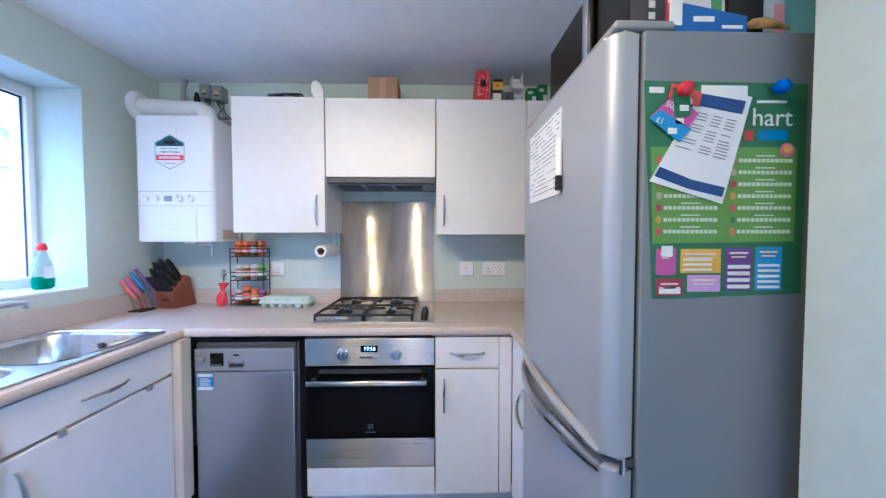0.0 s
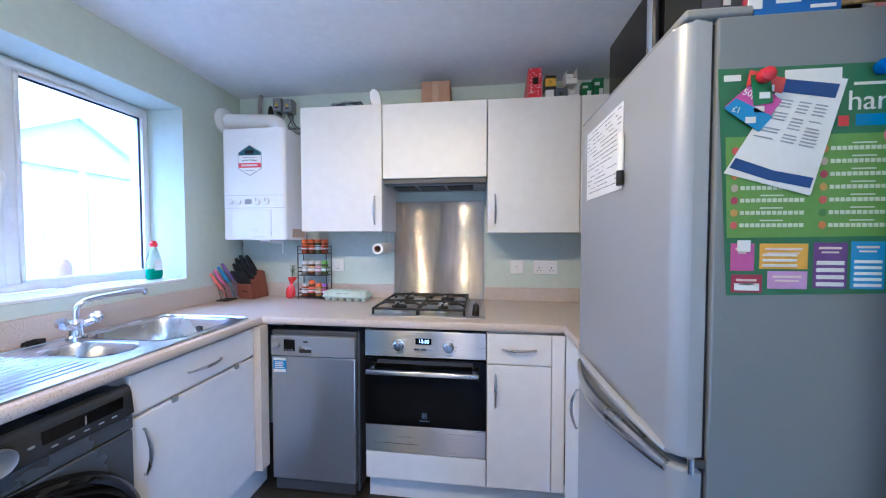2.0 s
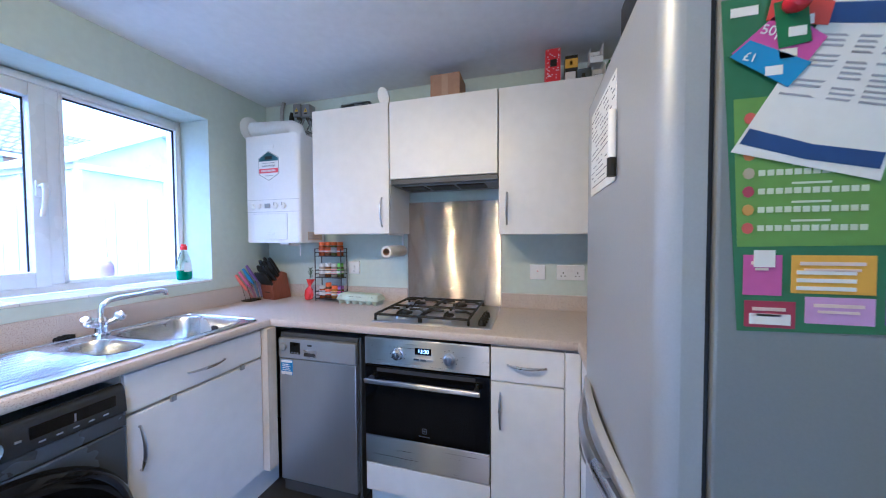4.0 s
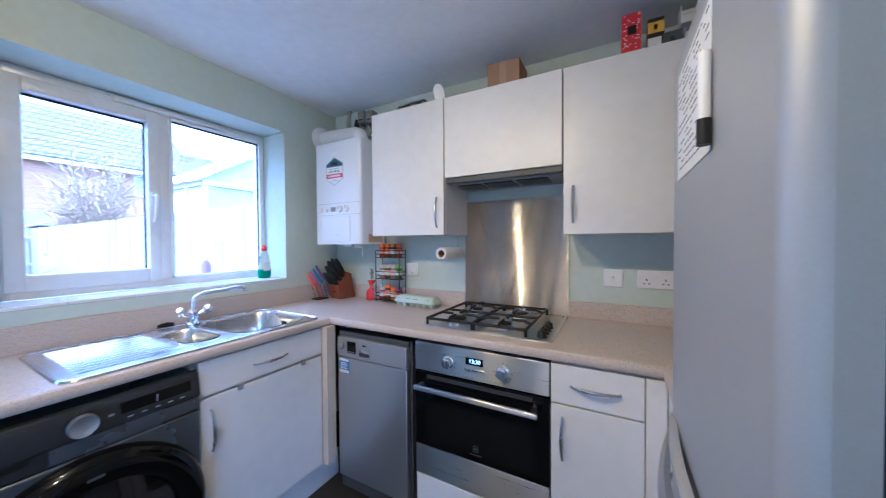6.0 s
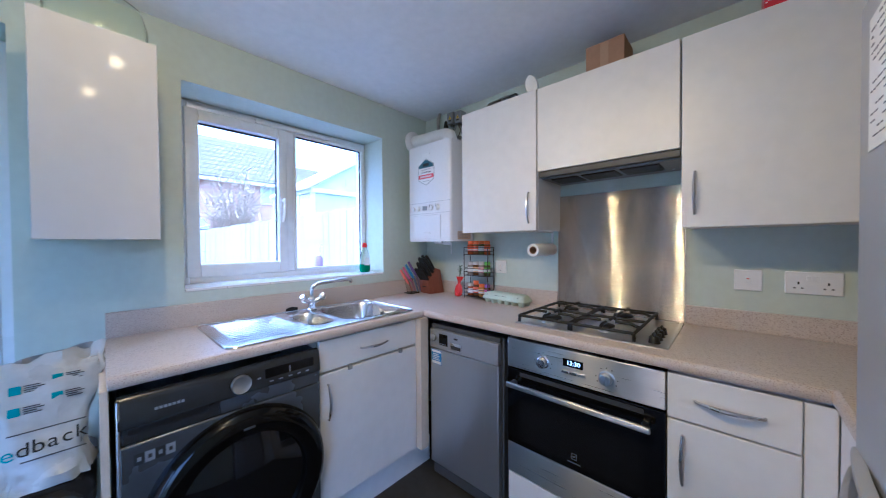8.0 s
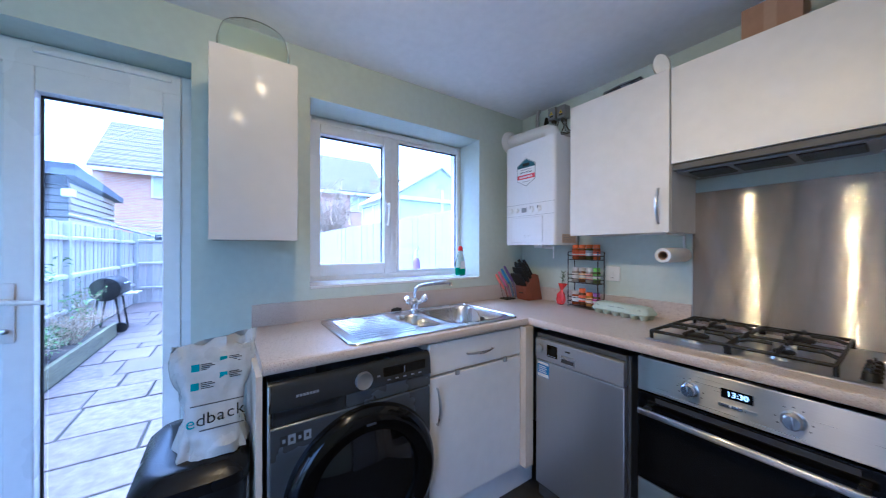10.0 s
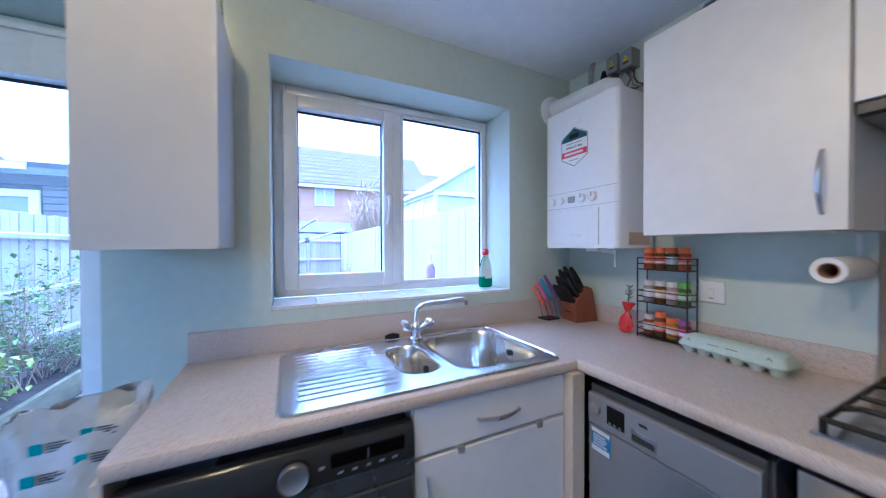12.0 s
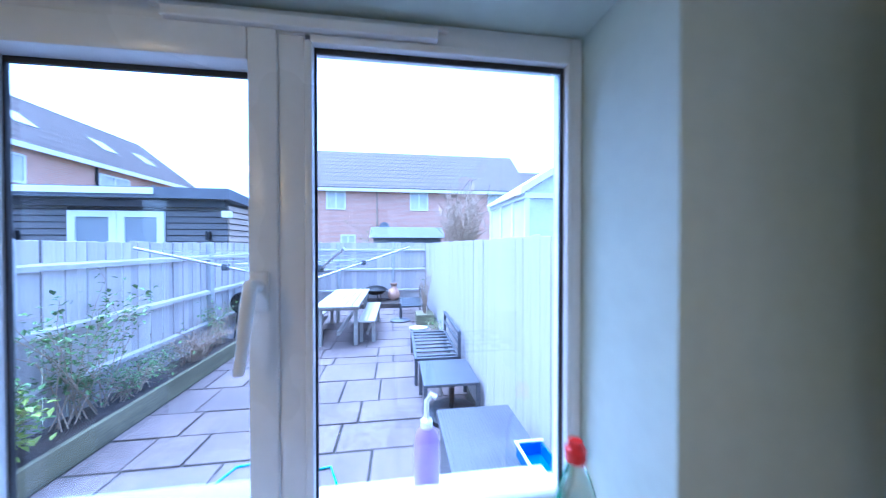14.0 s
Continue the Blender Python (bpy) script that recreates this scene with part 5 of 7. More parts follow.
# ---- meter boxes and pipes over the boiler ----
def meters():
    for k, x in enumerate((-1.152, -1.078)):
        m = thing("junction_box", (x, 2.17, 2.17), "small grey electrical junction box with yellow warning sign", "junction box", "junction boxes")
        z0 = 2.185 - 0.010 * k
        box("case", (x - 0.029, x + 0.029, 2.135, YB, z0, z0 + 0.085), M_GREY, m, bev=0.003)
        box("gland", (x - 0.012, x + 0.012, 2.15, 2.18, z0 - 0.018, z0), M_DGREY, m, bev=0.003)
        bm = bmn()
        add_prism(bm, [(x - 0.013, z0 + 0.032), (x + 0.013, z0 + 0.032), (x, z0 + 0.058)], "y", 2.1338, 2.1352)
        sg = part("warning_sign", bm, plain("warning_yellow", (0.75, 0.52, 0.02), 0.4), m)
        boxes("sign_text", [(x - 0.013, x + 0.013, 2.1338, 2.1352, z0 + 0.018, z0 + 0.026), (x - 0.0015, x + 0.0015, 2.1332, 2.134, z0 + 0.037, z0 + 0.048)], M_BLACK, sg)
    p = thing("pipework", (-1.2, 2.15, 1.99), "grey pipes and black valve above the boiler", "pipe")
    mt = mat("dull_pipe", (0.46, 0.45, 0.43), 0.42, 0.6, var=0.2)
    tube("upright_pipe", [(-1.205, 2.15, 1.99), (-1.205, 2.15, 2.16)], 0.012, mt, p, n=10)
    tube("elbow_pipe", [(-1.205, 2.15, 2.13), (-1.27, 2.15, 2.135), (-1.285, 2.15, 2.15), (-1.285, 2.15, 2.25), (-1.285, 2.17, ZC)], 0.013, mt, p, n=10)
    lathe("valve", [(0.016, 0), (0.018, 0.02), (0.012, 0.05), (0.009, 0.06)], (-1.205, 2.15, 2.16), M_BLACK, p, n=12)
    tube("back_pipe", [(-1.09, 2.17, 2.055), (-1.075, 2.17, 2.05), (-0.845, 2.17, 2.05)], 0.017, mt, p, n=10)
    tube("lower_pipe", [(-1.06, 2.175, 2.01), (-0.845, 2.175, 2.01)], 0.011, mt, p, n=10)
    c = thing("cable_bundle", (-1.08, 2.15, 2.06), "loose dark cables hanging from the junction boxes", "cable")
    rnd = random.Random(8)
    for k in range(6):
        x = -1.15 + 0.02 * k
        tube("cable", [(x, 2.16, 2.165), (x + rnd.uniform(-0.02, 0.03), 2.15, 2.12), (x + rnd.uniform(0.0, 0.05), 2.145, 2.08), (x + 0.06, 2.16, 2.06), (x + 0.09, 2.17, 2.075)], 0.004, M_DGREY if k % 2 else M_GREY, c, n=6)


meters()

# ---- things on top of the wall units ----
ZW = 2.090
b = thing("cardboard_box", (-0.05, 2.05, ZW), "plain brown cardboard box on the wall unit", "box")
boxes("carton", [(-0.135, 0.032, 1.985, 2.145, ZW - 0.003, 2.245)], M_CARD, b, bev=0.001)
boxes("tape", [(-0.07, -0.035, 1.9842, 1.9855, ZW - 0.002, 2.244)], plain("brown_tape", (0.42, 0.28, 0.17), 0.35), b)
m = thing("baby_monitor", (-0.44, 2.0, ZW), "white oval plastic device standing on the wall unit", "device")
bm = bmn()
add_lathe(bm, [(0.012, -0.014), (0.030, -0.012), (0.034, 0.0), (0.030, 0.012), (0.012, 0.014)], (0, 0, 0), 22, "y", sy=1.7)
bmesh.ops.transform(bm, matrix=pose(-0.405, 1.955, ZW + 0.056, 8, -14, 12), verts=bm.verts)
part("body", bm, M_WHITE, m)
bm = bmn()
add_tube(bm, [(-0.400, 1.955, ZW), (-0.400, 1.955, ZW + 0.012)], 0.025, 14)
part("foot", bm, M_WHITE, m)
d = thing("paper_stack", (-0.57, 1.97, ZW), "crumpled grey and white papers on the wall unit", "paper")
for k in range(4):
    bm = bmn()
    rows = [[bm.verts.new((-0.66 + 0.045 * i, 1.898 + 0.03 * j + 0.008 * k, ZW + 0.004 + 0.007 * k + 0.010 * math.sin(0.7 * i + k)**2 + 0.007 * abs(noise.noise((i * 0.7, j * 0.5, k * 3.1))))) for j in range(6)] for i in range(5)]
    for a, c in zip(rows, rows[1:]):
        for j in range(5):
            bm.faces.new((a[j], a[j + 1], c[j + 1], c[j]))
    bmesh.ops.solidify(bm, geom=list(bm.faces), thickness=0.0012)
    part("sheet", bm, M_PAPER if k % 2 else M_GREY, d)


def carton(nm, label, x0, x1, y0, y1, z0, z1, col, bands=(), cat="box"):
    c = thing(nm, ((x0 + x1) / 2, (y0 + y1) / 2, z0), label, cat)
    box("carton", (x0, x1, y0, y1, z0, z1), plain(nm + "_face", col, 0.4), c, bev=0.001, seg=1)
    for k, (u0, u1, v0, v1, bc) in enumerate(bands):
        boxes("print", [(x0 + (x1 - x0) * u0, x0 + (x1 - x0) * u1, y0 - 0.0008, y0 + 0.0004, z0 + (z1 - z0) * v0, z0 + (z1 - z0) * v1)], plain(nm + "_print", bc, 0.4), c)
    return c


ZW3 = 2.084
red = thing("red_box", (0.50, 2.0, ZW3), "red patterned cardboard magazine box on the wall unit", "box")
bm = bmn()
add_prism(bm, [(1.94, ZW3), (2.12, ZW3), (2.12, 2.20), (2.02, 2.262), (1.94, 2.262)], "x", 0.475, 0.545)
part("carton", bm, plain("red_card", (0.55, 0.02, 0.035), 0.4), red)
rnd = random.Random(11)
boxes("speckle", [(lambda x, z: (x, x + 0.006, 1.939, 1.9402, z, z + 0.003))(rnd.uniform(0.478, 0.535), rnd.uniform(ZW3 + 0.005, 2.255)) for _ in range(45)], M_PAPER, red)
boxes("panel", [(0.497, 0.528, 1.9386, 1.9396, 2.175, 2.21)], M_BLACK, red)
carton("white_box", "small white cardboard box on the wall unit", 0.568, 0.615, 1.95, 2.02, ZW3, 2.145, (0.72, 0.71, 0.69))
carton("black_yellow_box", "black and yellow box stacked on a white box", 0.568, 0.625, 1.955, 2.02, 2.145, 2.225, (0.02, 0.02, 0.02), [(0, 1, 0.25, 0.8, (0.70, 0.42, 0.01)), (0.35, 0.6, 0.42, 0.66, (0.02, 0.02, 0.02))])
carton("slate_box", "dark slate cardboard cube on the wall unit", 0.620, 0.682, 1.945, 2.02, ZW3, 2.150, (0.08, 0.095, 0.11), [(0.35, 0.6, 0.4, 0.65, (0.02, 0.02, 0.02))])
for k in range(2):
    o = thing("open_box", (0.71, 1.98, ZW3), "small open white cardboard box stacked on the wall unit", "box", "open boxes")
    z0, x0 = ZW3 + 0.088 * k, 0.690 - 0.012 * k
    boxes("carton", [(x0, x0 + 0.058, 1.95, 2.02, z0, z0 + 0.003), (x0, x0 + 0.002, 1.95, 2.02, z0 + 0.003, z0 + 0.07), (x0 + 0.056, x0 + 0.058, 1.95, 2.02, z0 + 0.003, z0 + 0.085), (x0 + 0.002, x0 + 0.056, 2.018, 2.02, z0 + 0.003, z0 + 0.085),
                    (x0 + 0.002, x0 + 0.056, 1.95, 1.952, z0 + 0.003, z0 + 0.03)], M_PAPER, o)
    box("content", (x0 + 0.006, x0 + 0.052, 1.955, 2.014, z0 + 0.004, z0 + 0.035), M_DGREY, o)
for k in range(2):
    carton("green_packet", "small dark green printed tea packet on the wall unit", 0.760 + 0.062 * k, 0.812 + 0.062 * k, 1.95, 2.02, ZW3 - 0.002, 2.175 + 0.02 * k, (0.02, 0.13, 0.045), [(0.1, 0.6, 0.65, 0.8, (0.6, 0.62, 0.5)), (0.55, 0.95, 0.08, 0.5, (0.65, 0.66, 0.6))])

dome = thing("cake_dome", (-1.31, 0.37, 2.03), "clear plastic cake dome on the narrow wall unit", "cake dome")
bm = bmn()
add_lathe(bm, [(0.135, 0.0), (0.136, 0.006), (0.133, 0.10), (0.12, 0.15), (0.08, 0.175), (0.02, 0.182), (0.02, 0.180), (0.08, 0.172), (0.118, 0.148), (0.130, 0.10), (0.132, 0.0)], (-1.31, 0.372, 2.032), 36, cap0=False, cap1=False)
p = part("dome", bm, clear_mat("cloudy_plastic", (0.93, 0.96, 0.94), 0.12, 1.12), dome)
p.visible_shadow = False
lathe("plate", [(0.10, 0), (0.125, 0.008), (0.12, 0.012), (0.02, 0.010)], (-1.31, 0.372, 2.030), M_BLOCK, dome, n=28)


# ---- papers and magnets on the fridge ----
def fridge_papers():
    y = 0.7515

    def flat(nm, pts, layer, material, parent, label=""):
        bm = bmn()
        add_prism(bm, pts, "y", y - 0.0006 * (layer + 1), y - 0.0006 * layer - 0.0001)
        return part(nm, bm, material, parent, label)

    def rect(x0, x1, z0, z1):
        return [(x0, z0), (x1, z0), (x1, z1), (x0, z1)]
    P = thing("poster", (0.79, y, 1.22), "green illustrated reward chart poster on the fridge side", "poster")
    dk, lt = plain("poster_dark_green", (0.055, 0.17, 0.075), 0.45), plain("poster_light_green", (0.17, 0.32, 0.05), 0.45)
    flat("sheet", [(0.664, 1.216), (0.955, 1.226), (0.955, 1.625), (0.640, 1.628)], 0, dk, P)
    flat("chart_panel", [(0.662, 1.322), (0.938, 1.326), (0.938, 1.505), (0.655, 1.505)], 1, lt, P)
    dots = bmn()
    for r in range(7):
        z = 1.480 - 0.0225 * r
        for side in (0, 1):
            for k in range(12):
                x = 0.682 + 0.143 * side + 0.0088 * k
                add_box(dots, x, x + 0.0066, y - 0.0018, y - 0.0008, z - 0.0035, z + 0.0035)
            add_box(dots, 0.715 + 0.143 * side, 0.752 + 0.143 * side, y - 0.0018, y - 0.0008, z + 0.0075, z + 0.0100)
    part("chart_dots", dots, plain("pale_dot", (0.62, 0.68, 0.52), 0.5), P)
    veg = [(0.50, 0.10, 0.08), (0.10, 0.22, 0.05), (0.55, 0.22, 0.05), (0.45, 0.38, 0.28), (0.35, 0.05, 0.10), (0.5, 0.3, 0.05)]
    for r in range(7):
        for side in (0, 1):
            bm = bmn()
            add_lathe(bm, [(0.006, -0.0021), (0.006, -0.0008)], (0.672 + 0.143 * side, y, 1.480 - 0.0225 * r), 8, "y", sy=1.2)
            part("vegetable_picture", bm, plain("vegetable", veg[(r + side * 2) % 6]), P)
    cards = [((0.669, 0.708, 1.262, 1.312), (0.48, 0.10, 0.34), 0), ((0.717, 0.795, 1.266, 1.312), (0.72, 0.42, 0.02), 3), ((0.804, 0.857, 1.232, 1.314), (0.14, 0.06, 0.26), 4), ((0.863, 0.915, 1.232, 1.316), (0.08, 0.30, 0.62), 5),
             ((0.671, 0.722, 1.222, 1.255), (0.30, 0.03, 0.07), 1), ((0.731, 0.795, 1.230, 1.262), (0.55, 0.33, 0.62), 0)]
    for (x0, x1, z0, z1), col, nrow in cards:
        c = flat("chart_card", rect(x0, x1, z0, z1), 1, plain("chart_card", col), P)
        lines = [(x0 + 0.005, x1 - (0.018 if nrow == 3 else 0.005), y - 0.0022, y - 0.0012, z0 + 0.004 + (z1 - z0) * 0.62 * k / max(nrow, 1), z0 + 0.001 + (z1 - z0) * 0.62 * (k + 0.8) / max(nrow, 1)) for k in range(nrow)]
        if nrow:
            boxes("blank_line", lines, M_PAPER, c)
        boxes("card_text", [(x0 + 0.008, x1 - 0.010, y - 0.0022, y - 0.0012, z1 - 0.012, z1 - 0.008), (x0 + 0.012, x1 - 0.014, y - 0.0022, y - 0.0012, z1 - 0.019, z1 - 0.016)], plain("card_text", (0.75, 0.62, 0.55)), c)
    boxes("note_block", [(0.679, 0.700, y - 0.003, y - 0.0018, 1.297, 1.318)], M_PAPER, P)
    lettering("hart", 0.048, pose(0.887, y - 0.0013, 1.560, 90, 0, 0), M_PAPER, P)
    boxes("heading_text", [(0.857, 0.915, y - 0.0012, y - 0.0004, 1.588, 1.593), (0.650, 0.678, y - 0.0012, y - 0.0004, 1.605, 1.616)], M_PAPER, P)
    flat("blue_banner", rect(0.862, 0.918, 1.518, 1.538), 1, plain("banner_blue", (0.04, 0.22, 0.52)), P)
    flat("red_tab", rect(0.835, 0.851, 1.518, 1.536), 1, plain("tab_red", (0.5, 0.04, 0.04)), P)
    lathe("rosette", [(0.013, -0.0026), (0.013, -0.0008)], (0.918, y, 1.500), plain("rosette_pink", (0.65, 0.15, 0.30)), P, n=14, axis="y")
    lathe("rosette_centre", [(0.008, -0.0034), (0.008, -0.0024)], (0.918, y, 1.501), plain("rosette_gold", (0.75, 0.5, 0.05)), P, n=14, axis="y")
    flat("egg_picture", rect(0.749, 0.838, 1.590, 1.620), 1, M_PAPER, P)

    L = thing("letter", (0.75, y, 1.40), "white printed letter held to the fridge side", "paper")
    a, b, c, d = Vector((0.752, 1.614)), Vector((0.845, 1.598)), Vector((0.793, 1.397)), Vector((0.652, 1.440))

    def q(u, v):
        return tuple(a.lerp(b, u).lerp(d.lerp(c, u), v))
    flat("sheet", [q(0, 0), q(1, 0), q(1, 1), q(0, 1)], 5, M_PAPER, L)
    navy = plain("navy_print", (0.03, 0.07, 0.25), 0.5)
    flat("header_band", [q(0.02, 0.06), q(0.90, 0.05), q(0.90, 0.17), q(0.02, 0.18)], 6, navy, L)
    flat("footer_band", [q(0.02, 0.84), q(0.5, 0.87), q(0.97, 0.85), q(0.97, 0.94), q(0.5, 0.96), q(0.02, 0.94)], 6, navy, L)
    rnd = random.Random(6)
    txt = plain("grey_print", (0.35, 0.36, 0.42), 0.6)
    for k in range(13):
        v = 0.24 + 0.03 * k
        for s0, s1 in ((0.06, 0.36), (0.42, 0.62), (0.66, 0.88)):
            if rnd.random() < 0.8:
                flat("print_line", [q(s0, v), q(s1 - rnd.uniform(0, 0.08), v), q(s1 - 0.03, v + 0.012), q(s0, v + 0.012)], 6, txt, L)

    for nm, pts, lay, col, lab in (
            ("coupon", [(0.650, 1.560), (0.700, 1.605), (0.742, 1.565), (0.712, 1.522)], 7, (0.50, 0.08, 0.35), "pink and blue money-off coupon under a magnet"),
            ("coupon", [(0.648, 1.556), (0.668, 1.573), (0.728, 1.538), (0.706, 1.512)], 8, (0.07, 0.28, 0.62), "blue money-off coupon under a magnet"),
            ("coupon", [(0.690, 1.622), (0.748, 1.604), (0.742, 1.578), (0.684, 1.594)], 7, (0.62, 0.07, 0.05), "red money-off coupon under a magnet"),
            ("coupon", [(0.690, 1.612), (0.722, 1.616), (0.727, 1.562), (0.696, 1.558)], 9, (0.04, 0.18, 0.06), "dark green coupon with barcode under a magnet")):
        t = thing(nm, (pts[0][0], y, pts[0][1]), lab, "paper", "coupons")
        flat("slip", pts, lay, plain("coupon_ink", col), t)
        cx, cz = sum(p[0] for p in pts) / 4, sum(p[1] for p in pts) / 4
        flat("barcode", rect(cx - 0.004, cx + 0.013, cz - 0.017, cz - 0.006), lay + 1, M_PAPER, t)
        if lay == 7 and col[2] > 0.3:
            lettering("50p", 0.016, pose(0.690, y - 0.0006 * 9, 1.580, 90, 0, 0) @ pose(0, 0, 0, 0, 0, -20), M_PAPER, t)
        if lay == 8:
            lettering("£1", 0.014, pose(0.668, y - 0.0006 * 10, 1.552, 90, 0, 0) @ pose(0, 0, 0, 0, 0, -20), M_PAPER, t)
    for nm, x, z, col in (("red", 0.708, 1.607, (0.55, 0.02, 0.03)), ("blue", 0.889, 1.612, (0.01, 0.10, 0.50))):
        tagged(lathe("magnet", [(0.008, 0), (0.0115, -0.003), (0.0135, -0.010), (0.0115, -0.018), (0.0055, -0.022)], (x, y - 0.004, z), plain(nm + "_magnet", col, 0.15), n=22, axis="y"), "round %s plastic fridge magnet" % nm, "magnet")
    # front of the door
    xf = 0.5775
    W = thing("note_sheet", (xf, 1.12, 1.45), "white sheet of handwritten notes on the fridge door", "paper")
    boxes("sheet", [(xf - 0.0012, xf, 0.988, 1.262, 1.452, 1.676)], M_PAPER, W)
    rnd = random.Random(9)
    ink = plain("black_ink", (0.12, 0.12, 0.16), 0.6)
    bm = bmn()
    for r in range(16):
        z = 1.665 - 0.0128 * r
        yy = 0.998
        while yy < 1.245:
            w = rnd.uniform(0.008, 0.03)
            if rnd.random() < 0.72:
                add_box(bm, xf - 0.0018, xf - 0.0011, yy, min(yy + w, 1.25), z - 0.0011, z + 0.0011)
            yy += w + 0.007
    part("handwriting", bm, ink, W)
    N = thing("marker_pen", (xf, 0.99, 1.46), "white marker pen with black cap on the fridge door", "pen")
    tube("barrel", [(xf - 0.010, 0.978, 1.495), (xf - 0.010, 0.978, 1.590)], 0.008, M_WHITE, N, n=12)
    tube("pen_cap", [(xf - 0.010, 0.978, 1.458), (xf - 0.010, 0.978, 1.495)], 0.009, M_BLACK, N, n=12)


fridge_papers()

# ---- on top of the fridge ----
ZF = 1.742
mw = thing("microwave", (0.83, 1.05, ZF), "black glass-fronted microwave oven on top of the fridge", "microwave")
box("case", (0.672, 1.02, 0.83, 1.292, ZF + 0.0, 1.985), M_DGREY, mw, bev=0.004)
box("door", (0.655, 0.671, 0.985, 1.292, ZF + 0.006, 1.983), M_BLACKG, mw, "black glass door", bev=0.003)
box("control_panel", (0.657, 0.671, 0.83, 0.960, ZF + 0.006, 1.983), M_BLACK, mw, bev=0.003)
bm = bmn()
add_box(bm, 0.625, 0.640, 0.962, 0.982, ZF + 0.012, 1.975, 0.004)
add_box(bm, 0.638, 0.658, 0.966, 0.978, ZF + 0.02, ZF + 0.035, 0.002)
add_box(bm, 0.638, 0.658, 0.966, 0.978, 1.94, 1.955, 0.002)
part("handle", bm, M_CHROME, mw, "chrome bar handle")
ZF = 1.7425
carton("book_box", "black and white patterned carton standing on the fridge", 0.655, 0.690, 0.77, 0.825, ZF, 1.96, (0.04, 0.04, 0.045), [(0.1, 0.45, 0.05 + 0.1 * k, 0.11 + 0.1 * k, (0.6, 0.58, 0.55)) for k in range(9)])
carton("red_carton", "red and white food carton standing on the fridge", 0.694, 0.722, 0.775, 0.825, ZF, 1.97, (0.62, 0.08, 0.10), [(0.2, 0.9, 0.2, 0.45, (0.75, 0.6, 0.55))])
ZF = 1.7225
carton("food_carton", "pale food carton with fruit picture on the fridge", 0.726, 0.822, 0.785, 0.825, ZF, 1.99, (0.68, 0.62, 0.55), [(0.1, 0.6, 0.35, 0.6, (0.62, 0.22, 0.06)), (0.3, 0.9, 0.65, 0.85, (0.60, 0.06, 0.16)), (0.7, 0.92, 0.2, 0.34, (0.10, 0.30, 0.08))])
carton("dark_tin", "tall black tin standing on the fridge", 0.826, 0.895, 0.780, 0.825, ZF, 1.95, (0.008, 0.008, 0.008))
bl = thing("snack_box", (0.77, 0.77, ZF), "opened blue snack box lying on the fridge", "box")
bm = bmn()
add_prism(bm, [(0.700, ZF), (0.838, ZF), (0.838, ZF + 0.030), (0.716, ZF + 0.052), (0.700, ZF + 0.03)], "y", 0.756, 0.783)
part("carton", bm, plain("snack_blue", (0.03, 0.12, 0.42), 0.35), bl)
boxes("flap", [(0.690, 0.712, 0.754, 0.757, ZF + 0.010, ZF + 0.058)], M_PAPER, bl)
boxes("print", [(0.735, 0.775, 0.7552, 0.7562, ZF + 0.018, ZF + 0.028), (0.79, 0.83, 0.7552, 0.7562, ZF + 0.006, ZF + 0.012)], M_PAPER, bl)
bg = thing("snack_bag", (0.89, 0.77, ZF), "patterned brown and yellow snack bag on the fridge", "bag")
bm = bmn()
add_loft(bm, [[(x, 0.768 + r * 0.4 * math.cos(a), ZF + 0.012 + r * 0.5 * (1 + math.sin(a)) + 0.004 * math.sin(30 * x)) for a in [k * math.tau / 10 for k in range(10)]] for x, r in ((0.842, 0.008), (0.860, 0.018), (0.885, 0.020), (0.910, 0.014), (0.935, 0.005))])
part("bag_body", bm, mat("snack_print", (0.42, 0.24, 0.06), 0.35, var=0.5, fine=60, big=25), bg)
carton("teal_box", "pale teal cardboard box on the fridge", 0.945, 1.02, 0.79, 0.825, ZF, 1.99, (0.25, 0.50, 0.52))
carton("pale_box", "pale grey and pink printed box on the fridge", 0.898, 0.942, 0.785, 0.825, ZF, 1.97, (0.55, 0.60, 0.58), [(0.5, 1, 0.05, 0.3, (0.65, 0.30, 0.32))])


# ---- bin and bag beside the door ----
def waste_bin():
    b = thing("pedal_bin", (-1.15, 0.22, 0), "black plastic pedal bin beside the washing machine", "bin")
    x0, x1, y0, y1 = -1.36, -0.93, 0.055, 0.335
    bm = bmn()
    add_loft(bm, [rrect(x0 + 0.03, x1 - 0.03, y0 + 0.02, y1 - 0.02, 0.05, 0.0), rrect(x0, x1, y0, y1, 0.06, 0.56)])
    part("body", bm, M_BLACK, b)
    bm = bmn()
    add_loft(bm, [rrect(x0 - 0.01, x1 + 0.012, y0 - 0.01, y1 + 0.008, 0.065, 0.562), rrect(x0 - 0.01, x1 + 0.012, y0 - 0.01, y1 + 0.008, 0.065, 0.595), rrect(x0 + 0.02, x1 - 0.02, y0 + 0.02, y1 - 0.02, 0.06, 0.628), rrect(x0 + 0.06, x1 - 0.06, y0 + 0.06, y1 - 0.06, 0.05, 0.634)])
    part("lid", bm, plain("black_gloss_plastic", (0.008, 0.008, 0.009), 0.26, spec=0.25), b)


waste_bin()


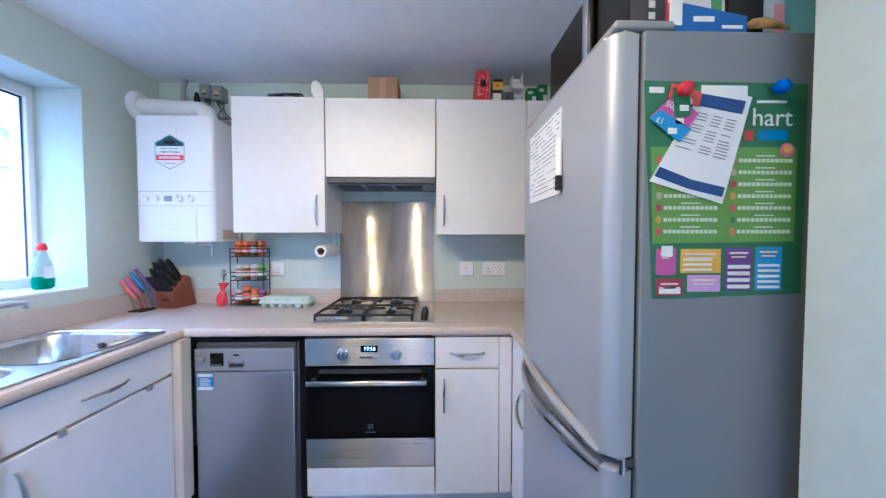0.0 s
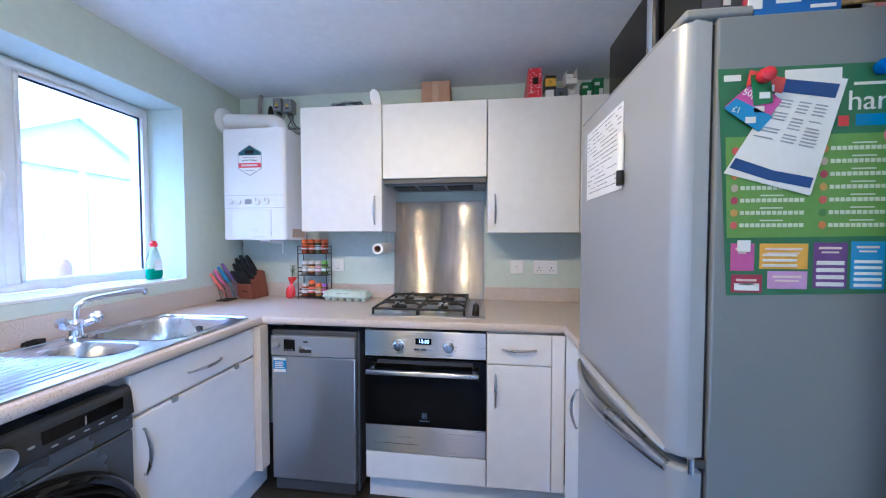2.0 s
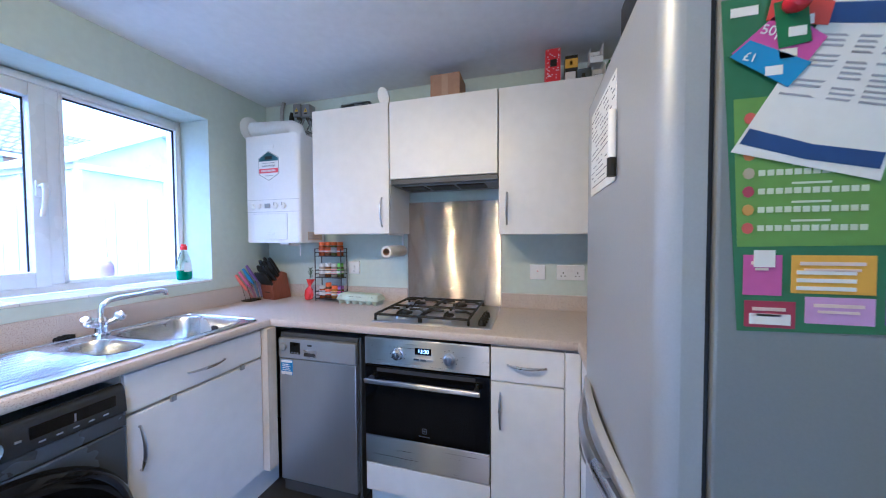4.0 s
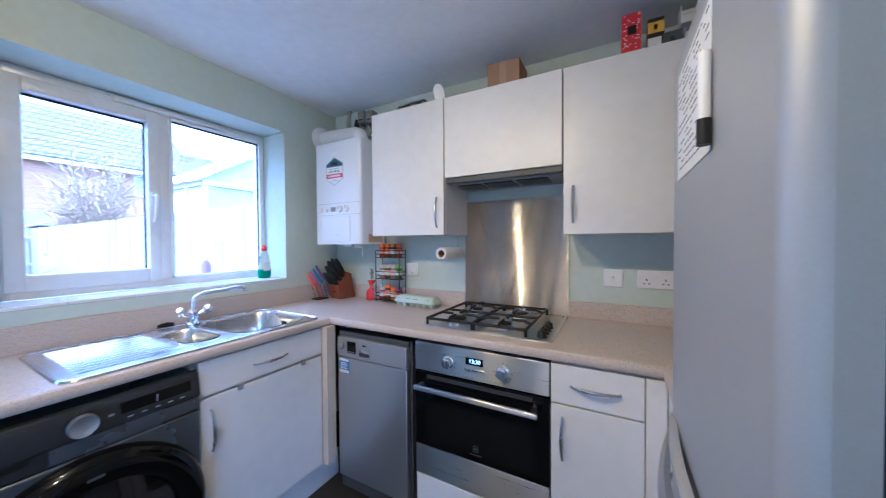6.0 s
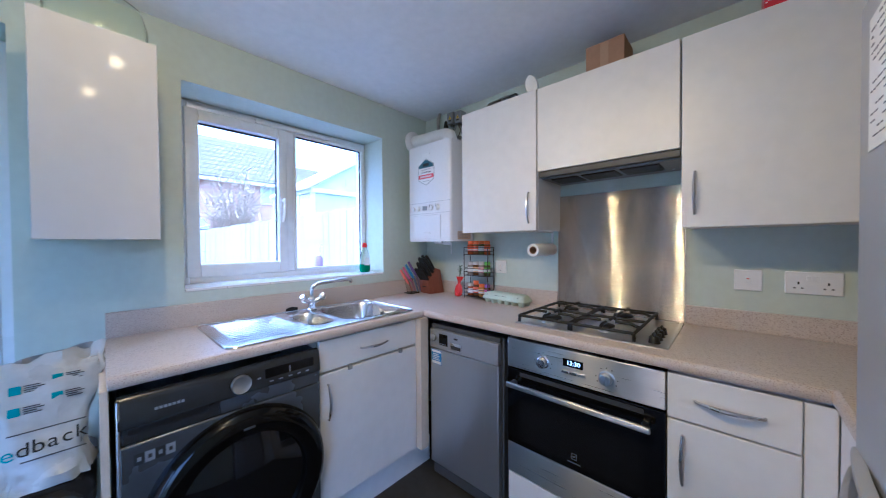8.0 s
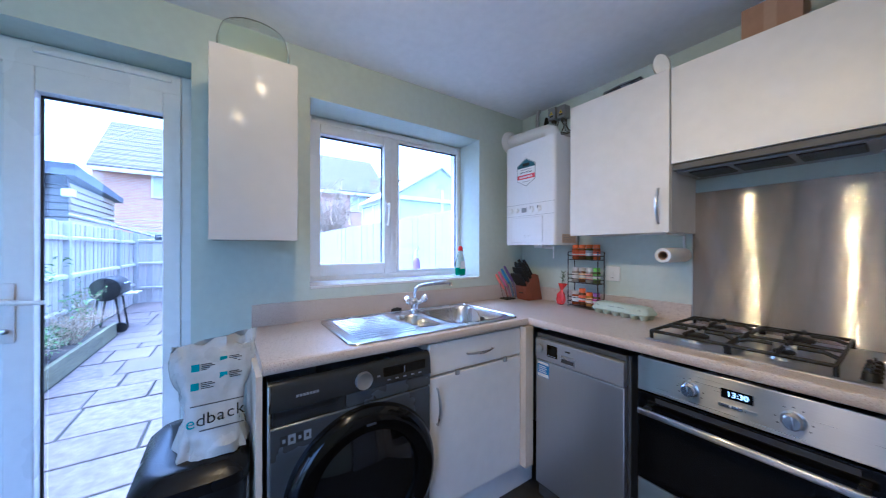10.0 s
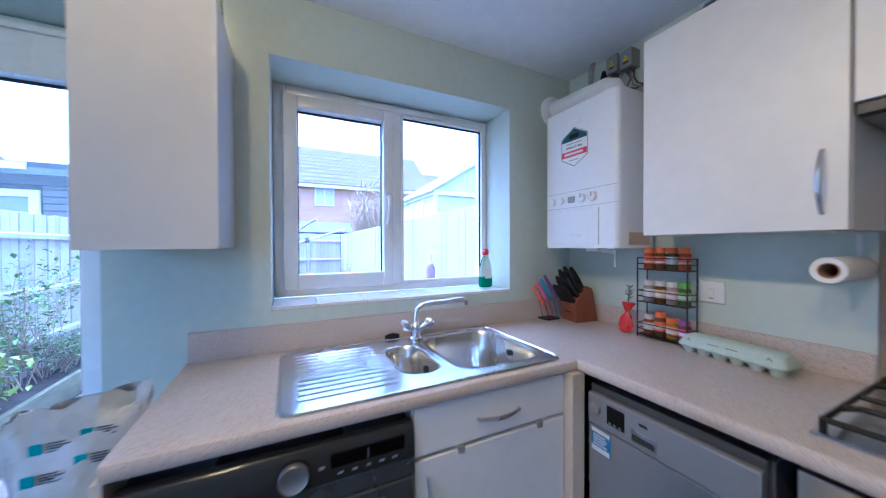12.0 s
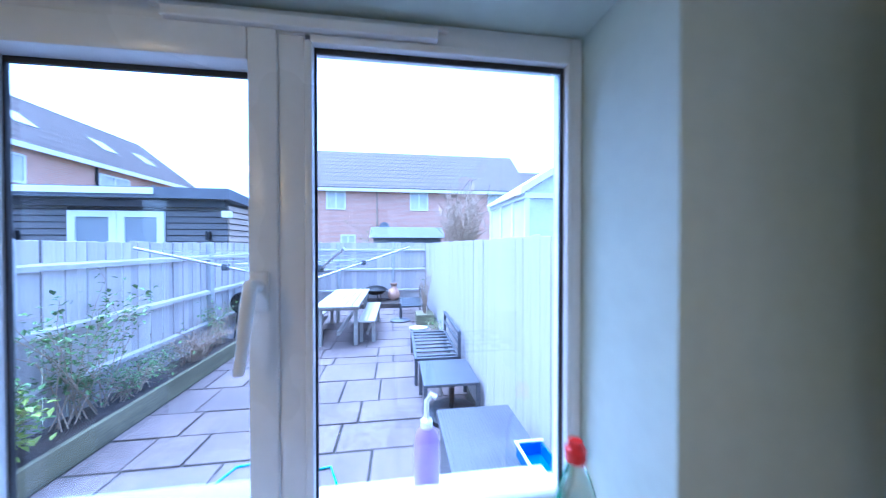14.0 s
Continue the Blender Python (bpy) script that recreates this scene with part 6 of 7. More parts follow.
def compost_sack():
    s = thing("plastic_sack", (-1.10, 0.24, 0.634), "crumpled white printed plastic sack standing on the bin", "bag")
    n, rows = 56, []

    def level(u):
        """half width, half depth and lean of the sack at the height share u"""
        return 0.100 - 0.026 * math.sin(math.pi * min(1, u * 1.5)) + 0.020 * u, 0.085 * (1 - u) ** 0.7 + 0.010, -0.085 * u

    def front(y, u):
        w, d, lean = level(u)
        t = min(0.95, abs(y - 0.242) / w)
        return -1.075 + lean + d * (1 - t ** 3.3) ** 0.3
    for j in range(23):
        u = j / 22
        w, d, lean = level(u)
        row = []
        for k in range(n):
            a = k * math.tau / n
            cx = math.copysign(abs(math.cos(a)) ** 0.6, math.cos(a))
            sy = math.copysign(abs(math.sin(a)) ** 0.6, math.sin(a))
            q = noise.noise((cx * 2.0, sy * 2.0, u * 3.2)) * 0.030 + noise.noise((cx * 5, sy * 5, u * 8)) * 0.016 + noise.noise((cx * 11, sy * 11, u * 19)) * 0.006
            q *= 0.35 if cx > 0.6 and 0.12 < u < 0.92 else 1.0
            flop = -0.045 * max(0, noise.noise((sy * 2.1, 4 + cx, 1))) if j > 20 else 0
            row.append((-1.075 + lean + (d + q) * cx, 0.242 + (w + q * 0.7) * sy, 0.634 + 0.335 * u + flop + (0.020 * sy if j == 22 else 0)))
        rows.append(row)
    bm = bmn()
    add_loft(bm, rows, True, False)
    part("sack", bm, mat("white_sack_plastic", (0.43, 0.44, 0.43), 0.30, var=0.10, fine=30, big=8, bump=0.7, bscale=26), s)
    teal = plain("teal_print", (0.03, 0.30, 0.34), 0.4)
    for y, u in ((0.190, 0.76), (0.190, 0.60), (0.268, 0.80), (0.268, 0.66)):
        x, z = front(y, u) + 0.007, 0.634 + 0.335 * u
        box("print_mark", (x - 0.002, x, y - 0.011, y + 0.011, z - 0.012, z + 0.012), teal, s, "teal printed square", bev=0.001)
        for k in range(4):
            box("print_text", (x - 0.002, x, y + 0.016, y + (0.046, 0.054, 0.040, 0.050)[k], z + 0.008 - 0.006 * k, z + 0.0105 - 0.006 * k), M_DGREY, s, bev=0)
    for u, y0, y1 in ((0.44, 0.180, 0.325), (0.235, 0.205, 0.325)):
        x, z = front(0.25, u) + 0.007, 0.634 + 0.335 * u
        box("print_line", (x - 0.002, x, y0, y1, z - 0.0015, z + 0.0015), M_DGREY, s, bev=0)
    for k, ch in enumerate("edback"):
        y = 0.182 + 0.0265 * k
        lettering(ch, 0.052, pose(front(0.25, 0.33) + 0.008, y, 0.737 + 0.003 * k, 84, 0, 90), teal if k == 0 else M_BLACK, s)


compost_sack()


# ---- garden: ground, beds, fences ----
GZ = -0.15
structure(box("ground", (-400, 400, -400, 400, GZ - 0.3, GZ - 0.06), M_GRASS, bev=0), "earth ground reaching to the horizon", "ground")
patio = structure(thing("patio", (-6, 0.4, GZ), "buff stone slab patio with mossy joints", "patio"), "buff stone slab patio with mossy joints", "patio")
box("joint_bed", (-11.3, XO, -1.9, 2.3, GZ - 0.06, GZ - 0.012), M_JOINT, patio, bev=0)
FY, FYR, FXB = -1.75, 2.27, -11.2
bed = thing("raised_bed", (-6.5, -1.5, GZ), "narrow raised planting bed edged with mossy timber", "garden bed")
box("front_sleeper", (-7.15, -3.52, -1.285, -1.235, GZ - 0.01, 0.06), M_SLEEPER, bed, bev=0.006)
box("end_sleeper", (-3.56, -3.51, -1.72, -1.29, GZ - 0.01, 0.06), M_SLEEPER, bed, bev=0.006)
bm = bmn()
rows = [[bm.verts.new((-3.56 - 3.55 * i / 60, -1.72 + 0.43 * j / 8, 0.015 + 0.035 * noise.noise((i * 0.5, j * 0.9, 3)))) for j in range(9)] for i in range(61)]
for a, b in zip(rows, rows[1:]):
    for j in range(8):
        bm.faces.new((a[j], a[j + 1], b[j + 1], b[j]))
part("soil", bm, M_SOIL, bed)


def board_mesh(w, h, t, seed):
    rnd = random.Random(seed)
    bm = bmn()
    add_box(bm, -w / 2, w / 2, -t / 2, t / 2, 0, h + rnd.uniform(-0.012, 0.012), 0.003, 1)
    bmesh.ops.recalc_face_normals(bm, faces=bm.faces)
    me = bpy.data.meshes.new("board")
    bm.to_mesh(me)
    bm.free()
    return me


def fence(name, label, p0, p1, top, board_w, rails, posts, timber, lap, rail_side=1):
    """Upright boards from p0 to p1, rails along them and posts at given distances."""
    p0, p1 = Vector(p0), Vector(p1)
    d = (p1 - p0).normalized()
    ang = math.degrees(math.atan2(d.y, d.x))
    f = thing(name, (p0.x, p0.y, GZ), label, "fence")
    n = int((p1 - p0).length / board_w)
    rnd = random.Random(len(name) + n)
    meshes = [[board_mesh(board_w * (0.97 if lap > 0.003 else 0.992), top - GZ, 0.016, k), board_mesh(board_w * 0.985, top - GZ, 0.014, k + 9)][k % 2] for k in range(4)]
    for m in meshes:
        m.materials.append(timber)
    for k in range(n):
        c = p0 + d * board_w * (k + 0.5)
        ob = new("board", meshes[rnd.randrange(4)])
        attach(ob, f)
        off = lap * (-1) ** k
        ob.matrix_basis = pose(c.x - d.y * off, c.y + d.x * off, GZ + rnd.uniform(-0.004, 0.006), rnd.uniform(-0.3, 0.3), 0, ang + rnd.uniform(-0.5, 0.5))
    L = (p1 - p0).length
    for z in rails:
        bm = bmn()
        add_prism(bm, [(0.012 * rail_side, z - 0.035), (0.055 * rail_side, z - 0.035), (0.055 * rail_side, z + 0.012), (0.012 * rail_side, z + 0.035)], "x", 0, L)
        ob = part("rail", bm, M_RAIL, f)
        ob.matrix_basis = pose(p0.x, p0.y, 0, 0, 0, ang)
    for s in posts:
        bm = bmn()
        add_box(bm, s - 0.05, s + 0.05, (-0.05 if rail_side > 0 else -0.07), 0.07 if rail_side > 0 else 0.05, GZ, top + 0.02, 0.008)
        ob = part("post", bm, M_CONC, f)
        ob.matrix_basis = pose(p0.x, p0.y, 0, 0, 0, ang)
    return f


fence("fence", "weathered grey featheredge fence beside the planting bed", (-2.4, FY), (FXB, FY), 1.68, 0.105, (0.35, 0.87, 1.45), (1.7, 4.52, 7.3), M_FENCE, 0.006, -1)
fence("fence", "weathered grey fence across the end of the garden", (FXB, FY), (FXB, FYR), 1.72, 0.125, (0.25, 0.9, 1.5), (0.05, 1.35, 3.0), M_FENCE, 0.006, -1)
fence("fence", "tall smooth grey board fence along the patio", (FXB, FYR), (-1.95, FYR), 1.70, 0.135, (), (), M_FENCEP, 0.001, -1)


# ---- garden furniture ----
def picnic_table():
    t = thing("garden_table", (-7.9, 0.36, GZ), "weathered pale wooden garden table", "table")
    x0, x1, y0, y1, z = -9.0, -6.75, -0.06, 0.72, 0.59
    n = 6
    for k in range(n):
        a = y0 + (y1 - y0) * k / n
        box("plank", (x0, x1, a + 0.004, a + (y1 - y0) / n - 0.004, z - 0.03, z), M_TIMBER, t, bev=0.004, seg=1)
    for x in (x0 + 0.25, x1 - 0.25):
        box("cross_rail", (x - 0.04, x + 0.04, y0 + 0.02, y1 - 0.02, z - 0.11, z - 0.031), M_TIMBER, t, bev=0.004)
        for y in (y0 + 0.08, y1 - 0.08):
            box("leg", (x - 0.045, x + 0.045, y - 0.035, y + 0.035, GZ, z - 0.11), M_TIMBER, t, bev=0.005)
    box("stretcher", (x0 + 0.25, x1 - 0.25, 0.30, 0.36, 0.02, 0.10), M_TIMBER, t, bev=0.004)


def garden_bench_wood(yc):
    t = thing("garden_bench", (-7.9, yc, GZ), "weathered pale wooden bench beside the garden table", "bench", "wooden garden benches")
    x0, x1, z = -8.9, -6.95, 0.28
    for k in range(2):
        box("plank", (x0, x1, yc - 0.15 + 0.153 * k, yc - 0.003 + 0.153 * k, z - 0.03, z), M_TIMBER, t, bev=0.004, seg=1)
    for x in (x0 + 0.2, x1 - 0.2):
        for y in (yc - 0.11, yc + 0.11):
            box("leg", (x - 0.035, x + 0.035, y - 0.03, y + 0.03, GZ, z - 0.03), M_TIMBER, t, bev=0.004)
    box("stretcher", (x0 + 0.2, x1 - 0.2, yc - 0.02, yc + 0.02, -0.02, 0.05), M_TIMBER, t, bev=0.003)


picnic_table()
garden_bench_wood(0.83)
garden_bench_wood(-0.22)


def metal_bench(x0, x1, y0, y1, label):
    """Seat frame with slats across and a ladder backrest along the fence side."""
    t = thing("metal_bench", ((x0 + x1) / 2, (y0 + y1) / 2, GZ), label, "bench", "grey metal garden seats")
    z = 0.20
    boxes("seat_frame", [(x0, x1, y0, y0 + 0.04, z - 0.04, z), (x0, x1, y1 - 0.04, y1, z - 0.04, z), (x0, x0 + 0.04, y0 + 0.04, y1 - 0.04, z - 0.04, z), (x1 - 0.04, x1, y0 + 0.04, y1 - 0.04, z - 0.04, z)], M_METAL, t, bev=0.004)
    n = max(4, int((x1 - x0) / 0.17))
    for k in range(n):
        x = x0 + 0.06 + (x1 - x0 - 0.12) * (k + 0.5) / n
        box("slat", (x - 0.035, x + 0.035, y0 + 0.04, y1 - 0.04, z - 0.025, z - 0.006), M_METAL, t, bev=0.003, seg=1)
    for x in (x0, x1 - 0.04):
        for y in (y0, y1 - 0.04):
            box("leg", (x, x + 0.04, y, y + 0.04, GZ, z - 0.04 if y == y0 else 0.53), M_METAL, t, bev=0.004)
    boxes("backrest", [(x0 + 0.04, x1 - 0.04, y1 - 0.04, y1, 0.49, 0.53), (x0 + 0.04, x1 - 0.04, y1 - 0.035, y1 - 0.01, 0.34, 0.38)], M_METAL, t, bev=0.004)


metal_bench(-6.45, -5.15, 1.60, 2.20, "grey metal slatted garden bench frame without cushions")
metal_bench(-9.95, -8.75, 1.45, 2.02, "grey metal slatted garden seat frame without cushions")


def low_table():
    t = thing("low_table", (-4.6, 1.94, GZ), "low grey metal garden table with smooth top", "table")
    x0, x1, y0, y1, z = -4.93, -4.24, 1.64, 2.22, 0.25
    box("tabletop", (x0, x1, y0, y1, z - 0.03, z), M_METAL, t, bev=0.006)
    for x in (x0, x1 - 0.04):
        for y in (y0, y1 - 0.04):
            box("leg", (x, x + 0.04, y, y + 0.04, GZ, z - 0.03), M_METAL, t, bev=0.003)


low_table()
b = thing("parasol_base", (-4.45, 1.95, GZ), "round black parasol base under the low table", "parasol base")
lathe("disc", [(0.28, 0), (0.28, 0.04), (0.25, 0.065), (0.06, 0.085)], (-4.40, 1.95, GZ), M_BLACK, b, n=28)
lathe("tube", [(0.03, 0.085), (0.03, 0.30)], (-4.40, 1.95, GZ), M_BLACK, b, n=14)
b = thing("storage_box", (-2.95, 1.9, GZ), "dark grey ribbed plastic garden storage box", "storage box")
box("body", (-3.16, -2.42, 1.66, 2.12, GZ, 0.50), M_RATTAN, b, bev=0.01)
box("lid", (-3.20, -2.39, 1.64, 2.14, 0.50, 0.55), M_RATTAN, b, bev=0.012)
for k in range(26):
    box("rib", (-3.18, -2.41, 1.660 + 0.018 * k, 1.668 + 0.018 * k, 0.55, 0.553), M_RATTAN, b, bev=0.002, seg=1)
M_BLUE = mat("blue_plastic", (0.03, 0.10, 0.42), 0.35, var=0.08)
b = thing("blue_tray", (-2.55, 2.06, 0.553), "blue and white plastic box on the storage box", "tray")
boxes("tray", [(-2.66, -2.44, 1.99, 2.13, 0.554, 0.562), (-2.66, -2.65, 1.99, 2.13, 0.562, 0.625), (-2.45, -2.44, 1.99, 2.13, 0.562, 0.625), (-2.65, -2.45, 1.99, 2.00, 0.562, 0.625), (-2.65, -2.45, 2.12, 2.13, 0.562, 0.625)], M_BLUE, b, bev=0.002)
boxes("rim", [(-2.668, -2.432, 1.982, 1.996, 0.623, 0.633), (-2.668, -2.654, 1.996, 2.138, 0.623, 0.633)], M_WHITE, b, bev=0.002)
b = thing("parasol_base", (-8.75, 1.52, GZ), "round grey parasol base with upright tube", "parasol base")
lathe("disc", [(0.24, 0), (0.24, 0.03), (0.20, 0.05), (0.04, 0.06)], (-8.72, 1.45, GZ), M_METAL, b, n=24)
lathe("tube", [(0.025, 0.06), (0.025, 0.42)], (-8.72, 1.45, GZ), M_METAL, b, n=12)
b = thing("end_border", (-10.75, 0.9, GZ), "low soil border along the end fence", "garden bed")
bm = bmn()
add_loft(bm, [rrect(-11.16, -10.30, -0.9, 1.75, 0.10, GZ - 0.02), rrect(-11.16, -10.32, -0.88, 1.73, 0.10, -0.03), rrect(-11.16, -10.40, -0.80, 1.65, 0.08, 0.0)])
part("soil", bm, M_SOIL, b)
ZB = 0.0
b = thing("fire_bowl", (-10.7, 0.74, ZB), "dark metal fire bowl on legs", "fire pit")
lathe("bowl", [(0.05, 0.18), (0.22, 0.22), (0.34, 0.32), (0.36, 0.33), (0.33, 0.335), (0.20, 0.25), (0.04, 0.21)], (-10.7, 0.74, ZB), M_IRON, b, n=24)
lathe("mesh_lid", [(0.34, 0.335), (0.26, 0.40), (0.14, 0.44), (0.02, 0.46)], (-10.7, 0.74, ZB), M_IRON, b, n=24)
for k in range(3):
    a = radians(120 * k + 20)
    tube("leg", [(-10.7 + 0.18 * math.cos(a), 0.74 + 0.18 * math.sin(a), ZB + 0.23), (-10.7 + 0.26 * math.cos(a), 0.74 + 0.26 * math.sin(a), ZB)], 0.012, M_IRON, b, n=6)
tagged(lathe("terracotta_pot", [(0.11, 0), (0.17, 0.08), (0.19, 0.18), (0.14, 0.30), (0.08, 0.36), (0.07, 0.42), (0.12, 0.50), (0.10, 0.50), (0.05, 0.43)], (-10.85, 1.27, ZB), M_TERRA, n=22), "tall terracotta garden urn", "pot")
b = thing("planter", (-8.45, 2.02, GZ), "low timber planter with bare shrub stems", "planter")
boxes("box", [(-8.70, -8.20, 1.80, 2.2, GZ, 0.08)], M_SLEEPER, b, bev=0.006)
b = thing("basket", (-7.65, 1.80, GZ), "small white woven garden basket", "basket")
lathe("wall", [(0.10, 0.0), (0.14, 0.10), (0.15, 0.105), (0.13, 0.10), (0.09, 0.01)], (-7.65, 1.80, GZ), M_UPVC, b, n=14, sy=1.3)


def dryer():
    d = thing("rotary_dryer", (-5.05, 0.28, GZ), "grey metal rotary washing line with open arms", "clothes dryer")
    c = Vector((-5.05, 0.28, 0))
    tube("pole", [c + Vector((0, 0, GZ)), c + Vector((0, 0, 1.52))], 0.022, M_HANDLE, d, n=10)
    ends = []
    for k in range(4):
        a = radians(28 + 90 * k)
        e = c + Vector((1.45 * math.cos(a), 1.45 * math.sin(a), 1.62))
        ends.append(e)
        tube("arm", [c + Vector((0, 0, 1.20)), e], 0.013, M_HANDLE, d, n=8)
        tube("strut", [c + Vector((0, 0, 1.45)), c.lerp(e, 0.45) + Vector((0, 0, 0.72))], 0.008, M_HANDLE, d, n=6)
    lathe("hub", [(0.045, 0), (0.05, 0.02), (0.05, 0.07), (0.03, 0.09)], c + Vector((0, 0, 1.17)), M_DGREY, d, "dark plastic hub", 14)
    lathe("top_hub", [(0.045, 0), (0.05, 0.015), (0.05, 0.045), (0.03, 0.055)], c + Vector((0, 0, 1.46)), M_DGREY, d, "dark plastic hub", 14)
    for e in ends:
        q = (c + Vector((0, 0, 1.20))).lerp(e, 0.52)
        box("arm_clip", (q.x - 0.03, q.x + 0.03, q.y - 0.03, q.y + 0.03, q.z - 0.035, q.z + 0.035), M_DGREY, d, "dark plastic clip", bev=0.008)
    for j in range(6):
        u = 0.45 + 0.1 * j
        pts = [c + Vector((0, 0, 1.20)) + (e - c - Vector((0, 0, 1.20))) * u for e in ends]
        bm = bmn()
        for k in range(4):
            add_tube(bm, arc(pts[k], pts[(k + 1) % 4], (0, 0, -0.02), 4), 0.0024, 4)
        part("line", bm, M_GREY, d)


dryer()


def barbecue():
    b = thing("barbecue", (-7.65, -1.42, GZ), "black drum barbecue on two legs with wheels", "barbecue")
    c = Vector((-7.6, -1.40, 0.60))
    lathe("drum", [(0.05, -0.33), (0.19, -0.32), (0.20, -0.30), (0.20, 0.30), (0.19, 0.32), (0.05, 0.33)], c, M_BLACK, b, n=24, axis="x")
    for x in (-7.82, -7.38):
        tube("leg", [(x, -1.50, 0.48), (x, -1.58, GZ)], 0.016, M_BLACK, b, n=6)
        tube("leg", [(x, -1.30, 0.48), (x, -1.22, GZ)], 0.016, M_BLACK, b, n=6)
    lathe("wheel", [(0.08, -0.02), (0.09, 0), (0.08, 0.02)], (-7.35, -1.22, GZ + 0.09), M_BLACK, b, n=16, axis="x")
    box("shelf", (-7.82, -7.38, -1.21, -1.03, 0.48, 0.51), M_TIMBER, b)
    tube("lid_handle", arc((-7.75, -1.205, 0.68), (-7.45, -1.205, 0.68), (0, 0.05, 0.02)), 0.01, M_HANDLE, b)


barbecue()
M_HOSE = mat("teal_hose", (0.05, 0.30, 0.33), 0.4, var=0.1)
tagged(tube("garden_hose", [(-3.3, -0.05, GZ + 0.008), (-3.6, 0.0, GZ + 0.008), (-3.85, 0.10, GZ + 0.008), (-3.9, 0.35, GZ + 0.008), (-3.7, 0.6, GZ + 0.008), (-3.75, 0.85, GZ + 0.008), (-3.5, 0.95, GZ + 0.008), (-3.2, 0.92, GZ + 0.008)], 0.010, M_HOSE), "loose teal garden hose on the patio", "hose")


# ---- plants ----
def leaf_cloud(bm, pts, rnd, n, spread, size):
    for _ in range(n):
        c = Vector(rnd.choice(pts)) + Vector([rnd.gauss(0, spread) for _ in range(3)])
        a, b = rnd.uniform(0, math.tau), rnd.uniform(-0.6, 0.9)
        d = Vector((math.cos(a) * math.cos(b), math.sin(a) * math.cos(b), math.sin(b)))
        s = d.cross(Vector((rnd.uniform(-0.4, 0.4), rnd.uniform(-0.4, 0.4), 1))).normalized()
        L = size * rnd.uniform(0.6, 1.3)
        up = s.cross(d) * L * 0.15
        v = [bm.verts.new(p) for p in (c, c + d * L * 0.45 + s * L * 0.3 + up, c + d * L, c + d * L * 0.45 - s * L * 0.3 + up, c + d * L * 0.5)]
        bm.faces.new((v[0], v[1], v[4]))
        bm.faces.new((v[1], v[2], v[4]))
        bm.faces.new((v[2], v[3], v[4]))
        bm.faces.new((v[3], v[0], v[4]))


def shrub(name, label, base, height, spread, stems, leaves, seed, leafmat, lean=(0, 0), size=0.05, twigs=3, thick=0.006, droop=0.1):
    rnd = random.Random(seed)
    p = thing(name, base, label, "shrub")
    bm, tips = bmn(), []
    base = Vector(base)
    for _ in range(stems):
        a = rnd.uniform(0, math.tau)
        top = base + Vector((spread * math.cos(a) * rnd.uniform(0.3, 1) + lean[0], spread * 0.6 * math.sin(a) * rnd.uniform(0.2, 1) + lean[1], height * rnd.uniform(0.55, 1.05)))
        b0 = base + Vector((rnd.uniform(-0.3, 0.3) * spread, rnd.uniform(-0.1, 0.1) * spread, 0))
        pts = [b0.lerp(top, u) + Vector((0, 0, droop * math.sin(math.pi * u))) + Vector([rnd.uniform(-0.02, 0.02) for _ in range(3)]) for u in (0, 0.25, 0.5, 0.75, 1)]
        add_tube(bm, pts, [thick * (1 - 0.75 * k / 4) for k in range(5)], 5)
        tips += pts[1:]
        for _ in range(twigs):
            q = pts[rnd.randrange(1, 5)]
            e = q + Vector((rnd.uniform(-0.22, 0.22), rnd.uniform(-0.15, 0.15), rnd.uniform(-0.02, 0.2))) * max(0.6, height)
            add_tube(bm, [q, q.lerp(e, 0.5) + Vector((0, 0, 0.015)), e], [thick * 0.5, thick * 0.4, thick * 0.2], 4)
            tips += [q.lerp(e, 0.5), e]
    part("stems", bm, M_TWIG, p)
    if leaves:
        bm = bmn()
        leaf_cloud(bm, tips, rnd, leaves, 0.045, size)
        part("foliage", bm, leafmat, p, smooth=False)
    return p


shrub("shrub", "leafy green climbing shrub against the fence", (-4.5, -1.55, 0.03), 1.25, 0.85, 22, 700, 1, M_LEAF, size=0.062)
shrub("shrub", "leafy green shrub at the near end of the bed", (-3.75, -1.5, 0.03), 0.55, 0.40, 16, 500, 2, M_LEAF, size=0.062)
shrub("shrub", "yellow-green low plant in the bed", (-3.78, -1.42, 0.03), 0.38, 0.30, 14, 340, 3, M_LEAFY, size=0.07)
shrub("shrub", "low green plants along the bed", (-5.0, -1.5, 0.03), 0.25, 0.7, 34, 900, 4, M_LEAF, size=0.04)
shrub("shrub", "dry brown dead stems over the bed edge", (-6.0, -1.45, 0.03), 0.4, 0.75, 60, 40, 5, M_LEAF, lean=(0, 0.1), twigs=5, thick=0.005)
shrub("shrub", "green shrub beside the barbecue", (-6.75, -1.5, 0.03), 0.7, 0.3, 12, 220, 6, M_LEAF)
shrub("shrub", "bare twiggy shrub in a planter by the fence", (-8.45, 2.00, 0.08), 0.95, 0.35, 26, 30, 7, M_LEAF, twigs=5)
shrub("shrub", "small green weeds growing along the fence foot", (-7.4, 2.1, GZ), 0.25, 0.4, 12, 160, 8, M_LEAF, size=0.04)
shrub("tree", "bare bushy tree behind the garden fence", (-15.5, 4.3, 0.0), 3.8, 1.9, 90, 900, 9, M_TWIG, size=0.10, twigs=10, thick=0.03)
shrub("shrub", "pale shrub behind the end fence", (-12.3, 0.3, GZ - 0.06), 2.25, 0.7, 24, 260, 10, M_LEAF, size=0.06, twigs=6, thick=0.01)


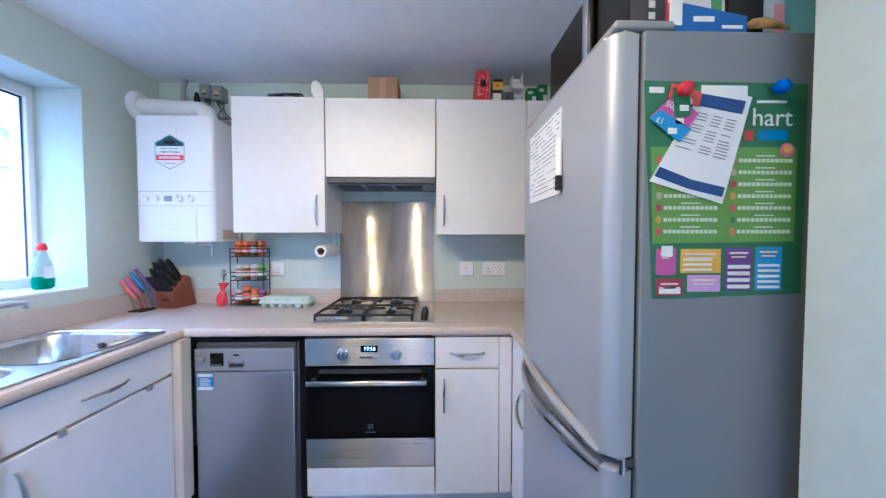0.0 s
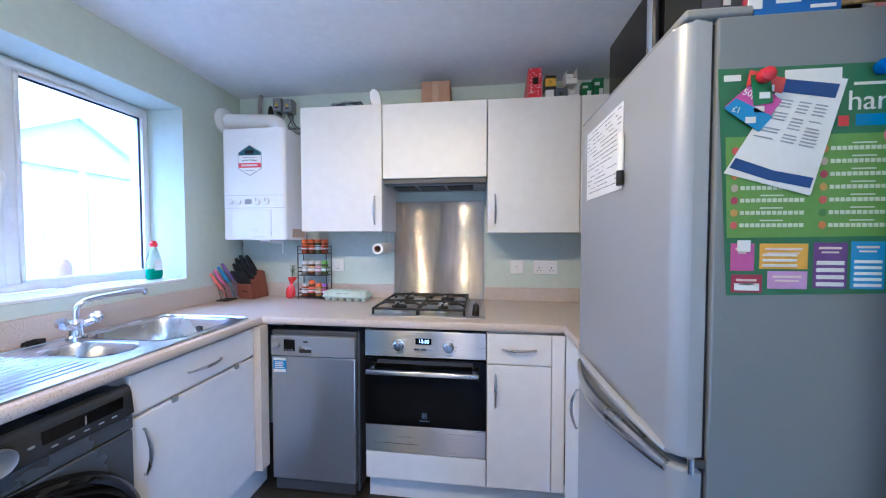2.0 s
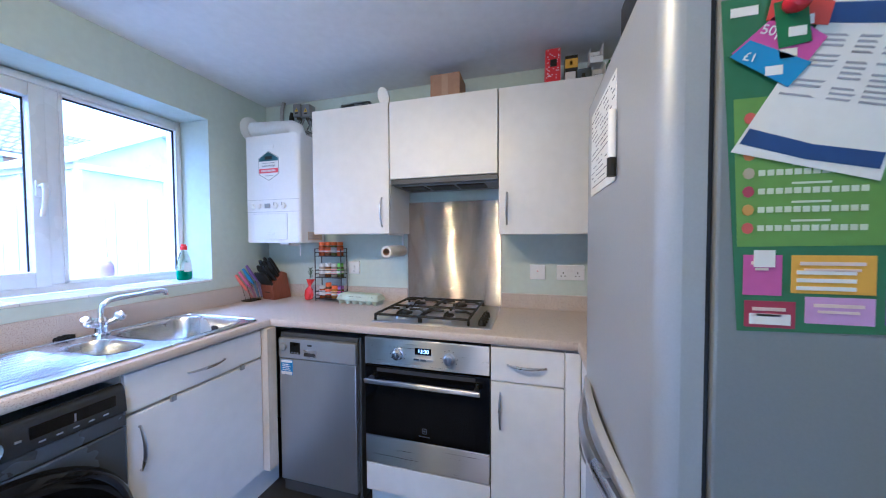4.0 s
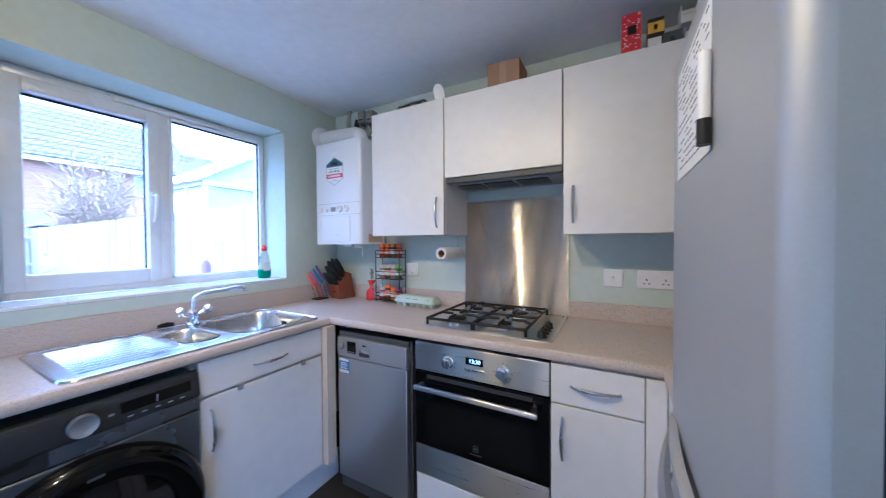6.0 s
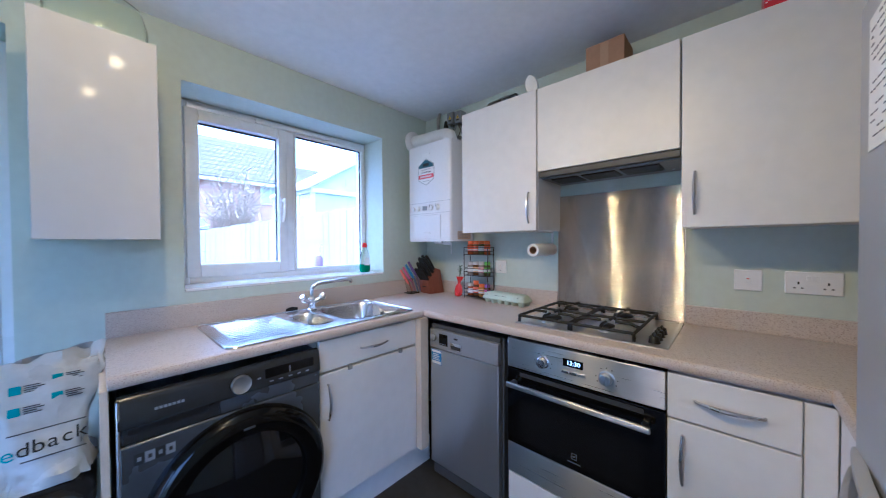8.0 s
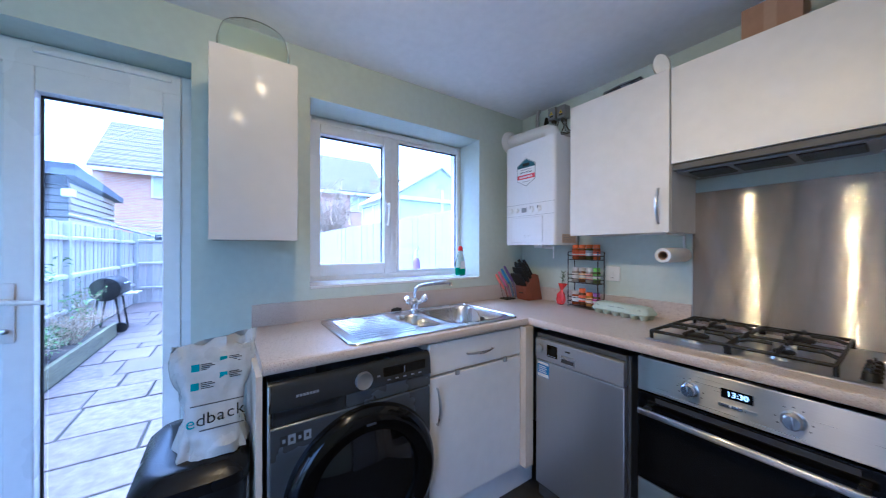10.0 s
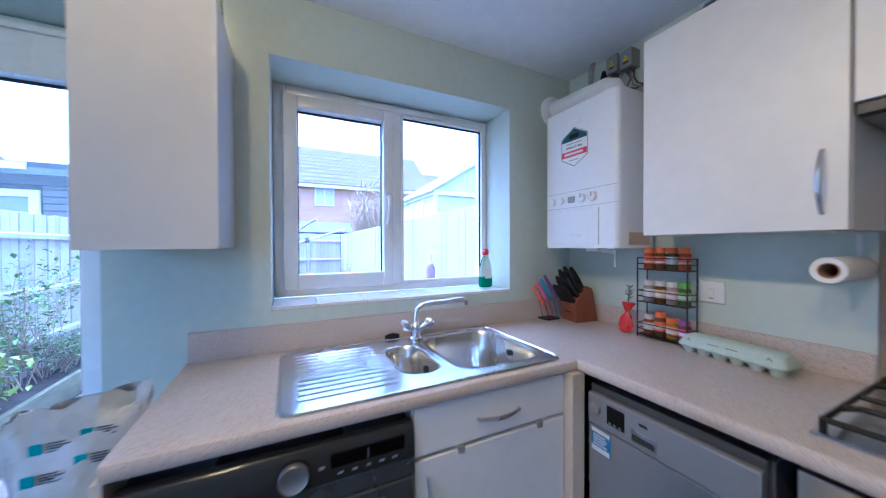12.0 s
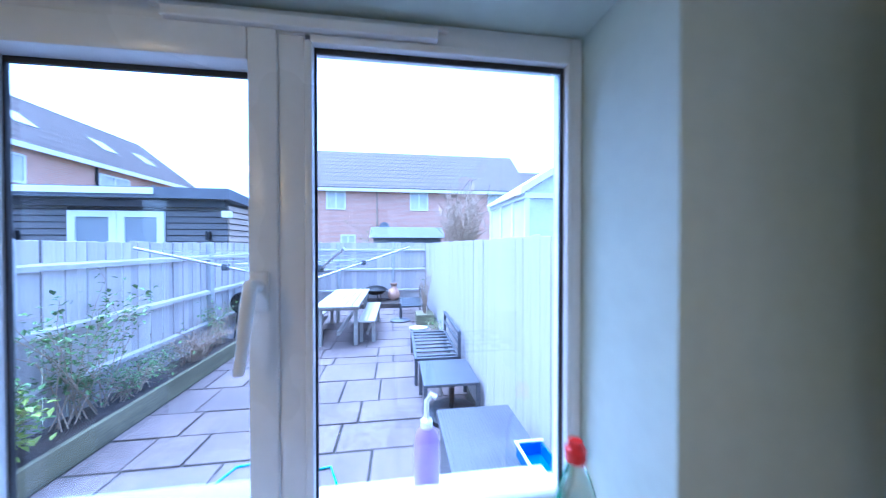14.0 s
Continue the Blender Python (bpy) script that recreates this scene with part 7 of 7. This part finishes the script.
# ---- buildings beyond the fence ----
M_FRAME = mat("house_window_frame", (0.72, 0.71, 0.66), 0.4, var=0.05)
# opaque pale panes: the reflected sky is put into the colour
M_SKYPANE = mat("sky_toned_pane", (0.58, 0.57, 0.54), 0.4, var=0.15, spec=0.12)
M_FASCIA = mat("white_fascia", (0.75, 0.75, 0.74), 0.5, var=0.05)


def house_window(h, plane, at, a, b, z0, z1):
    """A two-light window in a wall whose outer face is plane = at; a to b along the wall."""
    def d(u0, u1, w0, w1, p, q):
        return (at + p, at + q, u0, u1, w0, w1) if plane == "x" else (u0, u1, at + p, at + q, w0, w1)
    m = (a + b) / 2
    w = boxes("window", [d(a, b, z0, z0 + 0.08, 0.0, 0.05), d(a, b, z1 - 0.08, z1, 0.0, 0.05), d(a, a + 0.08, z0 + 0.08, z1 - 0.08, 0, 0.05), d(b - 0.08, b, z0 + 0.08, z1 - 0.08, 0, 0.05), d(m - 0.05, m + 0.05, z0 + 0.08, z1 - 0.08, 0, 0.05)], M_FRAME, h)
    for u0, u1 in ((a + 0.08, m - 0.05), (m + 0.05, b - 0.08)):
        boxes("pane", [d(u0, u1, z0 + 0.08, z1 - 0.08, 0.004, 0.02)], M_SKYPANE, w)


def far_house():
    h = thing("terraced_house", (-24.5, 2.5, GZ), "red brick terraced houses with grey tiled roof", "house")
    box("wall", (-28, -21, -4.9, 9.8, GZ, 5.1), M_BRICK, h, bev=0)
    bm = bmn()
    add_prism(bm, [(-20.7, 5.02), (-24.5, 8.15), (-28.3, 5.02), (-28.3, 5.14), (-24.5, 8.28), (-20.7, 5.14)], "y", -5.0, 9.9)
    part("roof", bm, M_ROOFTERR, h, smooth=False)
    bm = bmn()
    add_prism(bm, [(-21, 5.1), (-24.5, 8.1), (-28, 5.1)], "y", -4.88, 9.78)
    part("gable", bm, M_BRICK, h)
    boxes("fascia", [(-20.72, -20.68, -5.0, 9.9, 4.88, 5.06)], M_FASCIA, h)
    for y in (-2.27, 2.72, 7.7):
        house_window(h, "x", -21, y - 0.57, y + 0.57, 3.80, 4.93)
        house_window(h, "x", -21, y - 0.2 + 0.45, y + 1.15, 1.2, 2.30)
    for y in (0.15, 5.1):
        tube("downpipe", [(-20.93, y, 4.95), (-20.93, y, 0)], 0.045, M_TWIG, h, n=8)
    lathe("satellite_dish", [(0.05, -0.06), (0.22, 0.0), (0.30, 0.06), (0.29, 0.06), (0.2, 0.01)], (-20.7, 0.6, 2.75), M_GREY, h, n=16, axis="x")
    s = thing("garden_shed", (-18.2, 1.8, GZ), "grey felt-roofed shed behind the fence", "shed")
    box("wall", (-19.5, -17.3, 0.2, 3.6, GZ, 2.05), M_CLAD, s, bev=0)
    bm = bmn()
    add_prism(bm, [(-17.1, 2.03), (-18.4, 2.62), (-19.7, 2.03)], "y", 0.0, 3.8)
    part("roof", bm, M_ROOFF, s)


def left_house():
    h = thing("terraced_house", (-13, -14, GZ), "red brick house with skylights in a grey tiled roof", "house")
    box("wall", (-23.0, 4, -17.2, -11.3, GZ, 5.15), M_BRICK, h, bev=0)
    bm = bmn()
    add_loft(bm, [[(4.3, -11.0, 5.1), (4.3, -17.5, 5.1), (-23.3, -17.5, 5.1), (-23.3, -11.0, 5.1)], [(4.3, -14.15, 7.75), (4.3, -14.35, 7.75), (-22.9, -14.35, 7.75), (-22.9, -14.15, 7.75)]])
    part("roof", bm, M_ROOF, h, smooth=False)
    boxes("fascia", [(-23.3, 4.3, -11.02, -10.97, 4.92, 5.10)], M_FASCIA, h)
    for x in (-13.2, -17.5, -21.0, -9.0):
        house_window(h, "y", -11.3, x - 0.8, x + 0.8, 3.75, 4.75)
    for x in (-11.5, -15.0, -18.5, -21.0):
        bm = bmn()
        add_loft(bm, [[(x - 0.4, -12.2, 6.06), (x + 0.4, -12.2, 6.06), (x + 0.4, -12.9, 6.62), (x - 0.4, -12.9, 6.62)], [(x - 0.4, -12.17, 6.12), (x + 0.4, -12.17, 6.12), (x + 0.4, -12.87, 6.68), (x - 0.4, -12.87, 6.68)]])
        part("skylight", bm, M_GREY, h)
    tube("downpipe", [(-16.6, -11.25, 4.95), (-16.6, -11.25, 0)], 0.045, M_BLACK, h, n=8)
    lathe("satellite_dish", [(0.05, -0.06), (0.22, 0.0), (0.32, 0.06), (0.3, 0.06), (0.2, 0.01)], (-19.5, -11.1, 4.45), M_GREY, h, n=16, axis="y")
    k = thing("terraced_house", (-33, 16, GZ), "further tiled house roof behind the terrace", "house")
    box("wall", (-38, -31, 10.5, 26, GZ, 5.3), M_BRICK, k, bev=0)
    bm = bmn()
    add_prism(bm, [(-30.7, 5.2), (-34.5, 9.6), (-38.3, 5.2)], "y", 10.2, 26.3)
    part("roof", bm, M_ROOFTERR, k, smooth=False)


far_house()
left_house()


def shed():
    s = thing("garden_shed", (-9.0, -4.0, GZ), "dark grey clad summerhouse with white glazed doors", "shed")
    xf, y1, y0, xb = -8.2, -2.06, -6.2, -10.9
    box("carcass", (xb + 0.02, xf - 0.02, y0 + 0.02, y1 - 0.02, GZ, 2.56), M_RUBBER, s, bev=0)
    z = GZ
    while z < 2.40:
        for a, b in ((y0, -4.90), (-3.18, y1)):
            bm = bmn()
            add_prism(bm, [(xf - 0.015, z), (xf + 0.026, z), (xf + 0.008, z + 0.108), (xf - 0.015, z + 0.108)], "y", a, b)
            part("cladding_board", bm, M_CLAD, s)
        bm = bmn()
        add_prism(bm, [(y1 - 0.015, z), (y1 + 0.036, z), (y1 + 0.008, z + 0.108), (y1 - 0.015, z + 0.108)], "x", xb, xf)
        part("side_board", bm, M_LARCH, s)
        z += 0.125
    bm = bmn()
    add_prism(bm, [(xf + 0.25, 2.56), (xf + 0.25, 2.77), (xb - 0.2, 2.56), (xb - 0.2, 2.44)], "y", y0 - 0.15, y1 + 0.14)
    part("roof", bm, M_ROOFF, s)
    box("roof_trim", (xf + 0.25, xf + 0.28, -5.9, -3.25, 2.63, 2.75), M_FASCIA, s)
    box("eaves_board", (xf + 0.02, xf + 0.12, y0, y1, 2.40, 2.56), M_RUBBER, s, bev=0.004)
    for a in (-4.88, -4.04):
        d = boxes("glazed_door", [(xf, xf + 0.05, a, a + 0.13, GZ + 0.05, 2.32), (xf, xf + 0.05, a + 0.70, a + 0.83, GZ + 0.05, 2.32), (xf, xf + 0.05, a + 0.13, a + 0.70, 2.20, 2.32), (xf, xf + 0.05, a + 0.13, a + 0.70, GZ + 0.05, 0.3)], M_FASCIA, s)
        boxes("pane", [(xf + 0.01, xf + 0.02, a + 0.13, a + 0.70, 0.3, 2.20)], M_GREY, d)
    boxes("door_light", [(xf + 0.02, xf + 0.10, y1 - 0.38, y1 - 0.30, 1.75, 1.93), (xf + 0.02, xf + 0.10, -5.75, -5.67, 1.75, 1.93)], M_BLACK, s, bev=0.01)
    box("corner_lamp", (xf + 0.0, xf + 0.15, y1 - 0.06, y1 + 0.10, 2.20, 2.34), M_WHITE, s, bev=0.02)


shed()


def conservatory():
    c = thing("conservatory", (-8.9, 5.7, GZ), "white framed neighbouring conservatory with pitched glazed gable", "conservatory")
    xf, xb, y0, y1, ze, za = -7.85, -10.6, 4.2, 7.2, 2.80, 3.78
    ym = (y0 + y1) / 2
    box("lower_wall", (xb, xf, y0, y1, GZ, 0.5), M_BRICK, c, bev=0)
    bm = bmn()
    for y in (y0, ym, y1 - 0.1):
        add_box(bm, xf - 0.08, xf, y, y + 0.1, 0.5, ze + (0.0 if y == y0 else 0.3))
    add_box(bm, xf - 0.08, xf + 0.01, y0, y1, ze - 0.10, ze + 0.02)
    for x in (xf - 0.9, xf - 1.8, xb):
        add_box(bm, x, x + 0.1, y0, y0 + 0.08, 0.5, ze)
    add_box(bm, xb, xf, y0 - 0.01, y0 + 0.08, ze - 0.10, ze + 0.02)
    add_prism(bm, [(y0 - 0.12, ze - 0.02), (y0 - 0.12, ze + 0.14), (ym, za + 0.14), (ym, za - 0.02)], "x", xf - 0.06, xf + 0.06)
    add_prism(bm, [(y1 + 0.12, ze - 0.02), (y1 + 0.12, ze + 0.14), (ym, za + 0.14), (ym, za - 0.02)], "x", xf - 0.06, xf + 0.06)
    part("frame", bm, M_FASCIA, c)
    boxes("pane", [(xf - 0.05, xf - 0.04, y0, y1, 0.5, ze), (xb, xf - 0.05, y0 + 0.03, y0 + 0.04, 0.5, ze)], M_SKYPANE, c)
    bm = bmn()
    add_prism(bm, [(y0, ze), (ym, za), (y1, ze)], "x", xf - 0.05, xf - 0.04)
    part("gable_pane", bm, M_SKYPANE, c)
    bm = bmn()
    add_prism(bm, [(y0 - 0.1, ze), (y0 - 0.1, ze + 0.06), (ym, za + 0.06), (y1 + 0.1, ze + 0.06), (y1 + 0.1, ze), (ym, za)], "x", xb, xf - 0.07)
    part("roof", bm, M_FASCIA, c)


conservatory()


# ---- patio slabs ----
def slabs():
    rnd = random.Random(5)
    x = XO - 0.02
    while x > FXB + 0.3:
        w = rnd.choice((0.30, 0.45, 0.60, 0.45))
        y = -1.22 - rnd.uniform(0, 0.4)
        if x < -7.2:
            y = -1.72
        while y < FYR - 0.05:
            L = rnd.choice((0.45, 0.60, 0.75, 0.90))
            y1 = min(y + L, FYR - 0.03)
            a = max(y, -1.225 if x > -7.2 else -1.72)
            if y1 - a > 0.1:
                dz = rnd.uniform(-0.004, 0.004)
                bm = bmn()
                add_box(bm, x - w + 0.010, x - 0.010, a + 0.010, y1 - 0.010, GZ - 0.05, GZ + dz, 0.006, 1)
                part("slab", bm, M_SLAB, patio)
            y = y1
        x -= w


slabs()
